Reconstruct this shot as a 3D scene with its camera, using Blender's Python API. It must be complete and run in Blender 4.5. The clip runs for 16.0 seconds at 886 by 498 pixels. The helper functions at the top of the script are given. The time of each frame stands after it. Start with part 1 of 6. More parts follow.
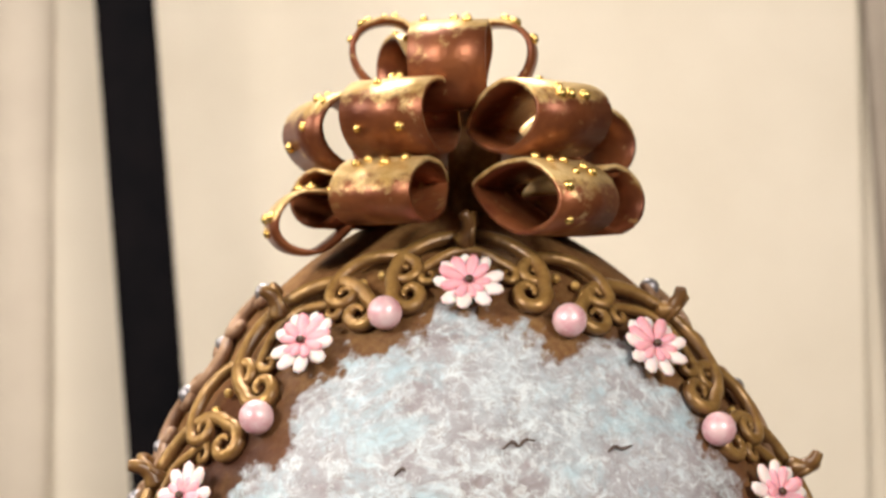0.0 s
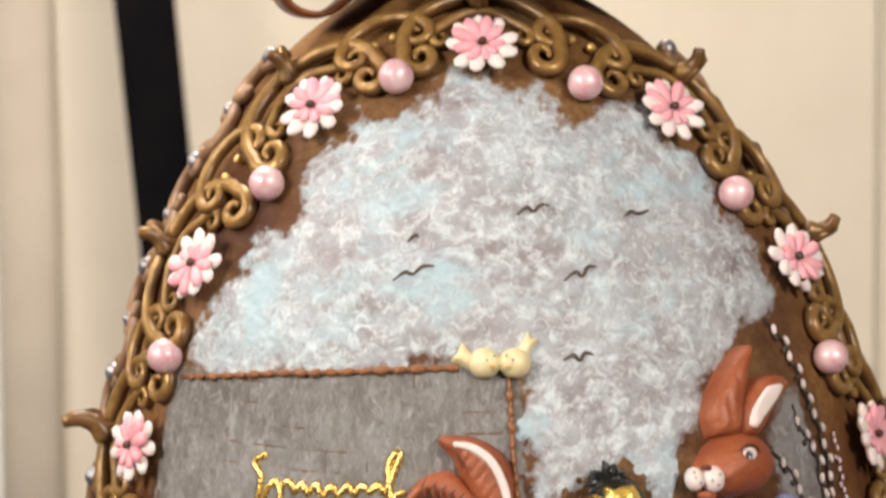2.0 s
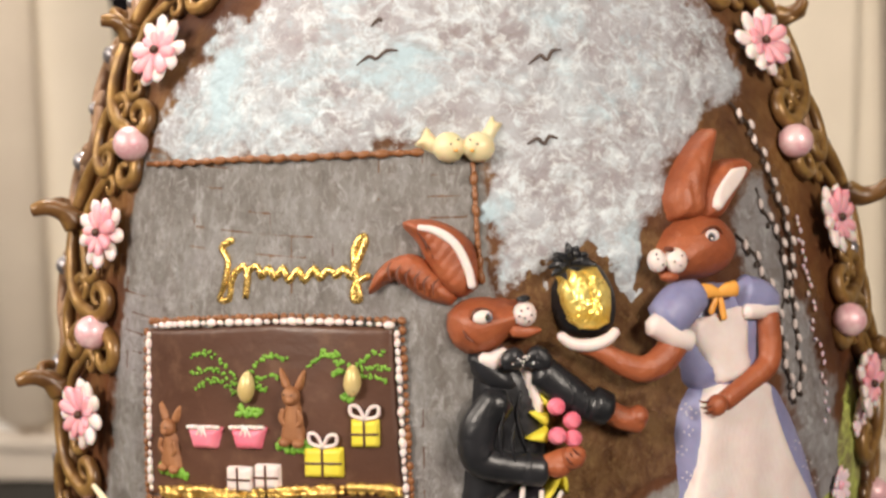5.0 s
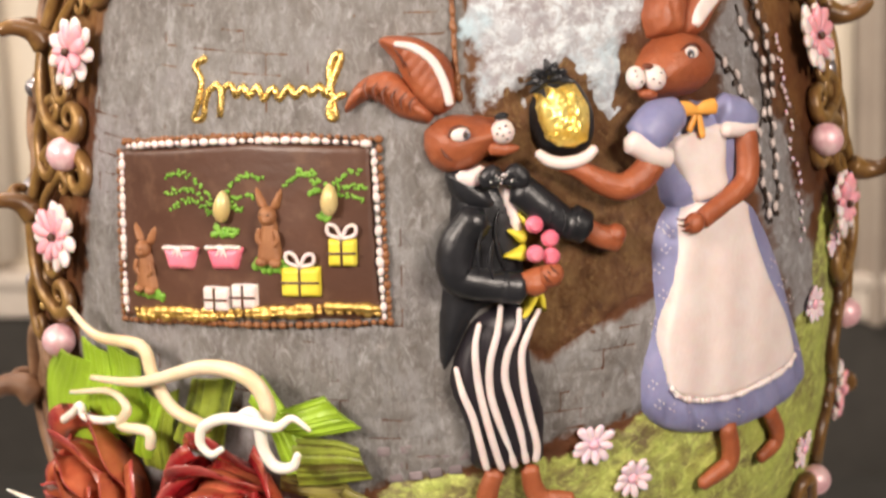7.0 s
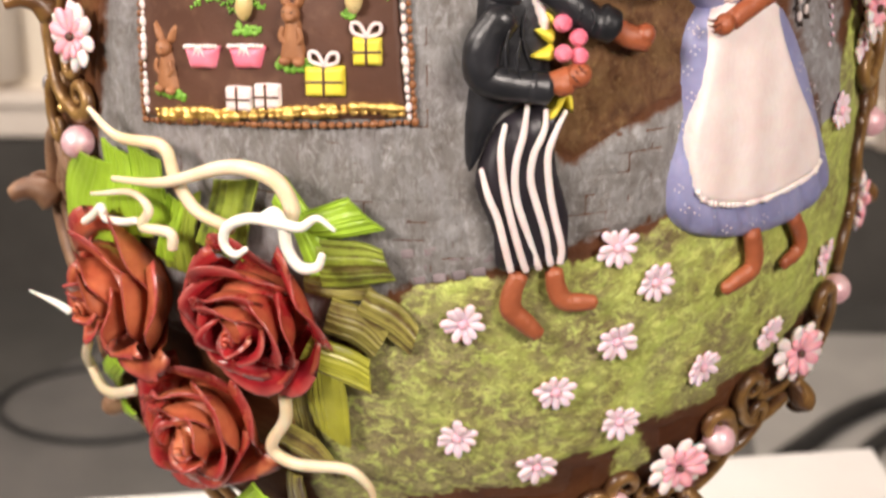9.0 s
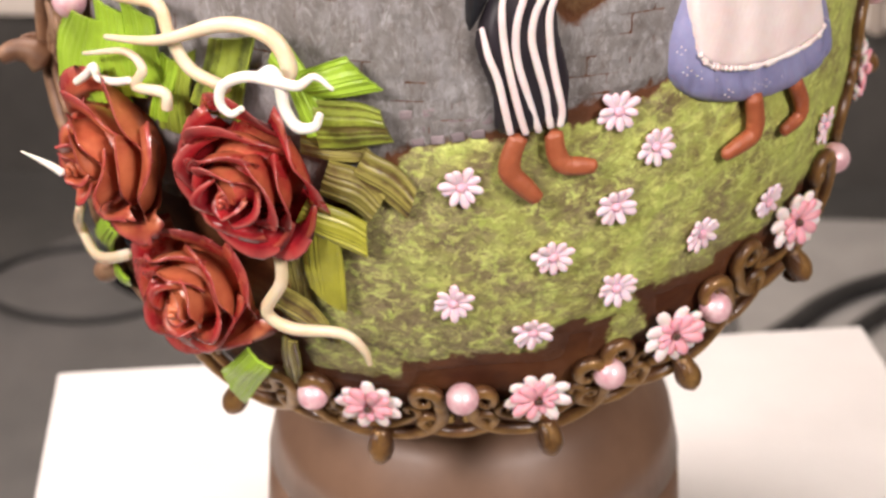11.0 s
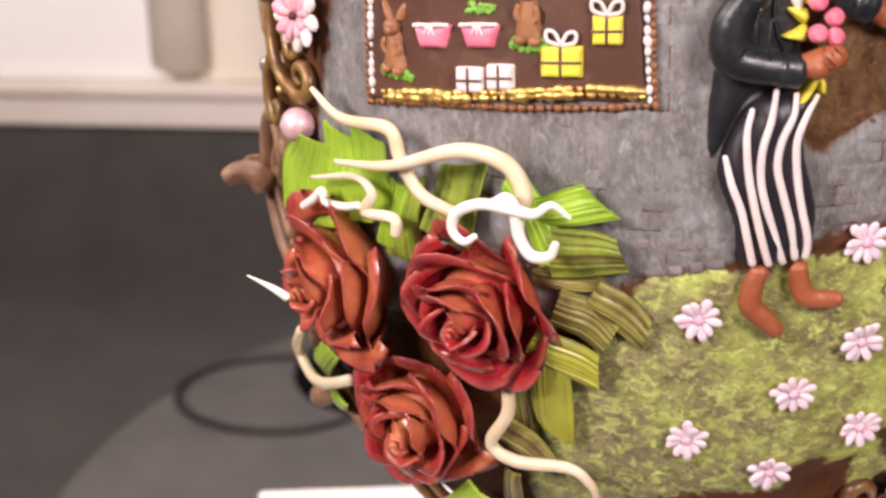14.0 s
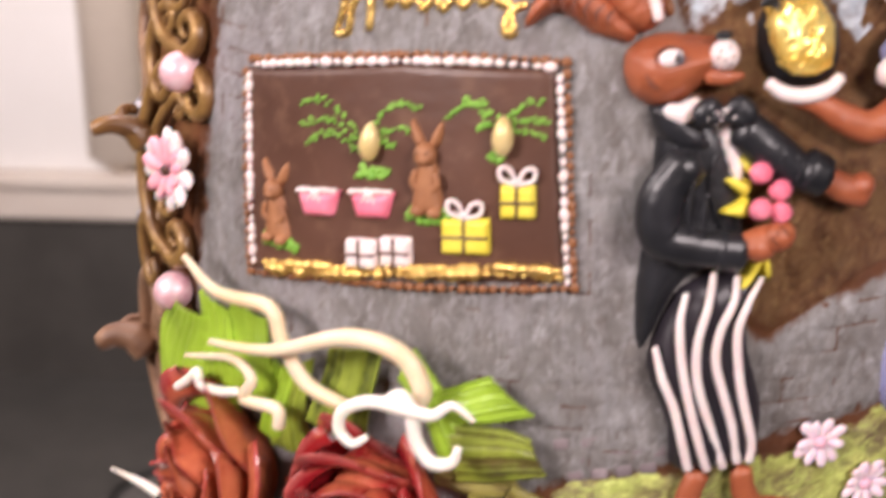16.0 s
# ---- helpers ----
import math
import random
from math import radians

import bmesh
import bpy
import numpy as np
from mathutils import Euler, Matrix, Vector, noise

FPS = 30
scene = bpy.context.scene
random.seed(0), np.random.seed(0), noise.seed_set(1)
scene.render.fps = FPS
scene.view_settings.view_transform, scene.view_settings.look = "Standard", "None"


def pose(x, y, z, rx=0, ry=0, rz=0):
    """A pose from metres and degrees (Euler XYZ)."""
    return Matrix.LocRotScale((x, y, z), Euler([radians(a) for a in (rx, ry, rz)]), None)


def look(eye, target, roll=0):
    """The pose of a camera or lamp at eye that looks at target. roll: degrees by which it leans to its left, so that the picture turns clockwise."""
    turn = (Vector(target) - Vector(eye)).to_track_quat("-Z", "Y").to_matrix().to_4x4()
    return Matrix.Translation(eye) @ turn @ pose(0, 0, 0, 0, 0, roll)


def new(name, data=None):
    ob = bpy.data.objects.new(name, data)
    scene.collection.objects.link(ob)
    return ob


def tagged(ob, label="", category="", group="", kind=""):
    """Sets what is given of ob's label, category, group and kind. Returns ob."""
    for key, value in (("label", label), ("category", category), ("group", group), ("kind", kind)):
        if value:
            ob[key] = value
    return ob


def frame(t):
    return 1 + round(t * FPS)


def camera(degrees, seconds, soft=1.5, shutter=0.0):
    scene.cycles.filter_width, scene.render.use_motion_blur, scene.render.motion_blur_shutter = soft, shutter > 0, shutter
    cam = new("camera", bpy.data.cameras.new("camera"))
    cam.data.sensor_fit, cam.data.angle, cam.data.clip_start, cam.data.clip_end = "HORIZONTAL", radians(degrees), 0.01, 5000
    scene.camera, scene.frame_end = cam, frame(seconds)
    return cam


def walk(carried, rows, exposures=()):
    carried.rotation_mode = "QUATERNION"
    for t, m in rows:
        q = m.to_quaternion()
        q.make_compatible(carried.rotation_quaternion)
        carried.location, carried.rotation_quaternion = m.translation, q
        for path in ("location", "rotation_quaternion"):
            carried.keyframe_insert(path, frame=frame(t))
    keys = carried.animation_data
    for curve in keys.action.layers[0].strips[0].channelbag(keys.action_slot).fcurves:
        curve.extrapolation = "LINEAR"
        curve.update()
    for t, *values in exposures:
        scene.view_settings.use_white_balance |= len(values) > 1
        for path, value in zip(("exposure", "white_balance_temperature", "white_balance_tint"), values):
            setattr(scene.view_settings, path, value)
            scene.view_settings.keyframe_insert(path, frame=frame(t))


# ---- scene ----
cam = camera(29.3, 16.0, soft=2.6, shutter=0.5)
PATH = [
    (0, (0.072, -1.095, 1.736), (-0.112, 0.896, 1.788), -0.9),
    (0.5, (0.073, -1.091, 1.733), (-0.112, 0.9, 1.748), -1.0),
    (1, (0.072, -1.084, 1.733), (-0.129, 0.904, 1.653), -0.9),
    (1.5, (0.071, -1.081, 1.734), (-0.117, 0.905, 1.59), -1.1),
    (2, (0.066, -1.077, 1.734), (-0.128, 0.901, 1.512), -1.2),
    (2.5, (0.068, -1.078, 1.73), (-0.125, 0.894, 1.461), -1.2),
    (3, (0.069, -1.081, 1.728), (-0.122, 0.888, 1.432), -1.2),
    (3.2, (0.072, -1.079, 1.727), (-0.121, 0.885, 1.397), -1.3),
    (5.3, (0.077, -1.079, 1.722), (-0.099, 0.856, 1.249), -1.6),
    (5.5, (0.076, -1.078, 1.72), (-0.099, 0.851, 1.225), -1.7),
    (6, (0.074, -1.076, 1.717), (-0.091, 0.84, 1.168), -1.6),
    (6.5, (0.071, -1.075, 1.714), (-0.08, 0.829, 1.122), -1.5),
    (7, (0.07, -1.076, 1.711), (-0.068, 0.817, 1.08), -1.4),
    (7.5, (0.067, -1.074, 1.707), (-0.071, 0.8, 1.021), -1.1),
    (8, (0.062, -1.076, 1.703), (-0.073, 0.786, 0.985), -0.9),
    (8.5, (0.059, -1.075, 1.7), (-0.072, 0.767, 0.933), -0.7),
    (9, (0.057, -1.074, 1.695), (-0.081, 0.745, 0.876), -1.1),
    (9.5, (0.058, -1.071, 1.691), (-0.084, 0.723, 0.818), -1.1),
    (10, (0.052, -1.065, 1.688), (-0.079, 0.704, 0.763), -0.7),
    (10.2, (0.049, -1.067, 1.685), (-0.074, 0.695, 0.747), -0.6),
    (12.3, (0.049, -1.077, 1.676), (-0.066, 0.699, 0.764), -0.4),
    (12.5, (0.05, -1.079, 1.678), (-0.083, 0.705, 0.783), -0.6),
    (13, (0.041, -1.068, 1.679), (-0.186, 0.722, 0.817), -1.7),
    (13.5, (0.024, -1.055, 1.676), (-0.261, 0.742, 0.846), -2.1),
    (14, (0.017, -1.045, 1.676), (-0.31, 0.752, 0.86), -2.5),
    (14.5, (0.023, -1.019, 1.676), (-0.343, 0.781, 0.885), -2.4),
    (15, (0.0365, -0.958, 1.6785), (-0.3697, 0.842, 0.8929), -2.2),
    (15.5, (0.047, -0.925, 1.6696), (-0.368, 0.874, 0.878), -1.6),
    (16, (0.028, -0.913, 1.6781), (-0.2578, 0.937, 0.9342), -1.8),
]
walk(cam, [(t, look(eye, target, roll)) for t, eye, target, roll in PATH],
     ((0, -0.38, 6560, 10), (2, -0.44, 6600, 10), (3, -0.50, 6680, 11), (5, -0.36, 6870, 12), (6.5, -0.20, 6950, 15), (8.5, 0.0, 6720, 15), (10, 0.02, 6500, 17), (12.5, 0.02, 6380, 22), (16, -0.10, 6330, 25)))

cam.data.dof.use_dof = True
cam.data.dof.focus_distance = 0.88
cam.data.dof.aperture_fstop = 9.0

# ---- light: unseen warm ceiling panels, the fourth added as fill, and a dim room glow ----
world = bpy.data.worlds.new("hall")
scene.world = world
world.use_nodes = True
world.node_tree.nodes["Background"].inputs["Color"].default_value = (1.0, 0.92, 0.83, 1)
world.node_tree.nodes["Background"].inputs["Strength"].default_value = 0.02
scene.view_settings.exposure = 0.0
# the last lamp is added to brighten the left wall, floor and roses
for place, aim, power, size in (((-1.55, -2.0, 2.80), (-0.2, -0.5, 1.2), 98, 0.8), ((1.5, -2.2, 2.80), (0.3, -0.6, 1.2), 97, 0.8), ((-0.35, 0.55, 2.96), (-0.3, 1.9, 0.6), 90, 0.9), ((-2.4, -0.2, 2.85), (-0.9, 1.3, 0.6), 56, 0.9)):
    lamp = bpy.data.lights.new("unseen_ceiling_lamp", "AREA")
    lamp.energy, lamp.shape, lamp.size, lamp.color = power, "DISK", size, (1.0, 0.92, 0.83)
    light = new("unseen_ceiling_lamp", lamp)
    light.matrix_world = look(place, aim)

# ---- materials ----
def nodes_of(name):
    m = bpy.data.materials.new(name)
    m.use_nodes = True
    t = m.node_tree
    return m, t, t.nodes["Principled BSDF"]


def link(t, a, b):
    t.links.new(a, b)


def noise_node(t, coord, scale, detail=4.0, rough=0.55, stretch=None, twist=0.0):
    n = t.nodes.new("ShaderNodeTexNoise")
    n.inputs["Scale"].default_value, n.inputs["Detail"].default_value = scale, detail
    n.inputs["Roughness"].default_value, n.inputs["Distortion"].default_value = rough, twist
    if stretch:
        mp = t.nodes.new("ShaderNodeMapping")
        mp.inputs["Scale"].default_value = stretch[0]
        mp.inputs["Rotation"].default_value = stretch[1] if len(stretch) > 1 else (0, 0, 0)
        link(t, coord, mp.inputs["Vector"])
        coord = mp.outputs["Vector"]
    link(t, coord, n.inputs["Vector"])
    return n.outputs["Fac"]


def ramp(t, fac, stops):
    r = t.nodes.new("ShaderNodeValToRGB")
    e = r.color_ramp.elements
    while len(e) < len(stops):
        e.new(0.5)
    for k, (p, c) in enumerate(stops):
        e[k].position, e[k].color = p, (*c, 1)
    link(t, fac, r.inputs["Fac"])
    return r.outputs["Color"]


def mix(t, fac, a, b):
    m = t.nodes.new("ShaderNodeMix")
    m.data_type = "RGBA"
    link(t, fac, m.inputs[0])
    link(t, a, m.inputs[6])
    link(t, b, m.inputs[7])
    return m.outputs[2]


def material(name, a, b, scale=60, rough=0.5, metal=0.0, bump=0.0, bump_scale=300, coat=0.0, fine=None, lo=0.35, hi=0.65, sss=0.0, stretch=None, spread=0.0):
    """Two colours in patches, finer grain over them, a little relief."""
    m, t, p = nodes_of(name)
    co = t.nodes.new("ShaderNodeTexCoord").outputs["Object"]
    col = ramp(t, noise_node(t, co, scale, 5, 0.6, stretch), [(lo, a), (hi, b)])
    if fine:
        col = mix(t, ramp(t, noise_node(t, co, scale * 6, 3, 0.6, stretch), [(0.52, (0, 0, 0)), (0.7, (0.7, 0.7, 0.7))]), col, ramp(t, noise_node(t, co, 5), [(0, fine), (1, fine)]))
    if spread:
        h = t.nodes.new("ShaderNodeHueSaturation")
        r = t.nodes.new("ShaderNodeMapRange")
        link(t, t.nodes.new("ShaderNodeObjectInfo").outputs["Random"], r.inputs["Value"])
        r.inputs["To Min"].default_value, r.inputs["To Max"].default_value = 1 - spread, 1 + spread
        link(t, r.outputs["Result"], h.inputs["Value"])
        link(t, col, h.inputs["Color"])
        col = h.outputs["Color"]
    link(t, col, p.inputs["Base Color"])
    rr = t.nodes.new("ShaderNodeMapRange")
    link(t, noise_node(t, co, scale * 2.3, 3), rr.inputs["Value"])
    rr.inputs["To Min"].default_value, rr.inputs["To Max"].default_value = max(0.03, rough - 0.12), min(1, rough + 0.12)
    link(t, rr.outputs["Result"], p.inputs["Roughness"])
    p.inputs["Metallic"].default_value = metal
    p.inputs["Coat Weight"].default_value, p.inputs["Coat Roughness"].default_value = coat, 0.15
    if sss:
        p.inputs["Subsurface Weight"].default_value, p.inputs["Subsurface Scale"].default_value = sss, 0.004
    if bump:
        b_ = t.nodes.new("ShaderNodeBump")
        b_.inputs["Strength"].default_value, b_.inputs["Distance"].default_value = bump, 0.002
        link(t, noise_node(t, co, bump_scale, 4, 0.6, stretch), b_.inputs["Height"])
        link(t, b_.outputs["Normal"], p.inputs["Normal"])
    return m


def chocolate_colour(t, co):
    """Dark chocolate dusted here and there with bronze, toned darker low down for shade."""
    col = ramp(t, noise_node(t, co, 22, 5, 0.6), [(0.35, (0.060, 0.020, 0.009)), (0.65, (0.135, 0.052, 0.021))])
    # bronze thins downwards, which also puts the underside's shade into the colour
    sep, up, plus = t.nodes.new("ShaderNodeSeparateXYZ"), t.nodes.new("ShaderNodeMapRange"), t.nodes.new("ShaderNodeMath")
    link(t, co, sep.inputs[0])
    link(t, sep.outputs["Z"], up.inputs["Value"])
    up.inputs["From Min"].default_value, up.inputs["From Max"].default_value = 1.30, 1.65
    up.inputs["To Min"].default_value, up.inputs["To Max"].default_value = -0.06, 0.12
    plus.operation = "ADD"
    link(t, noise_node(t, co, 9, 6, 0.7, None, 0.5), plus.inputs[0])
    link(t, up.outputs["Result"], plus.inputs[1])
    dust_and_shade = ramp(t, plus.outputs[0], [(0.50, (0, 0, 0)), (0.72, (0.7, 0.7, 0.7))])
    col = mix(t, dust_and_shade, col, ramp(t, noise_node(t, co, 240, 3), [(0.35, (0.20, 0.098, 0.034)), (0.65, (0.31, 0.18, 0.068))]))
    return col


def chocolate_material():
    m, t, p = nodes_of("dark_chocolate")
    co = t.nodes.new("ShaderNodeTexCoord").outputs["Object"]
    link(t, chocolate_colour(t, co), p.inputs["Base Color"])
    p.inputs["Roughness"].default_value, p.inputs["Specular IOR Level"].default_value = 0.66, 0.12
    b_ = t.nodes.new("ShaderNodeBump")
    b_.inputs["Strength"].default_value, b_.inputs["Distance"].default_value = 0.25, 0.002
    link(t, noise_node(t, co, 180, 4), b_.inputs["Height"])
    link(t, b_.outputs["Normal"], p.inputs["Normal"])
    return m


CHOC = chocolate_material()


def gilded_material(name, dark, mid, gilt_a, gilt_b, least, most):
    """Chocolate scrolls with gold rubbed over their crests."""
    m, t, p = nodes_of(name)
    co = t.nodes.new("ShaderNodeTexCoord").outputs["Object"]
    at = t.nodes.new("ShaderNodeAttribute")
    at.attribute_name = "gilding_and_light"
    half, add = t.nodes.new("ShaderNodeMath"), t.nodes.new("ShaderNodeMath")
    half.operation, half.inputs[1].default_value, add.operation = "MULTIPLY", 0.8, "ADD"
    link(t, noise_node(t, co, 85, 5, 0.65), half.inputs[0])
    link(t, half.outputs[0], add.inputs[0])
    link(t, at.outputs["Fac"], add.inputs[1])
    mean = t.nodes.new("ShaderNodeMath")
    mean.operation, mean.inputs[1].default_value = "MULTIPLY", 0.5
    link(t, add.outputs[0], mean.inputs[0])
    gold = ramp(t, mean.outputs[0], [(least, (0, 0, 0)), (most, (1, 1, 1))])
    brown = ramp(t, noise_node(t, co, 40, 4), [(0.35, dark), (0.65, mid)])
    gilt = ramp(t, noise_node(t, co, 150, 3), [(0.3, gilt_a), (0.7, gilt_b)])
    link(t, mix(t, gold, brown, gilt), p.inputs["Base Color"])
    mm = t.nodes.new("ShaderNodeMath")
    mm.operation, mm.inputs[1].default_value = "MULTIPLY", 0.65
    link(t, gold, mm.inputs[0])
    link(t, mm.outputs[0], p.inputs["Metallic"])
    p.inputs["Roughness"].default_value = 0.34
    b_ = t.nodes.new("ShaderNodeBump")
    b_.inputs["Strength"].default_value, b_.inputs["Distance"].default_value = 0.2, 0.002
    link(t, noise_node(t, co, 220, 4), b_.inputs["Height"])
    link(t, b_.outputs["Normal"], p.inputs["Normal"])
    return m


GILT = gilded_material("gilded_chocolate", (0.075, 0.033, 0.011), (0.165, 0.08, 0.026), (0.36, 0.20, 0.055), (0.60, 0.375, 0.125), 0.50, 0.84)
# darker copy for the lower border, with its shade put into the colours
GILT_SHADED = gilded_material("shaded_gilt_chocolate", (0.040, 0.016, 0.007), (0.105, 0.046, 0.018), (0.32, 0.17, 0.046), (0.54, 0.32, 0.10), 0.51, 0.84)
ROSY = gilded_material("rosy_chocolate", (0.115, 0.052, 0.026), (0.22, 0.115, 0.062), (0.38, 0.225, 0.13), (0.52, 0.34, 0.21), 0.5, 0.85)
ROSY.node_tree.nodes["Principled BSDF"].inputs["Roughness"].default_value = 0.5
GOLD = material("gold_lustre", (0.70, 0.46, 0.12), (0.86, 0.62, 0.22), 300, 0.26, 0.9, 0.2, 700)
GOLD_WORN = material("worn_gold", (0.46, 0.27, 0.08), (0.76, 0.53, 0.19), 90, 0.32, 0.6, 0.2, 300)
PEARL = material("pink_pearl", (0.72, 0.36, 0.42), (0.86, 0.62, 0.64), 75, 0.42, 0.2, coat=0.15, spread=0.14, fine=(0.88, 0.68, 0.70))
SILVER = material("silver_bead", (0.27, 0.26, 0.28), (0.42, 0.41, 0.44), 90, 0.38, 0.75)
PETAL_W = material("white_sugar", (0.78, 0.68, 0.67), (0.82, 0.73, 0.72), 120, 0.45, sss=0.25)
PETAL_P = material("pink_sugar", (0.78, 0.30, 0.37), (0.82, 0.42, 0.48), 90, 0.45, sss=0.25, spread=0.08)
PETAL_M = material("rosy_sugar", (0.76, 0.42, 0.52), (0.80, 0.50, 0.58), 90, 0.5, sss=0.2)
PETAL_L = material("pale_pink_sugar", (0.76, 0.54, 0.62), (0.80, 0.68, 0.73), 70, 0.5, sss=0.25, spread=0.05)
BUD = material("dark_bud", (0.05, 0.022, 0.012), (0.09, 0.04, 0.02), 200, 0.4)
CREAM = material("cream_wall", (0.70, 0.63, 0.52), (0.76, 0.69, 0.58), 2.5, 0.8, bump=0.1, bump_scale=60)
WHITE = material("white_cover", (0.60, 0.585, 0.56), (0.66, 0.645, 0.62), 5, 0.6, bump=0.15, bump_scale=40)
BROWNW = material("brown_wall", (0.11, 0.08, 0.058), (0.15, 0.11, 0.08), 2.5, 0.8, bump=0.1, bump_scale=60)
MOULD = material("beige_moulding", (0.56, 0.49, 0.41), (0.62, 0.55, 0.46), 5, 0.8)
DRAPE = material("dark_beige", (0.33, 0.28, 0.235), (0.40, 0.345, 0.29), 5, 0.8, bump=0.1, bump_scale=60)
BLACK = material("black_cloth", (0.046, 0.043, 0.038), (0.060, 0.056, 0.050), 8, 0.9, bump=0.3, bump_scale=120)
FLOORM = material("dark_carpet", (0.042, 0.041, 0.037), (0.056, 0.054, 0.049), 6, 0.9, bump=0.3, bump_scale=120)
GREY = material("grey_mat", (0.092, 0.089, 0.084), (0.118, 0.113, 0.106), 6, 0.75, bump=0.2, bump_scale=150)
LIT_FLOOR = material("lit_floor_grey", (0.26, 0.253, 0.238), (0.32, 0.31, 0.29), 6, 0.8, bump=0.2, bump_scale=150)
TRIM = material("pale_trim", (0.62, 0.55, 0.48), (0.68, 0.62, 0.55), 4, 0.6)
PANEL = material("white_panel", (0.84, 0.83, 0.80), (0.87, 0.86, 0.84), 3, 0.6)
STANDM = material("black_stand", (0.004, 0.004, 0.005), (0.007, 0.006, 0.007), 9, 0.85)
STANDM.node_tree.nodes["Principled BSDF"].inputs["Specular IOR Level"].default_value = 0.02
BASEM = material("milk_chocolate", (0.122, 0.068, 0.041), (0.165, 0.095, 0.058), 14, 0.45, bump=0.1, bump_scale=90)
RUBBER = material("black_rubber", (0.012, 0.012, 0.012), (0.02, 0.02, 0.02), 30, 0.55)

# ---- mesh helpers ----
def put(name, me, parent=None, inverse=None, basis=None):
    ob = new(name, me)
    if parent is not None:
        ob.parent = parent
        if inverse is not None:
            ob.matrix_parent_inverse = inverse
    if basis is not None:
        ob.matrix_basis = basis
    return ob


def mesh_of(name, bm, mats, smooth=True):
    me = bpy.data.meshes.new(name)
    bmesh.ops.recalc_face_normals(bm, faces=bm.faces)
    bm.to_mesh(me)
    bm.free()
    for m in mats if isinstance(mats, (list, tuple)) else [mats]:
        me.materials.append(m)
    if smooth:
        me.shade_smooth()
    return me


def part(name, bm, mats, parent=None, label="", smooth=True):
    """A mesh built in world places, as a part of parent."""
    inv = None
    if parent is not None:
        inv = Matrix.Translation(-parent.location) if parent.type == "EMPTY" else Matrix()
    ob = put(name, mesh_of(name, bm, mats, smooth), parent, inv)
    return tagged(ob, label) if label else ob


def thing(name, base, label, category):
    ob = new(name)
    ob.location = base
    ob.empty_display_size = 0.05
    return tagged(ob, label, category)


def spline(points, n=6):
    """Catmull-Rom through the points; works for any number of coordinates."""
    p = [np.array(q, float) for q in points]
    p = [2 * p[0] - p[1]] + p + [2 * p[-1] - p[-2]]
    out = []
    for i in range(1, len(p) - 2):
        for k in range(n):
            t = k / n
            a, b, c, d = p[i - 1], p[i], p[i + 1], p[i + 2]
            out.append(0.5 * (2 * b + (c - a) * t + (2 * a - 5 * b + 4 * c - d) * t * t + (3 * b - a - 3 * c + d) * t ** 3))
    out.append(p[-2])
    return out


def tube(bm, path, radii, sides=8, mat=0, flat=1.0, side=None, crest=None):
    """A round rod along path; radii: one, or one for each point. flat squashes it along side."""
    path = [Vector(q) for q in path]
    n = len(path)
    radii = [radii] * n if isinstance(radii, (int, float)) else [float(np.interp(i / (n - 1), np.linspace(0, 1, len(radii)), radii)) for i in range(n)]
    rings, ref = [], None
    gold_layer = (bm.verts.layers.float.get("gilding_and_light") or bm.verts.layers.float.new("gilding_and_light")) if crest else None
    for i, q in enumerate(path):
        d = (path[min(i + 1, n - 1)] - path[max(i - 1, 0)]).normalized()
        if side is not None:
            ref = Vector(side(q) if callable(side) else side)
        elif ref is None:
            ref = Vector((0, 0, 1)) if abs(d.z) < 0.9 else Vector((1, 0, 0))
        ref = (ref - d * ref.dot(d)).normalized()
        o = d.cross(ref)
        rings.append([bm.verts.new(q + radii[i] * (math.cos(a) * o + math.sin(a) * flat * ref)) for a in [2 * math.pi * k / sides for k in range(sides)]])
    if crest:
        for ring, q in zip(rings, path):
            n_ = crest(q)
            for v in ring:
                v[gold_layer] = 0.5 + 0.5 * (v.co - q).normalized().dot(n_)
    faces = []
    for r, s in zip(rings, rings[1:]):
        for k in range(sides):
            faces.append(bm.faces.new((r[k], r[(k + 1) % sides], s[(k + 1) % sides], s[k])))
    for ring, q, back in ((rings[0], path[0], path[1]), (rings[-1], path[-1], path[-2])):
        tip = bm.verts.new(q + (q - back).normalized() * 0.6 * (ring[0].co - q).length)
        for k in range(sides):
            faces.append(bm.faces.new((ring[k], ring[(k + 1) % sides], tip)))
    for f in faces:
        f.material_index = mat
    return bm


def blob(bm, m, mat=0, u=12, v=8):
    """A unit ball under the matrix m."""
    made = bmesh.ops.create_uvsphere(bm, u_segments=u, v_segments=v, radius=1.0, matrix=m)["verts"]
    for f in {f for w in made for f in w.link_faces}:
        f.material_index = mat
    return made


def ball(bm, c, rx, ry=None, rz=None, mat=0, turn=None, u=12, v=8):
    m = Matrix.Translation(c)
    if turn is not None:
        m = m @ turn.to_4x4()
    return blob(bm, m @ Matrix.Diagonal((rx, ry or rx, rz or rx, 1)), mat, u, v)


def box(bm, m, sx, sy, sz, bevel=0.0, mat=0):
    made = bmesh.ops.create_cube(bm, size=1.0, matrix=m @ Matrix.Diagonal((sx, sy, sz, 1)))["verts"]
    faces = list({f for w in made for f in w.link_faces})
    if bevel:
        edges = list({e for f in faces for e in f.edges})
        res = bmesh.ops.bevel(bm, geom=edges, offset=bevel, segments=2, profile=0.6, affect="EDGES")
        faces = res["faces"] + [f for f in faces if f.is_valid]
    for f in faces:
        f.material_index = mat
    return faces


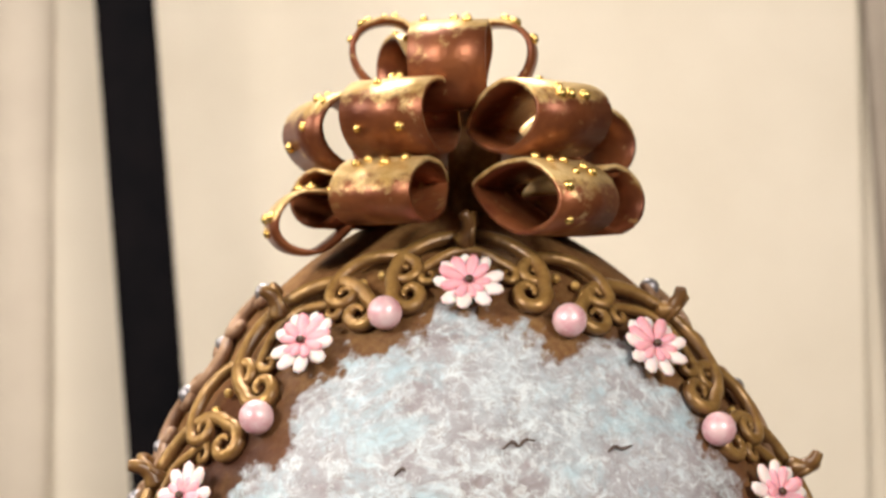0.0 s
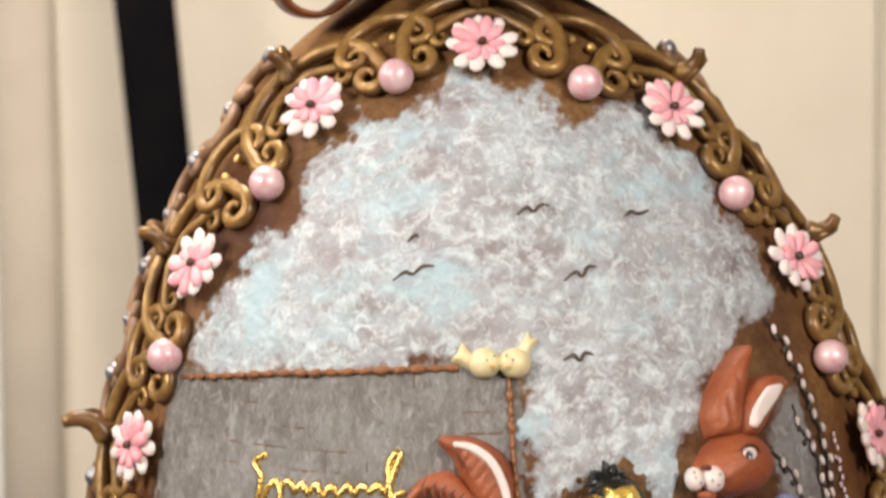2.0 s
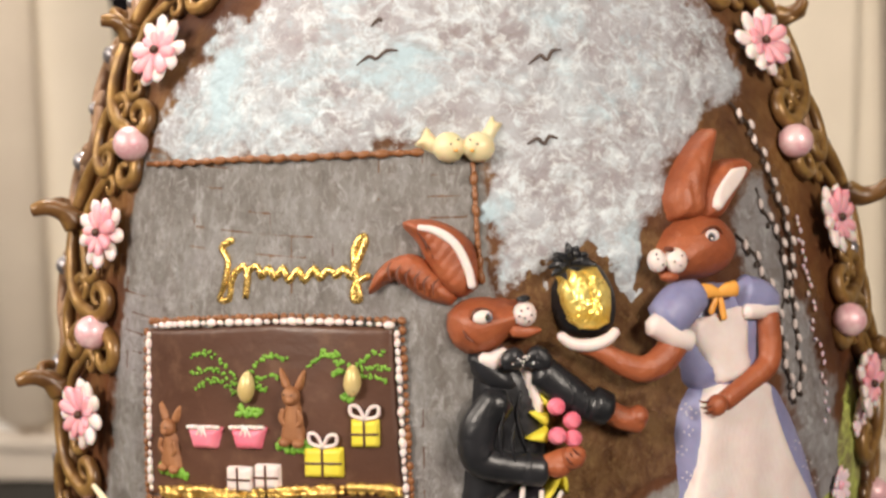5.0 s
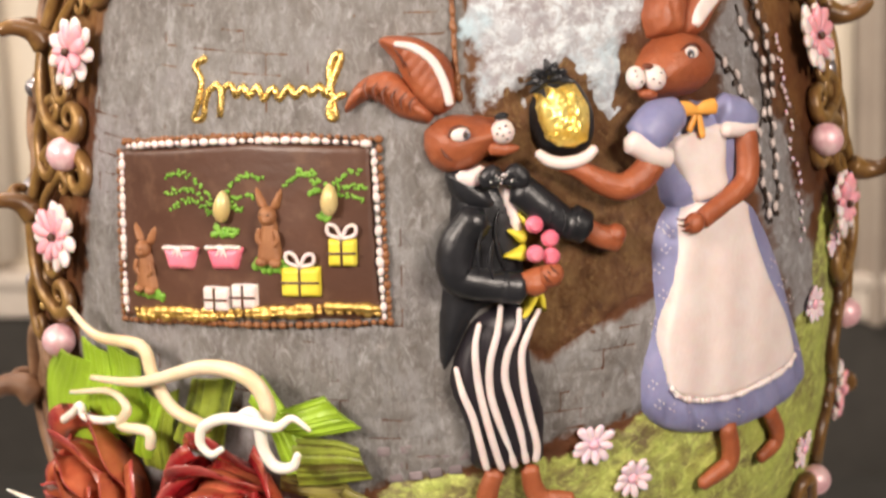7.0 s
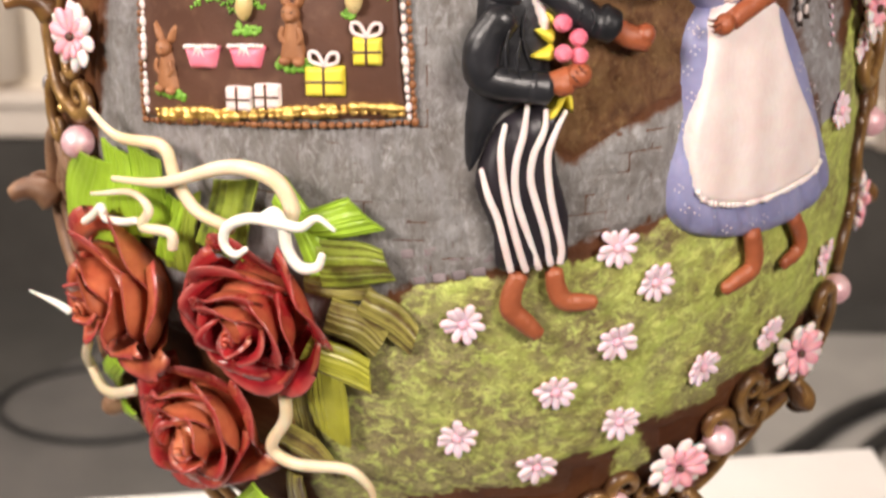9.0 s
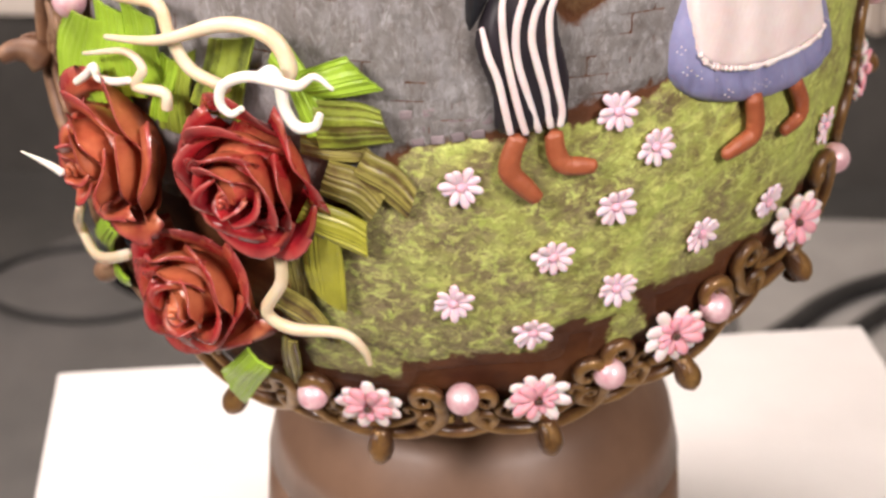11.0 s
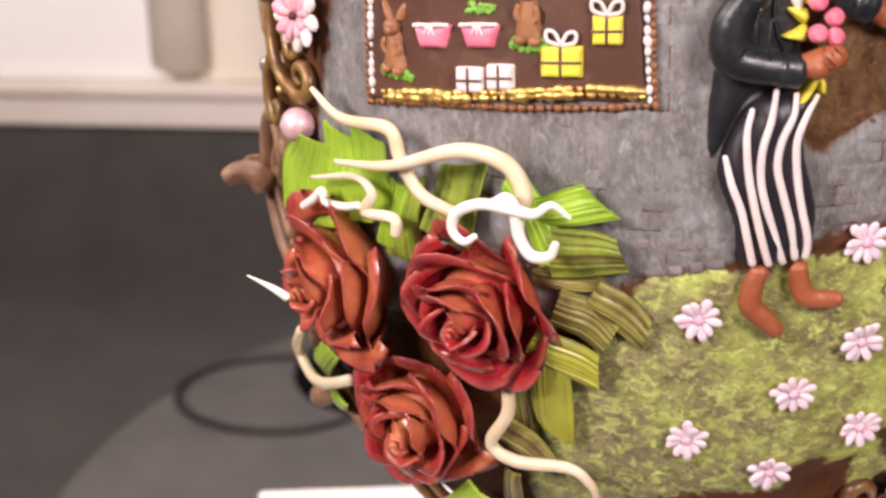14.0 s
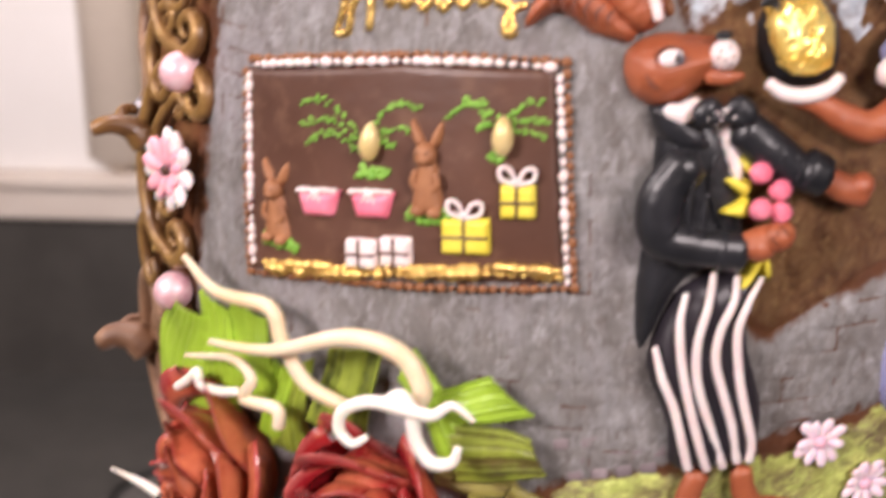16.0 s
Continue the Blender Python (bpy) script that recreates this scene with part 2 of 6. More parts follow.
def revolve(bm, profile, center, sides=64, mat=0):
    rings = []
    for r, z in profile:
        c = (center(z), 0) if callable(center) else center
        rings.append([bm.verts.new((c[0] + r * math.cos(2 * math.pi * k / sides), c[1] + r * math.sin(2 * math.pi * k / sides), z)) for k in range(sides)])
    for a, b in zip(rings, rings[1:]):
        for k in range(sides):
            bm.faces.new((a[k], a[(k + 1) % sides], b[(k + 1) % sides], b[k])).material_index = mat
    for ring in (rings[0], rings[-1]):
        bm.faces.new(ring).material_index = mat
    return bm


# ---- the egg's form ----
EGG_LOW, EGG_HIGH, EGG_MID, EGG_R = 1.0156, 1.792, 1.3558, 0.259


def axis(z):
    """The upper half of the egg leans a little to one side."""
    return -0.012 - 0.03 * max(0.0, z - 1.45)



def radius(z):
    u = z - EGG_MID
    a, n = (EGG_MID - EGG_LOW, 2.5) if u < 0 else (EGG_HIGH - EGG_MID, 1.9)
    return EGG_R * max(0.0, 1 - abs(u / a) ** n) ** (1 / n)


def normal_at(p):
    d = (radius(p[2] + 0.001) - radius(p[2] - 0.001)) / 0.002
    h = Vector((p[0] - axis(p[2]), p[1], 0)).normalized()
    return Vector((h.x, h.y, -d)).normalized()


def on_egg(x, z, off=0.0):
    """The place on the egg's front at x and z, lifted by off."""
    r = radius(z)
    u = max(-0.995 * r, min(0.995 * r, x - axis(z)))
    p = Vector((axis(z) + u, -math.sqrt(max(r * r - u * u, 1e-8)), z))
    return p + normal_at(p) * off if off else p


def onto(p, off=0.0):
    """The egg's surface nearest to p, lifted by off."""
    p = Vector(p)
    for _ in range(5):
        z = min(max(p.z, EGG_LOW + 0.003), EGG_HIGH - 0.003)
        h = Vector((p.x - axis(z), p.y, 0))
        gap = h.length - radius(z)
        d = (radius(z + 0.001) - radius(z - 0.001)) / 0.002
        n = Vector((h.x, h.y, 0)).normalized()
        n = Vector((n.x, n.y, -d))
        p = Vector((p.x, p.y, z)) - n * (gap / n.length_squared)
    return p + normal_at(p) * off


def egg_frame(x, z, off=0.0, spin=0.0, front=0.0):
    """A pose on the egg: its z axis stands out of the shell, its y axis points up the shell, turned by spin degrees; front turns it towards the viewer's side."""
    p = on_egg(x, z)
    n = (normal_at(p) * (1 - front) + Vector((0, -0.94, 0.34)) * front).normalized()
    right = Vector((0, 0, 1)).cross(n).normalized()
    up = n.cross(right)
    m = Matrix((right, up, n)).transposed().to_4x4()
    return Matrix.Translation(p + n * off) @ m @ pose(0, 0, 0, 0, 0, spin)


# ---- the room ----
def setting(name, bm, mat, label, category="", smooth=False):
    return tagged(put(name, mesh_of(name, bm, mat, smooth)), label, category or name.split("_")[0], kind="structure")


def slab(name, cx, cy, cz, sx, sy, sz, mat, label, category="", bevel=0.0):
    bm = bmesh.new()
    box(bm, Matrix.Translation((cx, cy, cz)), sx, sy, sz, bevel)
    return setting(name, bm, mat, label, category)


slab("floor", 0, 0, -0.05, 7, 6.4, 0.1, FLOORM, "dark carpeted floor of the hall")
# ceiling and the three brown walls are unseen, dark to limit bounced light
slab("ceiling", 0, 0, 3.05, 7, 6.4, 0.1, DRAPE, "unseen beige ceiling, darkened to limit bounced light")
slab("wall_north", 0, 2.5, 1.5, 6.8, 0.1, 3.0, CREAM, "warm cream wall with pale panels", "wall")
slab("wall_south", 0, -3.15, 1.5, 6.8, 0.1, 3.0, BROWNW, "unseen brown wall, dark to limit bounced light", "wall")
slab("wall_west", -3.45, 0, 1.5, 0.1, 6.4, 3.0, BROWNW, "unseen brown wall, dark to limit bounced light", "wall")
slab("wall_east", 3.45, 0, 1.5, 0.1, 6.4, 3.0, BROWNW, "unseen brown wall, dark to limit bounced light", "wall")
# ---- the egg shell ----
egg = thing("decorated_egg", (axis(1.0), 0, 1.0), "giant brown chocolate egg with painted garden scene and gilded scrolls", "chocolate egg")
bm = bmesh.new()
zs = [EGG_LOW + 0.0005 + (EGG_HIGH - EGG_LOW - 0.001) * (0.5 - 0.5 * math.cos(math.pi * k / 90)) for k in range(91)]
revolve(bm, [(max(radius(z), 0.002), z) for z in zs], axis, 120)
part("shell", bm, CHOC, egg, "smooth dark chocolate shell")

# ---- pearls and sugar blossoms along the border ----
bm = bmesh.new()
blob(bm, Matrix.Scale(0.0099, 4), 0, 22, 16)
PEARL_MESH = mesh_of("pearl", bm, PEARL)
EGG_INV = Matrix.Translation(-egg.location)
PEARLS = [(-0.0486, 1.7190), (0.0507, 1.7133), (-0.1174, 1.6630), (0.1315, 1.6511)] + [(-0.1754, 1.5691), (0.1833, 1.5586), (-0.2024, 1.4633)] + [(0.2162, 1.4537), (-0.2164, 1.3513), (0.2434, 1.3236), (0.2220, 1.2304)] + [(0.1479, 1.1716), (0.0873, 1.1411), (0.0033, 1.1327), (-0.0856, 1.1206)]
for k, (x, z) in enumerate(PEARLS):
    tagged(put("pearl", PEARL_MESH, None, None, egg_frame(x, z, 0.0095, 40 * k)), "shimmering pink sugar pearl set in the gilded border", "pearl", "pearls along the border")


def petal_mesh(name, length, width, thick, mat):
    """A plump sugar petal lying along +y."""
    bm = bmesh.new()
    blob(bm, pose(0, length * 0.56, 0) @ Matrix.Diagonal((width / 2, length / 2, thick / 2, 1)), 0, 10, 7)
    for v in bm.verts:
        s = v.co.y / length
        v.co.x *= 0.55 + 0.65 * s
        v.co.z += 0.10 * length * s * s
    return mesh_of(name, bm, mat)


LONG_W = petal_mesh("petal", 0.0200, 0.0094, 0.0058, PETAL_W)
LONG_P = petal_mesh("petal", 0.0165, 0.0080, 0.0058, PETAL_P)
SMALL_L = petal_mesh("petal", 0.0122, 0.0058, 0.0036, PETAL_L)
rng = random.Random(4)


def blossom(x, z, spin, name="blossom", scale=1.0):
    bm = bmesh.new()
    ball(bm, (0, 0, 0.0062), 0.0026, 0.0026, 0.002, u=8, v=6)
    ob = put(name, mesh_of("bud", bm, BUD), None, None, egg_frame(x, z, 0.0095, spin, 0.3 if z > 1.58 or z < 1.24 else 0.2 if x < 0 else 0.1) @ Matrix.Scale(scale, 4))
    tagged(ob, "pink and white sugar blossom with dark centre", "sugar flower", "blossoms along the border")
    side = rng.uniform(0, 360)
    for k in range(9):
        put("petal", LONG_W, ob, None, pose(0, 0, 0.0005, rng.uniform(-4, 8), 0, 40 * k + rng.uniform(-4, 4)))
        grow = 0.90 + 0.22 * math.cos(math.radians(40 * k + 20 - side))
        if grow > 0.66:
            put("petal", LONG_P, ob, None, pose(0, 0, 0.0028, rng.uniform(0, 9), 0, 40 * k + 20 + rng.uniform(-5, 5)) @ Matrix.Scale(grow, 4))
    return ob


BLOSSOMS = [(-0.0033, 1.7344), (-0.0940, 1.7026), (0.0974, 1.6969)] + [(-0.1593, 1.6180), (0.1647, 1.6121), (-0.1945, 1.5185), (0.2074, 1.5105)] + [(-0.2094, 1.4153), (0.2287, 1.4102), (0.2482, 1.2638)] + [(0.1945, 1.2106), (0.1232, 1.1635), (0.0466, 1.1295), (-0.0514, 1.1207)]
for x, z in BLOSSOMS:
    blossom(x, z, rng.uniform(0, 36))
MEADOW = [(0.005, 1.285), (0.086, 1.323), (0.107, 1.298), (0.087, 1.265), (0.054, 1.237), (0.137, 1.232), (0.178, 1.234), (-0.000, 1.208), (0.044, 1.183), (0.090, 1.208), (0.214, 1.264), (0.242, 1.270), (0.215, 1.360), (0.230, 1.390), (0.242, 1.267)]
for x, z in MEADOW:
    bm = bmesh.new()
    ball(bm, (0, 0, 0.002), 0.003, 0.003, 0.002, u=8, v=6)
    ob = put("meadow_flower", mesh_of("bud", bm, PETAL_M), None, None, egg_frame(x, z, 0.0035, rng.uniform(0, 45)))
    tagged(ob, "small pale pink sugar flower on the painted meadow", "sugar flower", "flowers on the meadow")
    for k in range(10):
        put("petal", SMALL_L, ob, None, pose(0, 0, 0, rng.uniform(-3, 14), 0, 36 * k + rng.uniform(-7, 7)) @ Matrix.Scale(rng.uniform(0.85, 1.08), 4))

# ---- gilded scroll border ----
def curl(cx, cy, r, start, turns, ends=0.28, n=14):
    """A spiral that winds inwards; turns below zero wind clockwise."""
    return [(cx + r * (1 - (1 - ends) * k / n) * math.cos(math.radians(start + 360 * turns * k / n)),
             cy + r * (1 - (1 - ends) * k / n) * math.sin(math.radians(start + 360 * turns * k / n))) for k in range(n + 1)]


def laid(frame_m, flat_pts, off):
    out = []
    for q in flat_pts:
        p = frame_m @ Vector((q[0], q[1], 0))
        s = onto(p, off)
        lean = 0.42
        out.append(s * (1 - lean) + (p + frame_m.to_3x3() @ Vector((0, 0, off))) * lean)
    return out


END = curl(0.0365, -0.0060, 0.0112, 28, -1.12, 0.26, 18)
ARCH = [(-x, y) for x, y in END][::-1] + [(-0.0470, 0.006), (-0.0425, 0.018), (-0.031, 0.0275), (-0.016, 0.0335), (0, 0.035), (0.016, 0.0335), (0.031, 0.0275), (0.0425, 0.018), (0.0470, 0.006)] + END
HOOK = curl(0.0245, 0.0065, 0.0058, 40, -0.85, 0.4, 9)
INNER = [(-x, y) for x, y in HOOK][::-1] + [(-0.020, 0.0165), (-0.010, 0.0225), (0, 0.0240), (0.010, 0.0225), (0.020, 0.0165)] + HOOK
TAIL = curl(0.0125, 0.0, 0.0062, 40, -1.05, 0.3, 12)
LINKC = [(-x, y) for x, y in TAIL][::-1] + [(-0.012, 0.0105), (0, 0.0145), (0.012, 0.0105)] + TAIL


def ring_frame(before, here, after):
    """A pose on the border: its x axis runs along the border, its y axis points away from the scene."""
    a, p, b = on_egg(*before), on_egg(*here), on_egg(*after)
    n = (normal_at(p) * 0.8 + Vector((0, -0.94, 0.34)) * 0.2).normalized()
    x = a - b
    x = (x - n * x.dot(n)).normalized()
    return Matrix.Translation(p) @ Matrix((x, n.cross(x), n)).transposed().to_4x4(), (a - b).length


def scrollwork(before, here, after):
    z = here[1]
    fm, span = ring_frame(before, here, after)
    wide = min(1.05, max(0.84, span / 0.205))
    fm = fm @ Matrix.Translation((0, 0.006, 0)) @ Matrix.Diagonal((wide, 1.18, 1.0, 1.0))
    # low scrolls take the copy that has shade in its colour
    gilt = GILT if z > 1.33 else GILT_SHADED
    if here[0] < -0.19 and z < 1.33:
        gilt = ROSY
    bold = 1.3 if here[0] < -0.13 and z < 1.35 else 1.0
    bm = bmesh.new()
    tube(bm, laid(fm, spline(ARCH, 2), 0.0046), [bold * r for r in (0.0014, 0.0024, 0.0034, 0.0042, 0.0047, 0.0046, 0.0044, 0.0046, 0.0047, 0.0042, 0.0034, 0.0024, 0.0014)], 12, crest=normal_at)
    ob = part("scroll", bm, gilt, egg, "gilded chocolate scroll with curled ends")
    bm = bmesh.new()
    tube(bm, laid(fm, spline(INNER, 2), 0.0038), [0.0013, 0.0024, 0.0031, 0.0034, 0.0031, 0.0024, 0.0013], 10, crest=normal_at)
    part("inner_curl", bm, gilt, ob)
    bm = bmesh.new()
    if z < 1.27:
        pts = [fm @ Vector(q) for q in ((0, 0.0250, 0.003), (0, 0.0310, 0.006), (0.0005, 0.0365, 0.009), (0.001, 0.0415, 0.012), (0.001, 0.0450, 0.0135))]
        tube(bm, spline(pts, 4), [0.0052, 0.0066, 0.0080, 0.0084, 0.0072, 0.0040, 0.0006], 12, crest=normal_at)
    else:
        stout = 1.5 if z < 1.31 else 1.05 if z < 1.58 else 0.9
        pts = [fm @ Vector(q) for q in ((-0.004, 0.0270, 0.004), (0.001, 0.0300, 0.009), (0.0025, 0.0330, 0.0145), (0.0020, 0.0355, 0.0205), (-0.0015, 0.0380, 0.0260), (-0.0020, 0.0384, 0.0268))]
        if z > 1.58:
            pts = [pts[0] + (q - pts[0]) * 0.72 for q in pts]
        tube(bm, spline(pts, 4), [stout * r for r in (0.0068, 0.0062, 0.0053, 0.0048, 0.0044, 0.0034, 0.0006)], 12, crest=normal_at)
    band = [fm @ Vector((0.0035 + 0.0015 * math.cos(a), 0.0345 + 0.0085 * math.cos(a), 0.0045 + 0.0080 * math.sin(a))) for a in [-0.5 + 0.42 * k for k in range(11)]]
    tube(bm, spline(band, 3), 0.0030, 8, crest=normal_at)
    part("hook", bm, gilt, ob)


RING = [BLOSSOMS[k] for k in (13, 12, 11, 10, 9, 8, 6, 4, 2, 0, 1, 3, 5, 7)] + [(-0.238, 1.29), (-0.20, 1.18), (-0.135, 1.125)]
for k, here in enumerate(RING):
    scrollwork(RING[k - 1], here, RING[(k + 1) % len(RING)])
for k, (xa, za) in enumerate(RING):
    xb, zb = RING[(k + 1) % len(RING)]
    x, z = (xa + xb) / 2, (za + zb) / 2
    fm, span = ring_frame((xa, za), (x, z), (xb, zb))
    grow = 1.5 if z > 1.58 else 1.25
    fm = fm @ Matrix.Translation((0, 0.026 if z < 1.58 else 0.032, 0)) @ Matrix.Scale(grow, 4)
    gilt = GILT if z > 1.33 else GILT_SHADED
    bm = bmesh.new()
    tube(bm, laid(fm, spline(LINKC, 2), 0.0042), [0.0014, 0.0025, 0.0036, 0.0040, 0.0036, 0.0025, 0.0014], 10, crest=normal_at)
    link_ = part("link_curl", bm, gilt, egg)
    for j in (-1, 1):
        bm = bmesh.new()
        ball(bm, onto(fm @ Vector((0.0042 * j, 0.0035, 0)), 0.0045), 0.0030, u=10, v=7)
        part("gold_bead", bm, GOLD_WORN, link_, "small gilded bead")
# the rim of the rear half, seen along the outline
for side in (-1, 1):
    for k in range(-8, 9):
        z = 1.470 + 0.0315 * k
        ang = math.radians(-90 + side * 72 + 4)
        q = Vector((axis(z) + radius(z) * math.cos(ang), radius(z) * math.sin(ang), z))
        n = normal_at(q)
        along = Vector((0, 0, 1)) - n * n.z
        along.normalize()
        fm = Matrix.Translation(q) @ Matrix((along, n.cross(along), n)).transposed().to_4x4() @ Matrix.Diagonal((0.95, side * (1.3 if k % 2 else -1.3), 1.0, 1.0))
        bm = bmesh.new()
        tube(bm, laid(fm, spline(LINKC, 2), 0.0040), [0.0016, 0.0030, 0.0042, 0.0046, 0.0042, 0.0030, 0.0016], 10, crest=normal_at)
        part("rear_curl", bm, ROSY if k > -1 - 7 * (side < 0) else GILT_SHADED, egg, "rosy brown curl on the rear rim" if k > -1 - 7 * (side < 0) else "brown curl on the rear rim, shade in its colour")
        if k >= 0 and (k % 2 == 0 or side < 0):
            bm = bmesh.new()
            ball(bm, onto(q + along * 0.0157, 0.006), 0.0062 if k % 2 == 0 else 0.0045, u=14, v=10)
            part("silver_bead", bm, SILVER, egg, "small silver sugar bead")
for z in (1.425, 1.365):
    bm = bmesh.new()
    ang = math.radians(-90 - 68)
    ball(bm, onto((axis(z) + radius(z) * math.cos(ang), radius(z) * math.sin(ang), z), 0.0048), 0.0062, u=12, v=8)
    part("silver_bead", bm, SILVER, egg, "small silver sugar bead")

# ---- plinth, pedestal and what stands behind ----
slab("wainscot", 0, 2.44, 0.194, 6.8, 0.03, 0.388, BLACK, "black cloth skirt along the foot of the wall", "wall cover")
slab("rail", 0, 2.432, 0.4255, 6.8, 0.05, 0.075, TRIM, "pale wooden rail along the wall", "trim", 0.008)
slab("rail_lip", 0, 2.428, 0.478, 6.8, 0.07, 0.03, TRIM, "pale moulded lip of the rail", "trim", 0.008)
for cx, width, mat, label in ((-2.55, 0.82, PANEL, "white raised panel on the wall"), (-1.62, 0.82, PANEL, "white raised panel on the wall"), (-0.24, 1.70, CREAM, "warm cream raised panel on the wall"), (2.0, 1.4, CREAM, "warm cream raised panel on the wall")):
    slab("wall_panel", cx, 2.44, 1.7425, width, 0.02, 2.495, mat, label, "wall panel", 0.006)
bm = bmesh.new()
tube(bm, [(-1.191 + 0.0244 * (z - 0.53), 2.43, z) for z in (0.53, 1.5, 2.2, 2.95)], 0.068, 20, 0, 0.45, (0, -1, 0))
setting("moulding", bm, MOULD, "dark beige rounded moulding between the panels", "moulding", True)
bm = bmesh.new()
front, back = [], []
for k in range(57):
    x, y = 0.70 + 0.01 * k, 2.405 + 0.018 * math.sin(k * 0.9)
    front.append([bm.verts.new((x + 0.046 * (z - 0.38) * -1, y, z)) for z in (0.38, 1.4, 2.95)])
    back.append([bm.verts.new((x + 0.046 * (z - 0.38) * -1, y + 0.006, z)) for z in (0.38, 1.4, 2.95)])
for rows in (front, back):
    for p, q in zip(rows, rows[1:]):
        for k in range(2):
            bm.faces.new((p[k], q[k], q[k + 1], p[k + 1]))
setting("wall_drape", bm, DRAPE, "dark beige folded drape hanging at the wall", "drape", True)

stand = thing("banner_stand", (-0.655, 2.0, 0), "tall black metal upright of a display stand", "stand")
bm = bmesh.new()
box(bm, pose(-0.655, 2.0, 0.02, 0, -3.75, 0) @ pose(0, 0, 1.45, 0, 0, 12), 0.105, 0.07, 2.90, 0.008)
part("upright", bm, STANDM, stand)
bm = bmesh.new()
tube(bm, [(-0.697, 1.962, 0.05), (-0.884, 1.962, 2.88)], 0.008, 8)
part("edge_rod", bm, STANDM, stand)
bm = bmesh.new()
revolve(bm, [(0.22, 0.0), (0.22, 0.012), (0.20, 0.02), (0.05, 0.03)], (-0.655, 2.0), 40)
part("foot", bm, STANDM, stand)

bm = bmesh.new()
revolve(bm, [(0.93, 0.0), (0.93, 0.012), (0.915, 0.018)], (-0.25, 1.47), 96)
tagged(part("round_mat", bm, GREY), "large round dark grey mat on the floor", "mat")
# added slab; the brighter light on this side is put into its grey
slab("carpet_runner", 1.58, 1.62, 0.011, 2.3, 1.20, 0.022, LIT_FLOOR, "thick pale grey slab standing for brighter light on the floor", "carpet")
cable = bmesh.new()
loop = [(-0.86 + 0.21 * math.cos(a), 1.83 + 0.17 * math.sin(a) + 0.01 * a, 0.028 + 0.004 * math.sin(2 * a)) for a in [0.45 * k for k in range(16)]]
tube(cable, spline(loop + [(-0.52, 1.74, 0.028), (-0.25, 1.72, 0.028)], 4), 0.007, 8)
tagged(part("power_cable", cable, RUBBER), "black power cable lying in a loop on the mat", "cable")
cable = bmesh.new()
tube(cable, spline([(0.30, 1.50, 0.042), (0.42, 1.61, 0.042), (0.53, 1.735, 0.042), (0.60, 1.82, 0.042), (0.72, 1.91, 0.042), (1.0, 2.02, 0.042), (1.5, 2.05, 0.042)], 6), 0.020, 10)
tube(cable, spline([(0.40, 1.44, 0.039), (0.56, 1.60, 0.039), (0.68, 1.765, 0.039), (0.80, 1.85, 0.039), (1.2, 1.93, 0.039)], 6), 0.017, 10)
tagged(part("power_cable", cable, RUBBER), "pair of thick black power cables lying on the pale slab", "cable")

PLINTH = pose(0.029, 0.10, 0, 0, 0, 9.3)
plinth = thing("plinth", (0.029, 0.10, 0), "square white-covered plinth under the egg", "plinth")
bm = bmesh.new()
box(bm, PLINTH @ pose(-0.005, -0.06, 0.39), 0.80, 0.69, 0.78, 0.012)
part("body", bm, WHITE, plinth)
bm = bmesh.new()
box(bm, PLINTH @ pose(-0.005, -0.06, 0.784), 0.815, 0.705, 0.012, 0.004)
part("top_board", bm, WHITE, plinth, "white top board")

bm = bmesh.new()
grid = {}
for i in range(25):
    for j in range(25):
        u, v = i / 24, j / 24
        fold = 0.0045 * max(0, 1 - abs(u - 0.46 - 0.05 * v) / 0.07) + 0.004 * max(0, 1 - abs(v - 0.52 + 0.06 * u) / 0.08) + 0.002 * math.sin(3 * u + 2 * v) ** 2
        grid[i, j] = [bm.verts.new(PLINTH @ Vector((0.165 + 0.225 * u, -0.30 + 0.30 * v, 0.7905 + fold + o))) for o in (0.0008, 0)]
for i in range(24):
    for j in range(24):
        a, b, c, d = grid[i, j], grid[i + 1, j], grid[i + 1, j + 1], grid[i, j + 1]
        bm.faces.new((a[0], b[0], c[0], d[0]))
        bm.faces.new((a[1], d[1], c[1], b[1]))
tagged(part("paper_sheet", bm, WHITE, None, "", False), "white unfolded paper sheet with creases on the plinth", "paper sheet")

pedestal = thing("pedestal_ring", (0.0, 0, 0.79), "round milk chocolate pedestal ring on the plinth", "pedestal")
bm = bmesh.new()
revolve(bm, [(0.150, 0.790), (0.158, 0.795), (0.160, 0.84), (0.158, 0.90), (0.154, 0.95)], (0.0, 0), 80)
part("body", bm, BASEM, pedestal)
bm = bmesh.new()
revolve(bm, [(0.1545, 0.9495), (0.147, 0.985), (0.133, 1.01), (0.120, 1.03)], (0.0, 0), 80)
part("shoulder", bm, BASEM, pedestal)

# ---- painted ground of the scene, laid on in thick strokes ----
def value_noise(x, y, seed):
    r = np.random.RandomState(seed).rand(256, 256)
    xi, yi = np.floor(x).astype(int), np.floor(y).astype(int)
    fx, fy = x - xi, y - yi
    fx, fy = fx * fx * (3 - 2 * fx), fy * fy * (3 - 2 * fy)
    g = lambda a, b: r[a % 256, b % 256]
    return (g(xi, yi) * (1 - fx) + g(xi + 1, yi) * fx) * (1 - fy) + (g(xi, yi + 1) * (1 - fx) + g(xi + 1, yi + 1) * fx) * fy


def fbm(x, y, seed, octaves=4):
    return sum(value_noise(x * 2 ** k, y * 2 ** k, seed + k) * 0.5 ** k for k in range(octaves)) / sum(0.5 ** k for k in range(octaves))


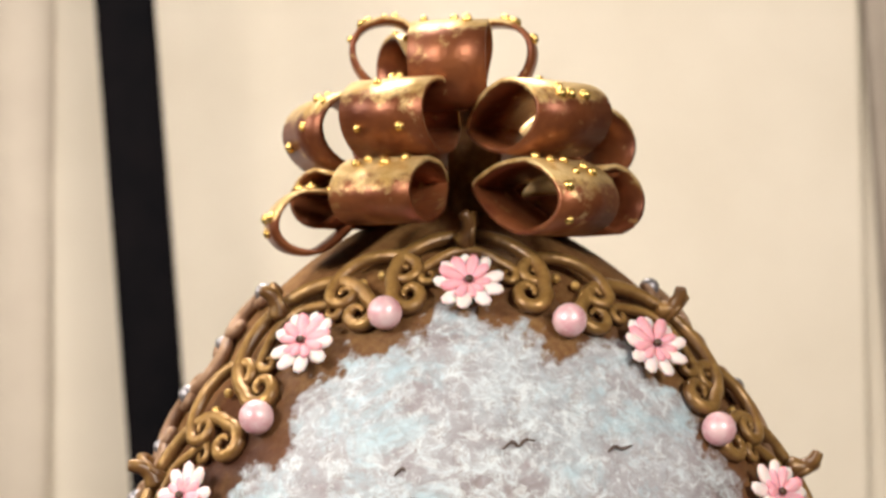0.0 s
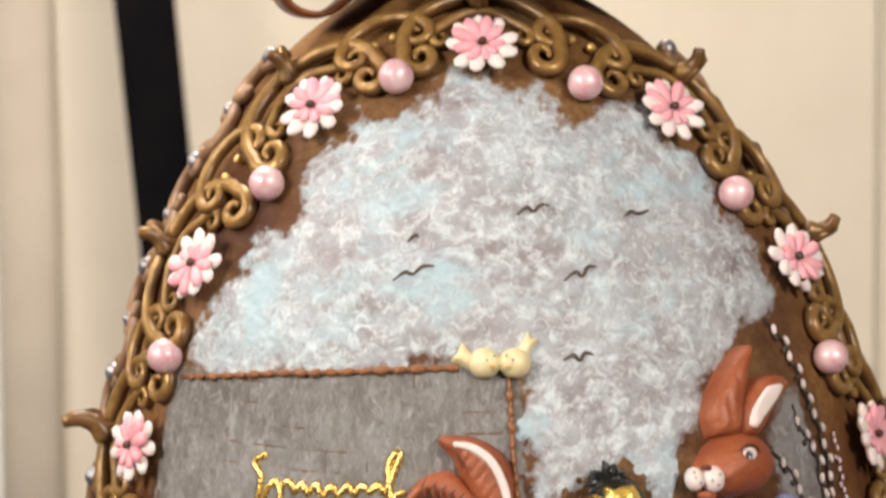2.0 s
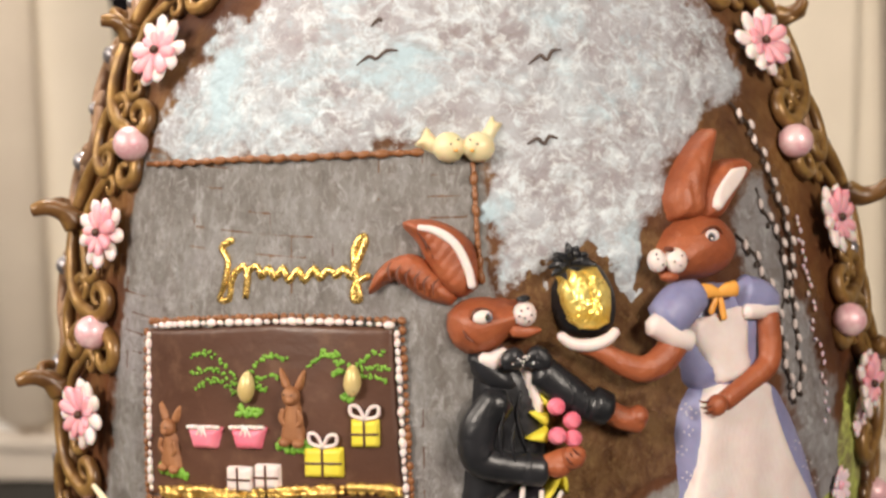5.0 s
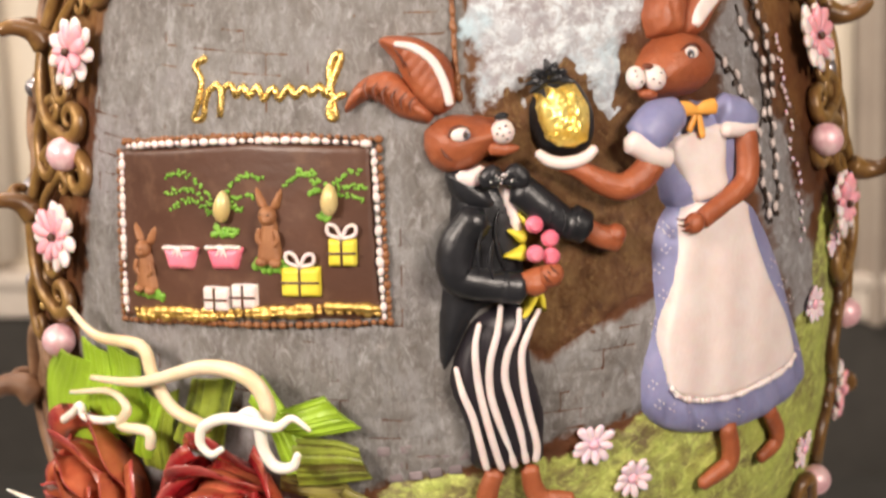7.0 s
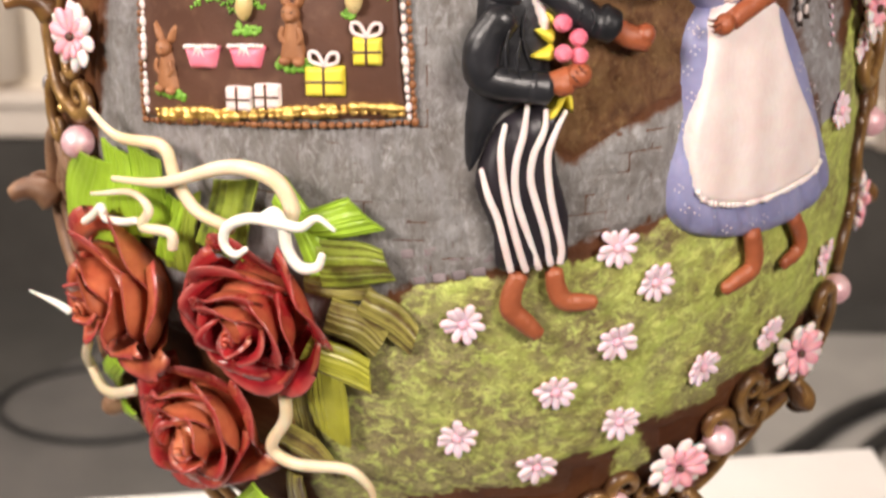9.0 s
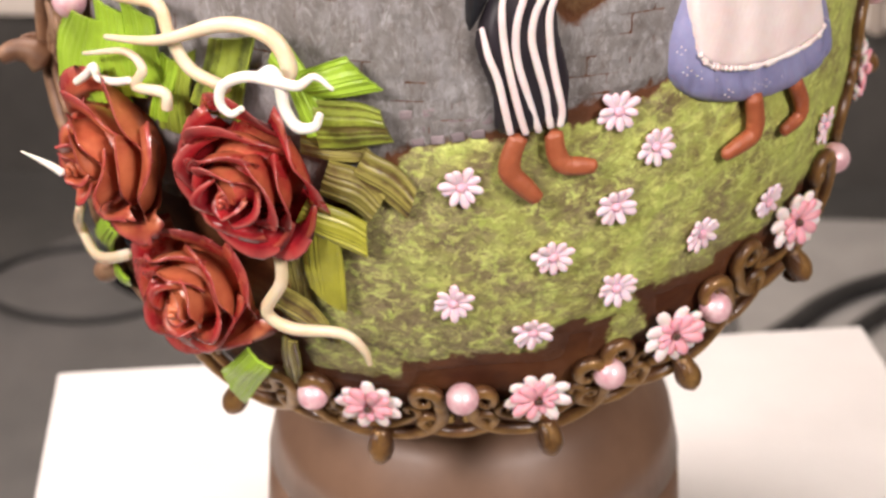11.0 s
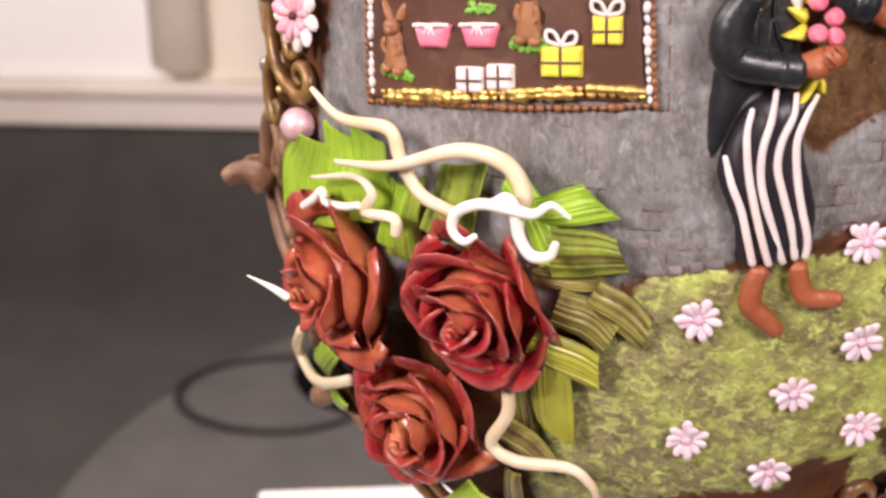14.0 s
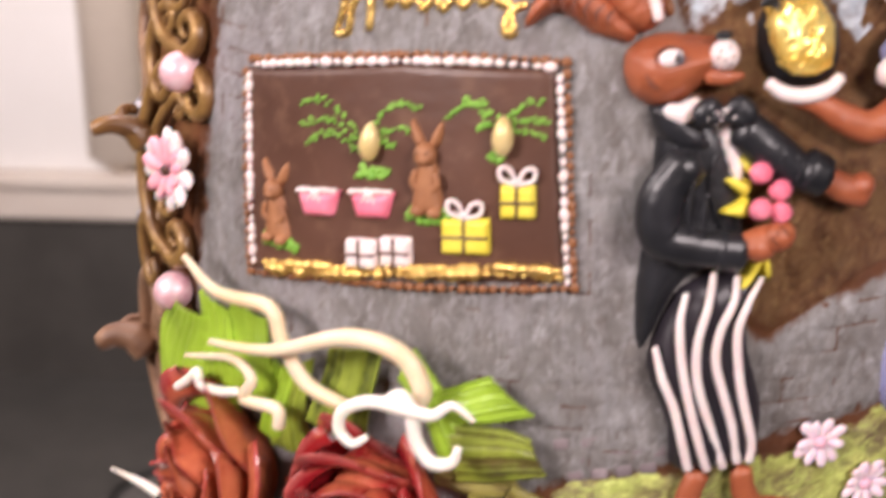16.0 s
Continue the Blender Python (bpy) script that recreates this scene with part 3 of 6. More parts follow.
def inside(poly, X, Z):
    """Distance into the outline, below zero outside it."""
    d, sign = np.full(X.shape, 9.0), np.ones(X.shape)
    for (ax, az), (bx, bz) in zip(poly, poly[1:] + poly[:1]):
        ex, ez = bx - ax, bz - az
        t = np.clip(((X - ax) * ex + (Z - az) * ez) / (ex * ex + ez * ez), 0, 1)
        d = np.minimum(d, np.hypot(X - ax - t * ex, Z - az - t * ez))
        sign = np.where(((az > Z) != (bz > Z)) & (X < ex * (Z - az) / (ez if abs(ez) > 1e-9 else 1e-9) + ax), -sign, sign)
    return -sign * d


def paint_layer(name, poly, step, lift, ragged, ragged_scale, relief, mat, label, feather=0.006, worn=None):
    """A coat of paint that thins out to the bare shell over the width feather on both sides of its outline."""
    reach = 0.6 * feather + ragged
    xs = np.arange(min(p[0] for p in poly) - reach - 0.004, max(p[0] for p in poly) + reach + 0.004, step)
    zz = np.arange(min(p[1] for p in poly) - reach - 0.004, max(p[1] for p in poly) + reach + 0.004, step)
    X, Z = np.meshgrid(xs, zz)
    D = inside(poly, X, Z)
    mask = D + ragged * (fbm(X * ragged_scale + 7, Z * ragged_scale + 3, 11, 5) - 0.5) * 2 + 0.5 * ragged * (fbm(X * 5 * ragged_scale, Z * 5 * ragged_scale, 17, 3) - 0.5) * 2
    full = np.clip(0.25 + mask / feather, 0, 1)
    body = np.clip(1.6 * full - 0.4, 0, 1)
    H = 0.0004 + body * (lift + relief(X, Z))
    if worn:
        full = full * (1 - worn(X, Z))
    keep, index, verts, faces, cover = D > -reach, {}, [], [], []
    H = np.where(D < 0.004 - reach, -0.0006, H)
    def vert(i, j):
        if (i, j) not in index:
            index[i, j] = len(verts)
            verts.append(tuple(on_egg(float(X[i, j]), float(Z[i, j]), float(H[i, j]))))
            cover.append(float(full[i, j]))
        return index[i, j]
    for i in range(X.shape[0] - 1):
        for j in range(X.shape[1] - 1):
            if keep[i, j] and keep[i + 1, j] and keep[i, j + 1] and keep[i + 1, j + 1]:
                faces.append((vert(i, j), vert(i, j + 1), vert(i + 1, j + 1), vert(i + 1, j)))
    me = bpy.data.meshes.new(name)
    me.from_pydata(verts, [], faces)
    me.attributes.new("cover", "FLOAT", "POINT").data.foreach_set("value", cover)
    me.materials.append(mat)
    me.shade_smooth()
    return tagged(put(name, me, egg, EGG_INV), label)


def paint_material(name, base, dabs, scale, stretch, blotch=None, bump=0.5, rough=0.55, twist=0.8, drift=None, dab_scale=2.4, dab_at=(0.47, 0.60), dry=0.9, tint=None, grain=None):
    """Brushed paint: broad tones, dabs of a second tone over them, patches of another tint, thin to the chocolate at its rim."""
    m, t, p = nodes_of(name)
    co = t.nodes.new("ShaderNodeTexCoord").outputs["Object"]
    col = ramp(t, noise_node(t, co, scale, 6, 0.65, stretch, twist), base)
    if blotch:
        patch = noise_node(t, co, blotch[0], 6, 0.65, None, 0.6)
        if drift:
            sep, rng_, plus = t.nodes.new("ShaderNodeSeparateXYZ"), t.nodes.new("ShaderNodeMapRange"), t.nodes.new("ShaderNodeMath")
            link(t, co, sep.inputs[0])
            link(t, sep.outputs["X"], rng_.inputs["Value"])
            rng_.inputs["From Min"].default_value, rng_.inputs["From Max"].default_value = drift[0], drift[1]
            rng_.inputs["To Min"].default_value, rng_.inputs["To Max"].default_value = drift[2], 0.0
            plus.operation = "ADD"
            link(t, patch, plus.inputs[0])
            link(t, rng_.outputs["Result"], plus.inputs[1])
            patch = plus.outputs[0]
        col = mix(t, ramp(t, patch, [(blotch[1], (0, 0, 0)), (blotch[2], (0.85, 0.85, 0.85))]), col, ramp(t, noise_node(t, co, 90, 5, 0.7, stretch, 1.0), [(0.35, blotch[3]), (0.65, blotch[4])]))
    top = ramp(t, noise_node(t, co, scale * 3.2, 6, 0.7, stretch, twist), dabs)
    where = ramp(t, noise_node(t, co, scale * dab_scale, 8, 0.72, stretch, twist * 2.2), [(dab_at[0], (0, 0, 0)), (dab_at[1], (0.9, 0.9, 0.9))])
    col = mix(t, where, col, top)
    if grain:
        col = mix(t, ramp(t, noise_node(t, co, grain[0], 5, 0.7, stretch, 0.8), [(0.52, (0, 0, 0)), (0.62, (grain[3],) * 3)]), col, ramp(t, noise_node(t, co, 5), [(0, grain[1]), (1, grain[1])]))
        col = mix(t, ramp(t, noise_node(t, co, grain[0] * 0.8, 5, 0.7, stretch, 0.8), [(0.38, (grain[4],) * 3), (0.45, (0, 0, 0))]), col, ramp(t, noise_node(t, co, 5), [(0, grain[2]), (1, grain[2])]))
    if tint:
        col = mix(t, ramp(t, noise_node(t, co, tint[0], 7, 0.72, stretch, 0.4), [(tint[1], (0, 0, 0)), (tint[2], (0.75, 0.75, 0.75))]), col, ramp(t, noise_node(t, co, 5), [(0, tint[3]), (1, tint[3])]))
    at = t.nodes.new("ShaderNodeAttribute")
    at.attribute_name = "cover"
    add, half = t.nodes.new("ShaderNodeMath"), t.nodes.new("ShaderNodeMath")
    add.operation, half.operation, half.inputs[1].default_value = "ADD", "MULTIPLY", dry
    link(t, noise_node(t, co, 120, 7, 0.75, stretch, 1.2), half.inputs[0])
    link(t, at.outputs["Fac"], add.inputs[0])
    link(t, half.outputs[0], add.inputs[1])
    thin = ramp(t, add.outputs[0], [(0.70 * dry + 0.02, (0, 0, 0)), (0.70 * dry + 0.34, (1, 1, 1))])
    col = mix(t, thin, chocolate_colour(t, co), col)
    link(t, col, p.inputs["Base Color"])
    p.inputs["Roughness"].default_value, p.inputs["Specular IOR Level"].default_value = rough, 0.3
    b_ = t.nodes.new("ShaderNodeBump")
    b_.inputs["Strength"].default_value, b_.inputs["Distance"].default_value = bump, 0.003
    link(t, noise_node(t, co, grain[0] * 0.8 if grain else scale * 4, 6, 0.7, stretch, twist * 1.5), b_.inputs["Height"])
    link(t, b_.outputs["Normal"], p.inputs["Normal"])
    return m


SKY = paint_material("cloud_paint", [(0.34, (0.25, 0.215, 0.22)), (0.46, (0.35, 0.335, 0.36)), (0.64, (0.43, 0.45, 0.49))], [(0.36, (0.44, 0.48, 0.52)), (0.60, (0.66, 0.74, 0.79))], 22, ((1, 1, 1.15), (0, 0.5, 0)),
                     (12, 0.47, 0.62, (0.34, 0.35, 0.385), (0.50, 0.59, 0.65)), 0.8, 0.55, 0.35, None, 3.4, (0.48, 0.60), 0.9, (14, 0.51, 0.63, (0.43, 0.60, 0.68)), (125, (0.72, 0.78, 0.81), (0.24, 0.19, 0.18), 0.58, 0.34))
WALLP = paint_material("house_wall_paint", [(0.34, (0.140, 0.128, 0.118)), (0.50, (0.198, 0.189, 0.180)), (0.66, (0.265, 0.262, 0.262))], [(0.38, (0.165, 0.145, 0.130)), (0.60, (0.37, 0.37, 0.375))], 34, ((1.6, 1, 0.85), (0, 0.12, 0)),
                       (8, 0.50, 0.66, (0.21, 0.19, 0.195), (0.36, 0.345, 0.365)), 0.8, 0.5, 0.4, None, 2.4, (0.50, 0.62), 0.9, None, (140, (0.38, 0.38, 0.39), (0.10, 0.075, 0.06), 0.34, 0.32))
HEDGEP = paint_material("garden_wall_paint", [(0.36, (0.19, 0.17, 0.165)), (0.5, (0.27, 0.26, 0.265)), (0.64, (0.36, 0.355, 0.37))], [(0.40, (0.20, 0.17, 0.16)), (0.60, (0.44, 0.45, 0.47))], 40, ((1.2, 1, 0.9),), None, 0.8, 0.5)
GRASS = paint_material("meadow_paint", [(0.34, (0.16, 0.12, 0.055)), (0.46, (0.315, 0.33, 0.085)), (0.64, (0.45, 0.54, 0.12))], [(0.36, (0.36, 0.44, 0.09)), (0.60, (0.60, 0.70, 0.20))], 30, ((1.15, 1, 1.4), (0, 0.6, 0)),
                       (10, 0.46, 0.60, (0.12, 0.085, 0.055), (0.31, 0.265, 0.14)), 0.7, 0.55, 0.35, (-0.10, 0.09, 0.17), 2.6, (0.50, 0.63), 0.9, None, (130, (0.64, 0.70, 0.20), (0.12, 0.085, 0.045), 0.55, 0.35))
SKY_LINE = [(-0.165, 1.572), (-0.157, 1.605), (-0.137, 1.627), (-0.105, 1.650), (-0.093, 1.688), (-0.066, 1.699), (-0.028, 1.711), (-0.020, 1.728), (0.002, 1.731),
            (0.030, 1.715), (0.049, 1.695), (0.070, 1.709), (0.090, 1.703), (0.107, 1.684), (0.124, 1.665), (0.149, 1.633), (0.160, 1.605), (0.164, 1.578)] + \
           [(0.1349, 1.5881), (0.1290, 1.5680), (0.1098, 1.5415), (0.1062, 1.5253), (0.1050, 1.5115), (0.1026, 1.4964), (0.0941, 1.4861), (0.0873, 1.4954), (0.0827, 1.5099), (0.0737, 1.5219), (0.0536, 1.5166), (0.0479, 1.5101), (0.0394, 1.5051), (0.0308, 1.5034), (0.0215, 1.5068), (0.0179, 1.5458), (0.0168, 1.5710), (-0.0101, 1.5745), (-0.0510, 1.5729), (-0.0972, 1.5697), (-0.1489, 1.5639), (-0.1663, 1.5607)]
HOUSE_LINE = [(-0.178, 1.566), (0.020, 1.582), (0.024, 1.516), (0.030, 1.470), (0.040, 1.385), (0.060, 1.375), (0.096, 1.392), (0.123, 1.402), (0.160, 1.400),
              (0.150, 1.350), (0.118, 1.337), (0.103, 1.331), (0.060, 1.325), (0.020, 1.314), (-0.030, 1.304), (-0.080, 1.262), (-0.200, 1.250), (-0.215, 1.300), (-0.210, 1.360), (-0.195, 1.440), (-0.186, 1.505)]
HEDGE_LINE = [(0.1509, 1.5318), (0.1614, 1.5496), (0.1705, 1.5418), (0.1793, 1.5107), (0.1882, 1.4845), (0.2038, 1.4455), (0.2189, 1.3992), (0.2270, 1.3661), (0.2192, 1.3510), (0.2054, 1.3549), (0.1889, 1.4015), (0.1778, 1.4430), (0.1642, 1.4768), (0.1544, 1.5025)]
MEADOW_LINE = [(-0.0191, 1.3068), (0.0230, 1.3128), (0.0721, 1.3179), (0.1130, 1.3332), (0.1817, 1.3129), (0.2047, 1.3478), (0.2135, 1.3861)] + [(0.228, 1.418), (0.240, 1.380), (0.247, 1.300)] + \
              [(0.2283, 1.2245), (0.2033, 1.2250), (0.1858, 1.2085), (0.1529, 1.2098), (0.1475, 1.1946), (0.1351, 1.2011), (0.1058, 1.1974), (0.1095, 1.1652), (0.0959, 1.1444), (0.0855, 1.1541), (0.0891, 1.1802), (0.0590, 1.1807), (0.0547, 1.1600), (0.0136, 1.1625), (-0.0282, 1.1538), (-0.0323, 1.1374), (-0.0863, 1.1383), (-0.0922, 1.1798), (-0.0823, 1.2169), (-0.0548, 1.2562)]


def joints(X, Z):
    """Uneven scratched joints of a brick bond."""
    zj = Z + 0.0016 * (fbm(X * 60, Z * 60, 91, 2) - 0.5)
    row = np.floor(zj / 0.0105)
    xj = X + 0.0016 * (fbm(X * 60 + 9, Z * 60, 95, 2) - 0.5) + 0.0115 * (row % 2)
    level = np.abs(zj / 0.0105 - row - 0.5) * 0.0105 * -1 + 0.00525
    upright = np.abs(xj / 0.023 - np.floor(xj / 0.023) - 0.5) * 0.023 * -1 + 0.0115
    return np.maximum(np.clip(1 - level / 0.0012, 0, 1) * (fbm(X * 40, Z * 40, 99, 2) > 0.60), np.clip(1 - upright / 0.0014, 0, 1) * (fbm(X * 40 + 3, Z * 25, 103, 2) > 0.44))


strokes = lambda X, Z: 0.0016 * fbm(X * 130 + 40 * Z, Z * 110, 21, 3) + 0.0008 * fbm(X * 400, Z * 400, 31, 2)
courses = lambda X, Z: 0.0008 * fbm(X * 160, Z * 60, 41, 3) + 0.0003 * fbm(X * 90, Z * 260, 51, 2) + 0.0005 * fbm(X * 500, Z * 500, 61, 2) - 0.0005 * joints(X, Z)
blades = lambda X, Z: 0.0008 * fbm(X * 150 + 60 * Z, Z * 260, 71, 3) + 0.0005 * fbm(X * 500, Z * 500, 81, 2)
BARN = paint_material("brown_brushed_paint", [(0.38, (0.11, 0.048, 0.021)), (0.5, (0.18, 0.088, 0.038)), (0.62, (0.23, 0.128, 0.056))], [(0.40, (0.13, 0.062, 0.028)), (0.60, (0.33, 0.205, 0.085))], 70, ((1.3, 1.3, 1.0), (0, 0.6, 0)), None, 1.0, 0.45, 0.6, None, 3.0, (0.50, 0.62))
BARN_LINE = [(0.0321, 1.5181), (0.0606, 1.5464), (0.0894, 1.5302), (0.1131, 1.5273), (0.1361, 1.4696), (0.1290, 1.4054), (0.0896, 1.3914), (0.0601, 1.3704), (0.0530, 1.3990), (0.0518, 1.4465), (0.0405, 1.4760)]
paint_layer("brushed_ground", BARN_LINE, 0.002, 0.0004, 0.008, 60, lambda X, Z: 0.0007 * fbm(X * 260, Z * 200, 111, 3), BARN, "brown ground brushed in upright strokes", 0.016)
paint_layer("cloud_paint", SKY_LINE, 0.0014, 0.0006, 0.014, 55, strokes, SKY, "thick white and lilac cloud paint", 0.022, lambda X, Z: 0.48 * np.clip((1.565 - Z) / 0.05, 0, 1) * np.clip(3 * fbm(X * 50, Z * 28, 131, 4) - 0.85, 0, 1))
paint_layer("house_wall", HOUSE_LINE, 0.0015, 0.0009, 0.004, 60, courses, WALLP, "rough grey painted stone house wall", 0.010, lambda X, Z: 0.9 * joints(X, Z) * (fbm(X * 55 + 5, Z * 55, 121, 3) > 0.52))
paint_layer("hedge_wall", HEDGE_LINE, 0.002, 0.0010, 0.006, 60, courses, HEDGEP, "grey painted patch of garden wall", 0.016)
paint_layer("meadow", MEADOW_LINE, 0.0015, 0.0008, 0.007, 60, blades, GRASS, "mottled green painted meadow", 0.010)

# ---- the ribbon bow on top ----
def ribbon_loop(bm, length, high, wide):
    """A closed loop of thick ribbon round its middle, pinched at its root (-x); returns its outline."""
    gold_layer = bm.verts.layers.float.new("gilding_and_light")
    pts = []
    for k in range(33):
        a = math.pi + 2 * math.pi * k / 32
        c = 0.5 * (1 + math.cos(a))
        pts.append((length * (c - 0.5), 0.5 * high * math.sin(a) * (0.45 + 0.55 * min(1, c * 1.6))))
    thick, rows = 0.0016, []
    for k, (x, z) in enumerate(pts):
        a, b = pts[max(k - 1, 0)], pts[min(k + 1, 32)]
        d = Vector((b[0] - a[0], 0, b[1] - a[1])).normalized()
        n = Vector((d.z, 0, -d.x))
        w = wide * (0.7 + 0.3 * min(1, (x / length + 0.5) / 0.35))
        row = [bm.verts.new(Vector((x, s * w / 2, z)) + n * o) for s, o in ((-1, thick), (0, thick * 1.3), (1, thick), (1, -thick), (0, -thick), (-1, -thick))]
        # upper outer side goes gold: lustre, and light from above put into the colour
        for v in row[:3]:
            v[gold_layer] = max(0.0, min(1.0, (k - 16.0) / 7.5))
        rows.append(row)
    for r, s in zip(rows, rows[1:]):
        for k in range(6):
            bm.faces.new((r[k], r[(k + 1) % 6], s[(k + 1) % 6], s[k]))
    bm.faces.new(rows[0])
    bm.faces.new(rows[-1][::-1])
    return pts


BOW_X, BOW_Y = -0.006, -0.055
def ribbon_material():
    """Copper brown ribbon; its upper outer side mixes gold lustre with painted light from above."""
    m, t, p = nodes_of("bronzed_ribbon")
    co = t.nodes.new("ShaderNodeTexCoord").outputs["Object"]
    at = t.nodes.new("ShaderNodeAttribute")
    at.attribute_name = "gilding_and_light"
    add = t.nodes.new("ShaderNodeMath")
    add.operation = "ADD"
    half = t.nodes.new("ShaderNodeMath")
    half.operation, half.inputs[1].default_value = "MULTIPLY", 1.3
    link(t, noise_node(t, co, 75, 6, 0.7), half.inputs[0])
    link(t, at.outputs["Fac"], add.inputs[0])
    link(t, half.outputs[0], add.inputs[1])
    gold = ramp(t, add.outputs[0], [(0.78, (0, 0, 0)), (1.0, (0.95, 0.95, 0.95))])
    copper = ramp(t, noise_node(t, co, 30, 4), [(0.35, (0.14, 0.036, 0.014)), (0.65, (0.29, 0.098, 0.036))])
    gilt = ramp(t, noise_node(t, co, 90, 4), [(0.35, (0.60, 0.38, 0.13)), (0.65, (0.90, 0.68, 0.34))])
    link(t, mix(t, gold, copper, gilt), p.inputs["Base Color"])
    p.inputs["Metallic"].default_value, p.inputs["Roughness"].default_value = 0.45, 0.36
    b_ = t.nodes.new("ShaderNodeBump")
    b_.inputs["Strength"].default_value, b_.inputs["Distance"].default_value = 0.28, 0.002
    link(t, noise_node(t, co, 170, 5), b_.inputs["Height"])
    link(t, b_.outputs["Normal"], p.inputs["Normal"])
    return m


RIBBON = ribbon_material()
bow = thing("ribbon_bow", (BOW_X, BOW_Y + 0.02, 1.775), "bronzed chocolate ribbon bow with gold dots on the egg", "bow")
# dark backing added for the shaded gap between the loops
bm = bmesh.new()
tube(bm, [(BOW_X, BOW_Y + 0.030, 1.765), (BOW_X, BOW_Y + 0.030, 1.85)], 0.017, 12)
part("core", bm, CHOC, bow, "dark chocolate core, added to darken the gap between loops")
bm = bmesh.new()
blob(bm, Matrix.Scale(0.0030, 4), 0, 10, 7)
DOT = mesh_of("gold_dot", bm, GOLD)
# offset sideways, height, towards the viewer; heading of the loop, its lean, length, height and width
LOOPS = [(-0.034, 1.8390, -0.045, -108, 4, 0.074, 0.045, 0.052), (0.040, 1.8370, -0.042, -47, 4, 0.074, 0.043, 0.056), (-0.074, 1.834, -0.006, -148, 6, 0.064, 0.048, 0.058), (0.062, 1.826, 0.010, 48, 0, 0.060, 0.042, 0.050),
         (-0.040, 1.797, -0.055, -108, -8, 0.074, 0.037, 0.050), (0.044, 1.792, -0.054, -42, -10, 0.078, 0.043, 0.048), (-0.094, 1.782, -0.018, -160, -16, 0.056, 0.039, 0.038), (-0.074, 1.796, 0.005, 142, -4, 0.058, 0.036, 0.052), (0.066, 1.792, 0.010, 46, -4, 0.062, 0.042, 0.050),
         (-0.008, 1.870, -0.024, -92, 20, 0.068, 0.054, 0.046), (-0.044, 1.881, -0.004, -170, 24, 0.058, 0.044, 0.022), (0.010, 1.877, 0.0, -8, 24, 0.062, 0.046, 0.020), (-0.03, 1.874, 0.02, 120, 20, 0.06, 0.045, 0.04)]
REAR_LOOPS = [(-0.045, 1.835, 0.055, 120, 4, 0.075, 0.045, 0.048), (0.045, 1.835, 0.055, 60, 4, 0.075, 0.045, 0.048), (-0.045, 1.80, 0.06, 118, -6, 0.075, 0.04, 0.048), (0.045, 1.80, 0.06, 62, -6, 0.075, 0.04, 0.048)]
for dx, z, dy, head, lean, length, high, wide in LOOPS + REAR_LOOPS:
    bm = bmesh.new()
    pts = ribbon_loop(bm, length, high, wide)
    m = Matrix.Translation((BOW_X + dx, BOW_Y + dy, z)) @ pose(0, 0, 0, 0, 0, head) @ pose(0, 0, 0, 0, -lean, 0)
    bmesh.ops.transform(bm, matrix=m, verts=bm.verts)
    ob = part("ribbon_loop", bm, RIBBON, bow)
    for k in range(9):
        i = rng.choice((14, 16, 18, 19, 20, 21, 22, 23, 24, 25, 26, 27))
        x, z_ = pts[i]
        a, b = pts[i - 1], pts[i + 1]
        d = Vector((b[0] - a[0], 0, b[1] - a[1])).normalized()
        put("gold_dot", DOT, ob, Matrix(), Matrix.Translation(m @ (Vector((x, rng.uniform(-0.4, 0.4) * wide, z_)) + Vector((d.z, 0, -d.x)) * 0.0022)) @ Matrix.Scale(rng.uniform(0.8, 1.2), 4))

# ---- figures and ornaments modelled in relief on the shell ----
FUR = material("brown_fondant", (0.265, 0.068, 0.028), (0.385, 0.112, 0.046), 45, 0.42, bump=0.5, bump_scale=240, sss=0.05)
IVORY = material("ivory_fondant", (0.74, 0.62, 0.60), (0.80, 0.71, 0.69), 60, 0.45, bump=0.12, bump_scale=220, sss=0.15)
INK = material("black_fondant", (0.009, 0.010, 0.012), (0.020, 0.021, 0.025), 40, 0.33, bump=0.3, bump_scale=160)
STRIPE_DARK = material("dark_trousers", (0.012, 0.010, 0.014), (0.022, 0.018, 0.024), 40, 0.42)
LILAC = material("lilac_fondant", (0.205, 0.21, 0.375), (0.285, 0.29, 0.475), 45, 0.45, bump=0.2, bump_scale=200, sss=0.1)
ORANGE = material("orange_fondant", (0.80, 0.34, 0.06), (0.86, 0.42, 0.09), 60, 0.45)
YELLOW = material("yellow_fondant", (0.74, 0.62, 0.05), (0.80, 0.70, 0.09), 60, 0.45)
HOTPINK = material("pink_fondant", (0.84, 0.17, 0.26), (0.86, 0.27, 0.36), 60, 0.4, sss=0.1)
BIRD = material("pale_yellow_fondant", (0.74, 0.61, 0.33), (0.79, 0.70, 0.46), 70, 0.4, sss=0.15)
FOIL = material("gold_foil", (0.90, 0.54, 0.07), (0.98, 0.80, 0.26), 70, 0.30, 0.6, 0.5, 110)
PIPING = material("brown_piping", (0.20, 0.075, 0.025), (0.27, 0.11, 0.04), 120, 0.4)
GLAZE = material("window_chocolate", (0.075, 0.034, 0.022), (0.11, 0.052, 0.034), 14, 0.4, bump=0.25, bump_scale=110, fine=(0.15, 0.08, 0.05))
BUNNY = material("bunny_chocolate", (0.26, 0.105, 0.042), (0.35, 0.155, 0.066), 90, 0.55, bump=0.3, bump_scale=300)
CHICK = material("golden_egg", (0.66, 0.50, 0.20), (0.74, 0.60, 0.30), 80, 0.32, 0.15)
SPRIG = material("sprig_green", (0.13, 0.34, 0.03), (0.22, 0.46, 0.06), 160, 0.5)
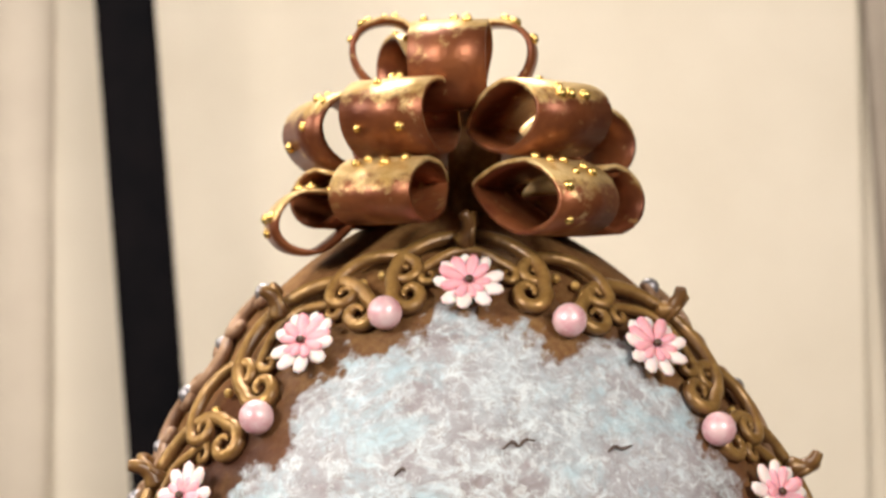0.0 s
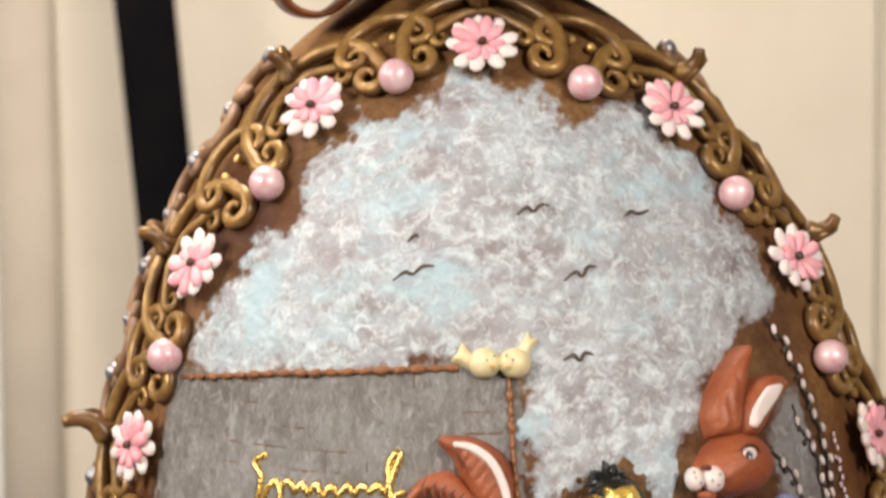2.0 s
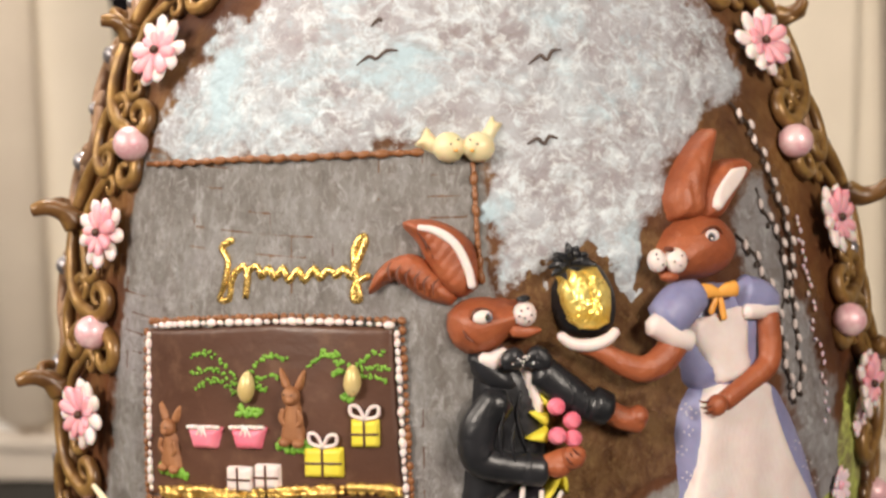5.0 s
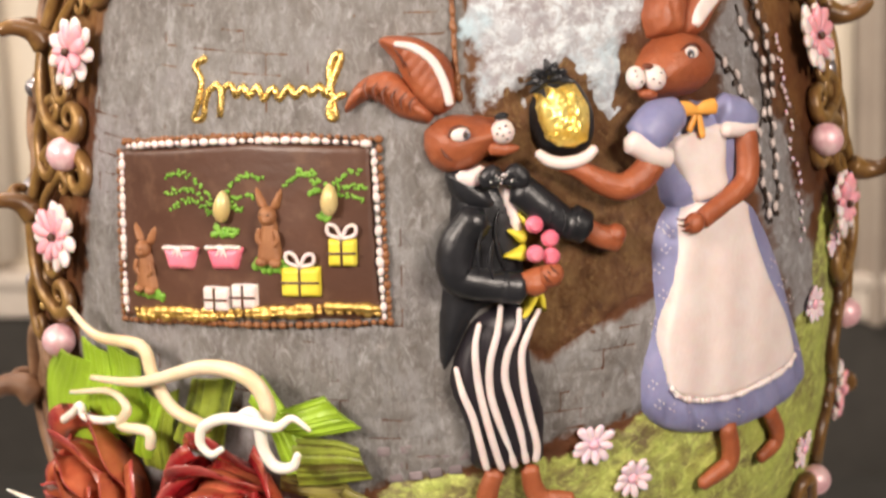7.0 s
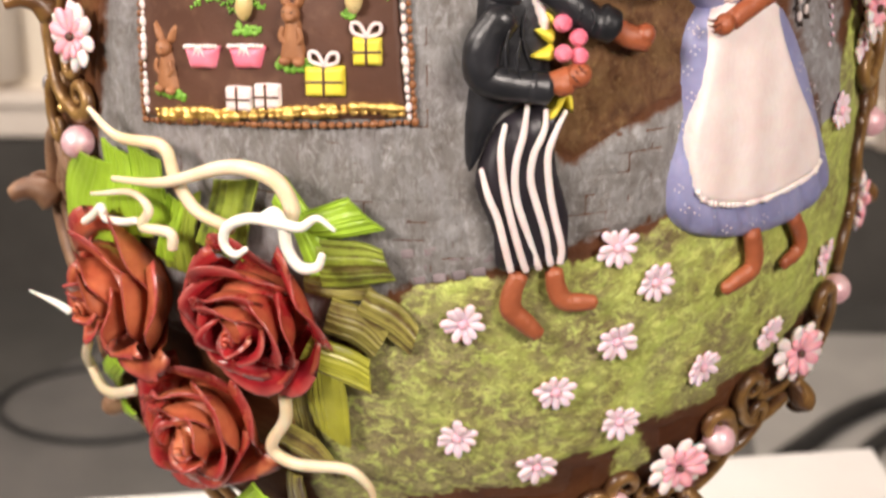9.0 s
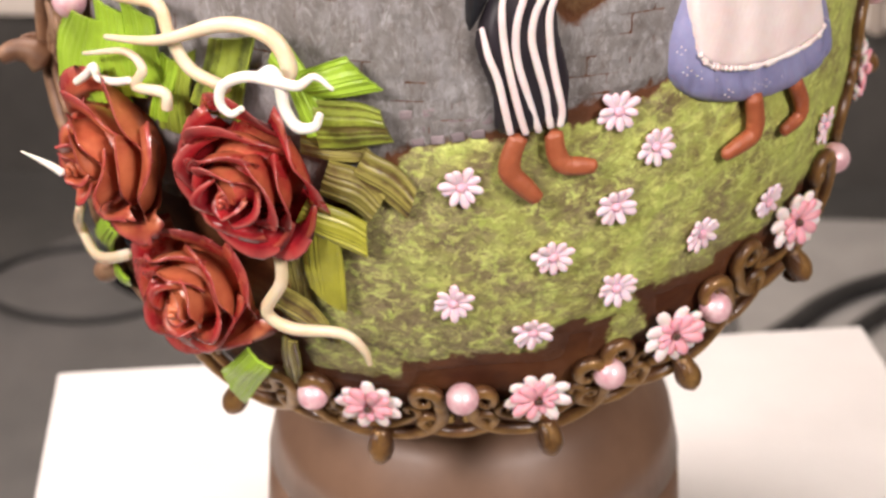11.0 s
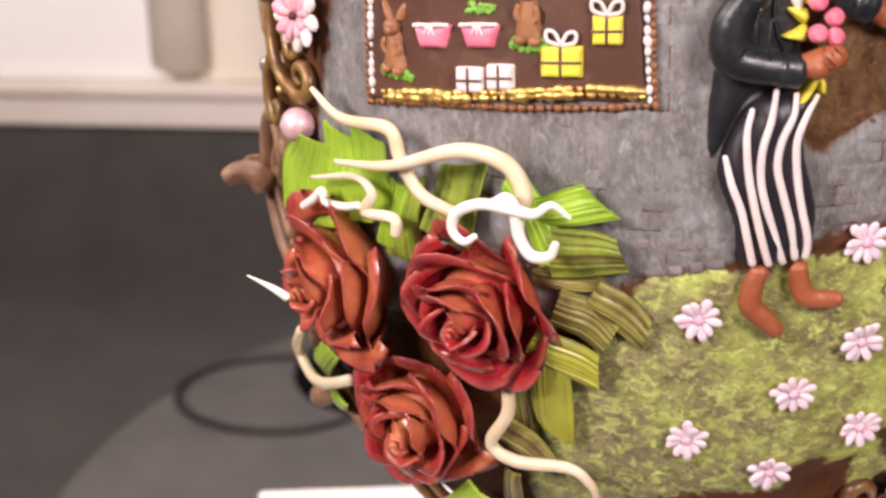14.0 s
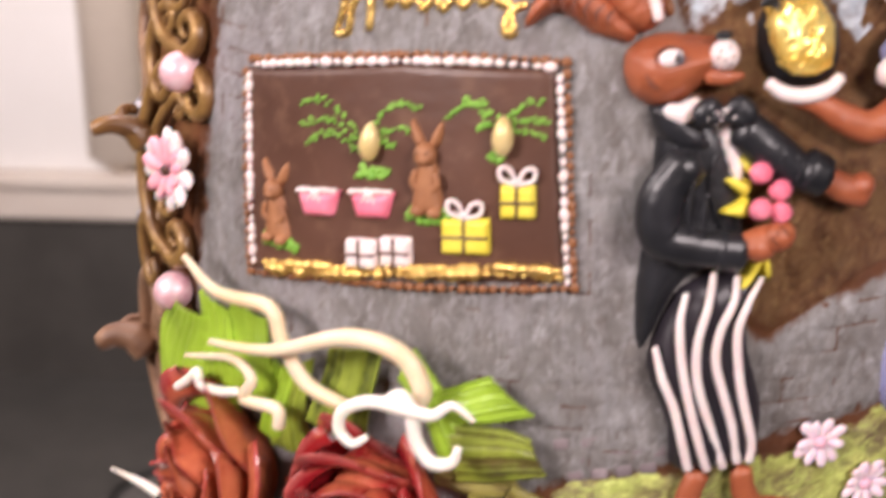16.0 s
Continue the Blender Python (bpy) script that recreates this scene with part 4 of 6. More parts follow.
TWIG = material("dark_twig", (0.035, 0.022, 0.016), (0.06, 0.04, 0.03), 160, 0.5)
CATKIN = material("catkin_white", (0.58, 0.49, 0.47), (0.70, 0.62, 0.59), 160, 0.55)
VINE = material("cream_tendril", (0.70, 0.55, 0.33), (0.78, 0.69, 0.52), 25, 0.36, sss=0.2)
VINEW = material("white_tendril", (0.80, 0.76, 0.66), (0.86, 0.83, 0.76), 30, 0.36, sss=0.2)
def leaf_material(name, light, dark, amount):
    """Ribbed leaf: its valleys keep a darker tone in long streaks."""
    m, t, p = nodes_of(name)
    co = t.nodes.new("ShaderNodeTexCoord").outputs["Object"]
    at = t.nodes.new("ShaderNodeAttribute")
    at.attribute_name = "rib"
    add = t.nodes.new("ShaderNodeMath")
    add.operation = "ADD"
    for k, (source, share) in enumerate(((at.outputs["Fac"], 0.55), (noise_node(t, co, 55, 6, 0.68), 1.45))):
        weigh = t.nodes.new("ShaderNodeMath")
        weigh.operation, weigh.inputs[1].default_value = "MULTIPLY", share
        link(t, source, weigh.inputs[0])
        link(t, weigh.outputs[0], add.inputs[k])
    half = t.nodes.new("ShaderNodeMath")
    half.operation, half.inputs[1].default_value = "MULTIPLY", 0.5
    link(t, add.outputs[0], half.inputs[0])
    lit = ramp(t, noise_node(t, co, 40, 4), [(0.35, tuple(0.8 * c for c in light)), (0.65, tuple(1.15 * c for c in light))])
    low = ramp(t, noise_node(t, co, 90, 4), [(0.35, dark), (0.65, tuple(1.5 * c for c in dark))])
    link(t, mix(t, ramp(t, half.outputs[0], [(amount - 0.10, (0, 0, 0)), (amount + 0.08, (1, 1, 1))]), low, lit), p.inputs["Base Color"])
    p.inputs["Roughness"].default_value, p.inputs["Coat Weight"].default_value = 0.40, 0.05
    b_ = t.nodes.new("ShaderNodeBump")
    b_.inputs["Strength"].default_value, b_.inputs["Distance"].default_value = 0.35, 0.002
    link(t, noise_node(t, co, 200, 4), b_.inputs["Height"])
    link(t, b_.outputs["Normal"], p.inputs["Normal"])
    return m


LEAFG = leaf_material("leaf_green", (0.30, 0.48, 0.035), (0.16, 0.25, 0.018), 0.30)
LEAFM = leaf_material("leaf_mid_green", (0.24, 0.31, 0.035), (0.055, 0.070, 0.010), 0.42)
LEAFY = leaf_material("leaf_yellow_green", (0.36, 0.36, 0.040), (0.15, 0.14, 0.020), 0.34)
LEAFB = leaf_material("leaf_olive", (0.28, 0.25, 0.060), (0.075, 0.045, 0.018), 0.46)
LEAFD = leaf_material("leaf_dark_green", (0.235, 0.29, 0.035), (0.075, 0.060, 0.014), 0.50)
FARBIRD = material("grey_brown_piping", (0.070, 0.045, 0.036), (0.11, 0.075, 0.06), 160, 0.5)
IRIS = material("grey_blue_iris", (0.13, 0.15, 0.19), (0.20, 0.22, 0.27), 400, 0.35)
CREASE = material("dark_brown_crease", (0.10, 0.024, 0.010), (0.15, 0.036, 0.015), 90, 0.45)
PX = 1 / 3650


def rod(bm, points, off, radii, mat=0, n=5, flat=0.7, sides=8, rise=None):
    """A modelled strand along the shell; rise adds height along it."""
    fine = spline(points, n)
    k = len(fine) - 1
    pts = [on_egg(q[0], q[1], off + (float(np.interp(i / k, np.linspace(0, 1, len(rise)), rise)) if rise else 0)) for i, q in enumerate(fine)]
    return tube(bm, pts, radii, sides, mat, flat, normal_at)


def lump(bm, x, z, off, rx, ry, rz, spin=0, mat=0, u=14, v=10):
    blob(bm, egg_frame(x, z, off, spin) @ Matrix.Diagonal((rx, ry, rz, 1)), mat, u, v)


def pad(bm, outline, high, round_, mat=0, base=0.0, step=0.0016, folds=None, smooth=3):
    """A cushion of fondant within the outline: rounded at its rim, high in the middle."""
    line = [tuple(q) for q in spline(outline + [outline[0]], smooth)[:-1]]
    xs = np.arange(min(p[0] for p in line) - 0.004, max(p[0] for p in line) + 0.004, step)
    zz = np.arange(min(p[1] for p in line) - 0.004, max(p[1] for p in line) + 0.004, step)
    X, Z = np.meshgrid(xs, zz)
    D = inside(line, X, Z)
    t = np.clip(D / round_, 0, 1)
    H = base + np.where(D > 0, high * np.sqrt(1 - (1 - t) ** 2), np.maximum(D, -0.003) * 1.2 - base * np.clip(-D / 0.0012, 0, 1))
    if folds is not None:
        H = H + folds(X, Z) * np.clip(D / 0.006, 0, 1)
    index = {}
    def vert(i, j):
        if (i, j) not in index:
            index[i, j] = bm.verts.new(on_egg(float(X[i, j]), float(Z[i, j]), float(H[i, j])))
        return index[i, j]
    keep = D > -0.0028
    for i in range(X.shape[0] - 1):
        for j in range(X.shape[1] - 1):
            if keep[i, j] and keep[i + 1, j] and keep[i, j + 1] and keep[i + 1, j + 1]:
                bm.faces.new((vert(i, j), vert(i, j + 1), vert(i + 1, j + 1), vert(i + 1, j))).material_index = mat


def beads(bm, points, off, r, gap, mat=0, squash=0.8, jitter=0.15, along=1.25):
    """Piped drops in a row along the shell."""
    fine = [on_egg(q[0], q[1], off) for q in spline(points, 24)]
    run, last = 0.0, fine[0]
    for a, b in zip(fine, fine[1:]):
        run += (b - a).length
        if run >= gap:
            run = 0.0
            n, d = normal_at(b), (b - a).normalized()
            m = Matrix((d, n.cross(d), n)).transposed().to_4x4()
            s = r * rng.uniform(1 - jitter, 1 + jitter)
            blob(bm, Matrix.Translation(b) @ m @ Matrix.Diagonal((s * along, s, s * squash, 1)), mat, 7, 5)


def drops(points, off, r, gap, mat, parent, squash=0.8, jitter=0.15, along=1.25):
    """Piped drops in a row, each a piece of its own."""
    bm = bmesh.new()
    blob(bm, Matrix(), 0, 8, 6)
    me = mesh_of("drop", bm, mat)
    inv = EGG_INV if parent is egg else Matrix()
    fine = [on_egg(q[0], q[1], off) for q in spline(points, 24)]
    run = 0.0
    for a, b in zip(fine, fine[1:]):
        run += (b - a).length
        if run >= gap:
            run = 0.0
            n, d = normal_at(b), (b - a).normalized()
            m = Matrix((d, n.cross(d), n)).transposed().to_4x4()
            s = r * rng.uniform(1 - jitter, 1 + jitter)
            put("drop", me, parent, inv, Matrix.Translation(b) @ m @ pose(0, 0, 0, 0, 0, rng.uniform(-14, 14)) @ Matrix.Diagonal((s * along, s, s * squash, 1)))


# piping on the house
bm = bmesh.new()
rod(bm, [(-0.1698, 1.5607), (-0.1164, 1.5686), (-0.0840, 1.5715), (-0.0475, 1.5741), (-0.0112, 1.5756)], 0.0028, 0.0014, 0, 6, 0.8, 6)
piping = part("roof_piping", bm, PIPING, egg, "brown piped roof line of drops")
drops([(-0.1686, 1.5607), (-0.1157, 1.5685), (-0.0836, 1.5713), (-0.0473, 1.5739), (-0.0111, 1.5754)], 0.0038, 0.0022, 0.0088, PIPING, piping, 0.8, 0.2, 1.7)
bm = bmesh.new()
rod(bm, [(0.0142, 1.5698), (0.0154, 1.5547), (0.0165, 1.5353), (0.0186, 1.5126)], 0.0028, 0.0013, 0, 6, 0.8, 6)
piping = part("corner_piping", bm, PIPING, egg, "brown piped corner line of drops")
drops([(0.0142, 1.5697), (0.0153, 1.5546), (0.0164, 1.5353), (0.0186, 1.5126)], 0.0036, 0.0019, 0.0080, PIPING, piping, 0.8, 0.2, 1.8)
# signature in gold icing, unlettered
bm = bmesh.new()
rod(bm, [(-0.1138, 1.5286), (-0.1201, 1.5238), (-0.1164, 1.5171), (-0.1188, 1.5045), (-0.1212, 1.4971), (-0.1158, 1.4984), (-0.1142, 1.5065), (-0.1118, 1.5129)], 0.002, [0.0022, 0.0019, 0.0022], 0, 5, 0.9, 7)
rod(bm, [(-0.1118, 1.5123), (-0.1072, 1.5158), (-0.1051, 1.5104), (-0.1060, 1.4995), (-0.1043, 1.5129), (-0.0991, 1.5163), (-0.0969, 1.5110), (-0.0924, 1.5163), (-0.0898, 1.5109), (-0.0845, 1.5168), (-0.0819, 1.5102), (-0.0760, 1.5166), (-0.0734, 1.5107), (-0.0676, 1.5176), (-0.0649, 1.5124), (-0.0599, 1.5174), (-0.0559, 1.5134)], 0.0022, 0.0019, 0, 4, 0.9, 7)
rod(bm, [(-0.0558, 1.5139), (-0.0516, 1.5183), (-0.0483, 1.5136), (-0.0448, 1.5213), (-0.0407, 1.5318), (-0.0427, 1.5341), (-0.0468, 1.5256), (-0.0450, 1.5107), (-0.0437, 1.5029), (-0.0470, 1.5034), (-0.0456, 1.5107), (-0.0387, 1.5150)], 0.0022, 0.0020, 0, 4, 0.9, 7)
part("gold_flourish", bm, GOLD, egg, "gold icing flourish on the house wall")

# ---- the shop window ----
bm = bmesh.new()
pad(bm, [(-0.1674, 1.4744), (-0.0897, 1.4885), (-0.0261, 1.4895), (-0.0245, 1.4462), (-0.0220, 1.4013), (-0.0896, 1.3968), (-0.1684, 1.3827), (-0.1680, 1.4299)], 0.0014, 0.003, 0, 0.0032, 0.002, None, 1)
window = tagged(part("shop_window", bm, GLAZE), "dark chocolate shop window with sweets on display", "shop window")
drops([(-0.1641, 1.4767), (-0.1294, 1.4839), (-0.0877, 1.4894), (-0.0548, 1.4913), (-0.0243, 1.4904)], 0.0050, 0.0018, 0.0044, IVORY, window, 0.8, 0.35, 1.45)
drops([(-0.0243, 1.4904), (-0.0226, 1.4554), (-0.0215, 1.4238), (-0.0203, 1.4024)], 0.0050, 0.0018, 0.0044, IVORY, window, 0.8, 0.35, 1.45)
drops([(-0.1645, 1.4760), (-0.1652, 1.4402), (-0.1656, 1.4061), (-0.1657, 1.3843)], 0.0050, 0.0018, 0.0044, IVORY, window, 0.8, 0.35, 1.45)
drops([(-0.1663, 1.4785), (-0.1301, 1.4862), (-0.0882, 1.4919), (-0.0551, 1.4935), (-0.0216, 1.4926)], 0.0040, 0.0018, 0.0034, PIPING, window, 0.8, 0.3, 1.2)
drops([(-0.0216, 1.4926), (-0.0199, 1.4553), (-0.0188, 1.4234), (-0.0176, 1.3997)], 0.0040, 0.0018, 0.0034, PIPING, window, 0.8, 0.3, 1.2)
drops([(-0.0176, 1.3997), (-0.0516, 1.3968), (-0.0883, 1.3934), (-0.1276, 1.3891), (-0.1692, 1.3812)], 0.0040, 0.0018, 0.0034, PIPING, window, 0.8, 0.3, 1.2)
drops([(-0.1670, 1.4776), (-0.1683, 1.4393), (-0.1690, 1.4050), (-0.1692, 1.3812)], 0.0040, 0.0018, 0.0036, PIPING, window, 0.8, 0.15, 1.2)
drops([(-0.1633, 1.3890), (-0.1261, 1.3955), (-0.0873, 1.4018), (-0.0509, 1.4069), (-0.0219, 1.4067)], 0.0055, 0.0025, 0.0046, GOLD, window, 0.9, 0.45, 1.25)
drops([(-0.1620, 1.3864), (-0.1263, 1.3926), (-0.0873, 1.3992), (-0.0510, 1.4041), (-0.0213, 1.4041)], 0.0055, 0.0025, 0.0046, GOLD, window, 0.9, 0.45, 1.25)


def sprig(points, r):
    bm = bmesh.new()
    for line in points:
        for q in spline(line, 7):
            lump(bm, q[0] + rng.uniform(-1, 1) * 0.0012, q[1] + rng.uniform(-1, 1) * 0.0012, 0.0050, r * rng.uniform(0.6, 1.3), r * rng.uniform(0.6, 1.0), r * 0.7, rng.uniform(0, 180), u=6, v=5)
    tagged(part("green_sprig", bm, SPRIG, window, "piped green sprig"), kind="stuff")


sprig([[(-0.1094, 1.4560), (-0.1180, 1.4650), (-0.1277, 1.4687), (-0.1361, 1.4654)], [(-0.1095, 1.4530), (-0.1198, 1.4605), (-0.1296, 1.4597), (-0.1382, 1.4563)], [(-0.1096, 1.4487), (-0.1184, 1.4548), (-0.1265, 1.4543), (-0.1344, 1.4495)], [(-0.1039, 1.4610), (-0.0958, 1.4690), (-0.0897, 1.4719), (-0.0822, 1.4702)], [(-0.1024, 1.4569), (-0.0930, 1.4607), (-0.0869, 1.4613)], [(-0.1041, 1.4524), (-0.0979, 1.4544), (-0.0932, 1.4535)]], 0.0012)
sprig([[(-0.0529, 1.4663), (-0.0571, 1.4732), (-0.0628, 1.4749), (-0.0703, 1.4682)], [(-0.0500, 1.4692), (-0.0556, 1.4752), (-0.0628, 1.4754)], [(-0.0486, 1.4651), (-0.0543, 1.4663), (-0.0572, 1.4648)], [(-0.0442, 1.4695), (-0.0384, 1.4753), (-0.0314, 1.4768)], [(-0.0428, 1.4681), (-0.0357, 1.4692), (-0.0287, 1.4684)], [(-0.0423, 1.4654), (-0.0372, 1.4641), (-0.0302, 1.4619)]], 0.0012)
sprig([[(-0.1109, 1.4398), (-0.1029, 1.4423), (-0.0967, 1.4429)], [(-0.1076, 1.4432), (-0.1046, 1.4397), (-0.0998, 1.4403)], [(-0.0518, 1.4522), (-0.0489, 1.4546), (-0.0475, 1.4518)]], 0.0018)
for q in [(-0.1031, 1.4547), (-0.0464, 1.4624)]:
    bm = bmesh.new()
    lump(bm, q[0], q[1], 0.008, 0.0047, 0.0086, 0.005)
    for v in bm.verts:
        v.co.x += (q[0] - v.co.x) * 0.18 * max(0, (v.co.z - q[1]) / 0.0086)
    part("golden_egg", bm, CHICK, window, "small golden sugar egg")


def bunny(x, z, s):
    bm = bmesh.new()
    at = lambda u, v: (x + u * s, z + v * s)
    pad(bm, [at(*q) for q in ((-0.0034, 0.0045), (-0.0050, -0.004), (-0.0066, -0.013), (-0.0066, -0.0185), (0, -0.0200), (0.0066, -0.0185), (0.0066, -0.013), (0.0050, -0.004), (0.0034, 0.0045))], 0.0060 * s, 0.005 * s, 0, 0.0035, 0.0009, None, 2)
    lump(bm, *at(0, 0.0060), 0.0072, 0.0050 * s, 0.0056 * s, 0.0046 * s)
    lump(bm, *at(0.0006, 0.0044), 0.0106, 0.0026 * s, 0.0022 * s, 0.0018 * s, u=10, v=7)
    for side in (-1, 1):
        pad(bm, [at(side * a, b) for a, b in ((0.0006, 0.0095), (0.0026, 0.0150), (0.0068, 0.0205), (0.0066, 0.0140), (0.0044, 0.0090))], 0.0034 * s, 0.0024 * s, 0, 0.0045, 0.0007, None, 2)
        lump(bm, *at(side * 0.0036, -0.0178), 0.0080, 0.0034 * s, 0.0026 * s, 0.0030 * s)
        lump(bm, *at(side * 0.0020, 0.0072), 0.0114, 0.0006 * s, 0.0006 * s, 0.0005 * s, 0, 1, 6, 4)
        rod(bm, [at(side * 0.0042, -0.001), at(side * 0.0052, -0.006), at(side * 0.0026, -0.0095)], 0.0080, [0.0014 * s, 0.0017 * s, 0.0013 * s], 0, 4)
    part("chocolate_bunny", bm, [BUNNY, TWIG], window, "small chocolate bunny")
    sprig([[at(-0.007, -0.0205), at(0, -0.0215), at(0.007, -0.020)], [at(-0.006, -0.018), at(-0.008, -0.021)], [at(0.006, -0.018), at(0.009, -0.021)]], 0.0024)


for q in [(-0.1510, 1.4194), (-0.0789, 1.4462)]:
    bunny(q[0], q[1], 0.92 if q[0] < -0.1 else 1.0)
for q in [(-0.1288, 1.4237), (-0.1035, 1.4275)]:
    bm = bmesh.new()
    w, h = 0.0104, 0.0060
    tilt = -1.2 * q[0]
    pad(bm, [(q[0] - w, q[1] + h - tilt * w), (q[0] + w, q[1] + h + tilt * w), (q[0] + 0.66 * w, q[1] - h + 0.66 * tilt * w), (q[0] - 0.66 * w, q[1] - h - 0.66 * tilt * w)], 0.006, 0.004, 0, 0.0034, 0.0012, None, 1)
    cup = part("cup_cake", bm, HOTPINK, window, "pink sugar cup with white icing")
    bm = bmesh.new()
    beads(bm, [(q[0] - w, q[1] + h - tilt * w), (q[0], q[1] + h * 1.05), (q[0] + w, q[1] + h + tilt * w)], 0.0085, 0.0014, 0.0022, 0)
    for dx in (-0.003, 0, 0.003):
        rod(bm, [(q[0] + dx * 0.2, q[1] + h), (q[0] + dx, q[1] + 0.25 * h)], 0.0092, [0.0010, 0.0005], 0, 3)
    tagged(part("icing", bm, IVORY, cup), kind="stuff")


def gift(x, z, w, h, mat, label, bow_on):
    bm = bmesh.new()
    t = -1.0 * x * w
    pad(bm, [(x - w, z + h - t), (x + w, z + h + t), (x + w, z - h + t), (x - w, z - h - t)], 0.005, 0.0022, 0, 0.0034, 0.0012, None, 1)
    ob = part("gift_box", bm, mat, window, label)
    bm = bmesh.new()
    rod(bm, [(x, z + h * 0.95), (x, z), (x, z - h * 0.95)], 0.0086, 0.0007, 0, 3)
    rod(bm, [(x - w * 0.95, z - t), (x, z), (x + w * 0.95, z + t)], 0.0086, 0.0007, 0, 3)
    part("string", bm, GLAZE, ob)
    if bow_on:
        bm = bmesh.new()
        for side in (-1, 1):
            rod(bm, [(x, z + h), (x + side * 0.003, z + h + 0.006), (x + side * 0.007, z + h + 0.0065), (x + side * 0.0065, z + h + 0.002), (x, z + h)], 0.007, 0.0011, 0, 5, 1.0, 6)
        part("gift_bow", bm, IVORY, ob)


a, b = [(-0.0626, 1.4192), (-0.0407, 1.4355)]
gift(a[0], a[1], 0.0105, 0.0080, YELLOW, "yellow sugar gift box with white bow", True)
gift(b[0], b[1], 0.0076, 0.0073, YELLOW, "yellow sugar gift box with white bow", True)
a, b = [(-0.1092, 1.4051), (-0.0934, 1.4085)]
gift(a[0], a[1], 0.0074, 0.0068, IVORY, "white sugar gift box with dark string", False)
gift(b[0], b[1], 0.0072, 0.0068, IVORY, "white sugar gift box with dark string", False)

# ---- birds ----
for line in ([(0.0177, 1.6501), (0.0227, 1.6539), (0.0262, 1.6515), (0.0298, 1.6548), (0.0347, 1.6540)], [(0.0732, 1.6466), (0.0773, 1.6492), (0.0809, 1.6479), (0.0868, 1.6492)], [(-0.0463, 1.6181), (-0.0400, 1.6226), (-0.0359, 1.6215), (-0.0308, 1.6254), (-0.0250, 1.6254)], [(0.0421, 1.6165), (0.0480, 1.6207), (0.0514, 1.6182), (0.0543, 1.6226), (0.0588, 1.6229)], [(0.0417, 1.5776), (0.0468, 1.5801), (0.0501, 1.5772), (0.0529, 1.5808), (0.0571, 1.5795)], [(-0.0393, 1.6371), (-0.0354, 1.6410), (-0.0336, 1.6398)]):
    bm = bmesh.new()
    rod(bm, line, 0.0030, [0.0004, 0.0010, 0.0009, 0.0010, 0.0004], 0, 4, 0.8, 6)
    part("far_bird", bm, FARBIRD, egg, "tiny piped brown bird in the sky")
TAIL_A = [(-0.0024, 1.5808), (-0.0061, 1.5841), (-0.0098, 1.5882), (-0.0120, 1.5831), (-0.0153, 1.5793), (-0.0105, 1.5774), (-0.0065, 1.5749), (-0.0010, 1.5751)]
TAIL_B = [(0.0170, 1.5831), (0.0208, 1.5878), (0.0239, 1.5932), (0.0253, 1.5898), (0.0294, 1.5886), (0.0267, 1.5844), (0.0250, 1.5812), (0.0228, 1.5775)]
for (x, z), side, tail in zip([(0.0020, 1.5772), (0.0170, 1.5769)], (-1, 1), (TAIL_A, TAIL_B)):
    bm = bmesh.new()
    lump(bm, x, z, 0.005, 0.0084, 0.0080, 0.0078, 0, u=18, v=12)
    lump(bm, x - side * 0.0036, z - 0.0002, 0.0070, 0.0052, 0.0056, 0.0062, u=16, v=12)
    pad(bm, tail, 0.0055, 0.004, 0, 0.001, 0.0008, smooth=2)
    lump(bm, x - side * 0.0036, z - 0.0028, 0.0122, 0.0012, 0.0009, 0.0009, mat=1, u=8, v=6)
    for dx, dz in ((-0.0046, 0.0022), (-0.0012, 0.0002)):
        lump(bm, x + side * dx, z + dz, 0.0128, 0.0006, 0.0006, 0.0006, mat=2, u=6, v=5)
    tagged(part("sugar_bird", bm, [BIRD, ORANGE, INK]), "pale yellow sugar bird perched on the roof line", "bird figurine", "birds on the roof line")

# ---- the rabbit gentleman ----
bm = bmesh.new()
M_FUR, M_WHITE, M_INK, M_STR, M_EYE, M_IRIS, M_CREASE = 0, 1, 2, 3, 4, 5, 6
# coat tails, body, trousers
pad(bm, [(0.0146, 1.4692), (0.0229, 1.4758), (0.0368, 1.4715), (0.0465, 1.4591), (0.0506, 1.4359), (0.0491, 1.4126), (0.0335, 1.4064), (0.0244, 1.3994), (0.0118, 1.3743), (0.0076, 1.3765), (0.0075, 1.4032), (0.0113, 1.4295)], 0.010, 0.012, M_INK)
pad(bm, [(0.0349, 1.4052), (0.0251, 1.3990), (0.0194, 1.3902), (0.0151, 1.3798), (0.0124, 1.3692), (0.0134, 1.3598), (0.0175, 1.3486), (0.0211, 1.3371), (0.0224, 1.3256), (0.0237, 1.3163), (0.0329, 1.3151), (0.0421, 1.3156), (0.0488, 1.3180), (0.0595, 1.3181), (0.0600, 1.3289), (0.0609, 1.3418), (0.0582, 1.3550), (0.0545, 1.3695), (0.0531, 1.3804), (0.0544, 1.3924), (0.0581, 1.4025), (0.0474, 1.4064)], 0.012, 0.014, M_STR, 0.0006, folds=lambda X, Z: 0.0006 * np.sin(X * 520 + 90 * Z))
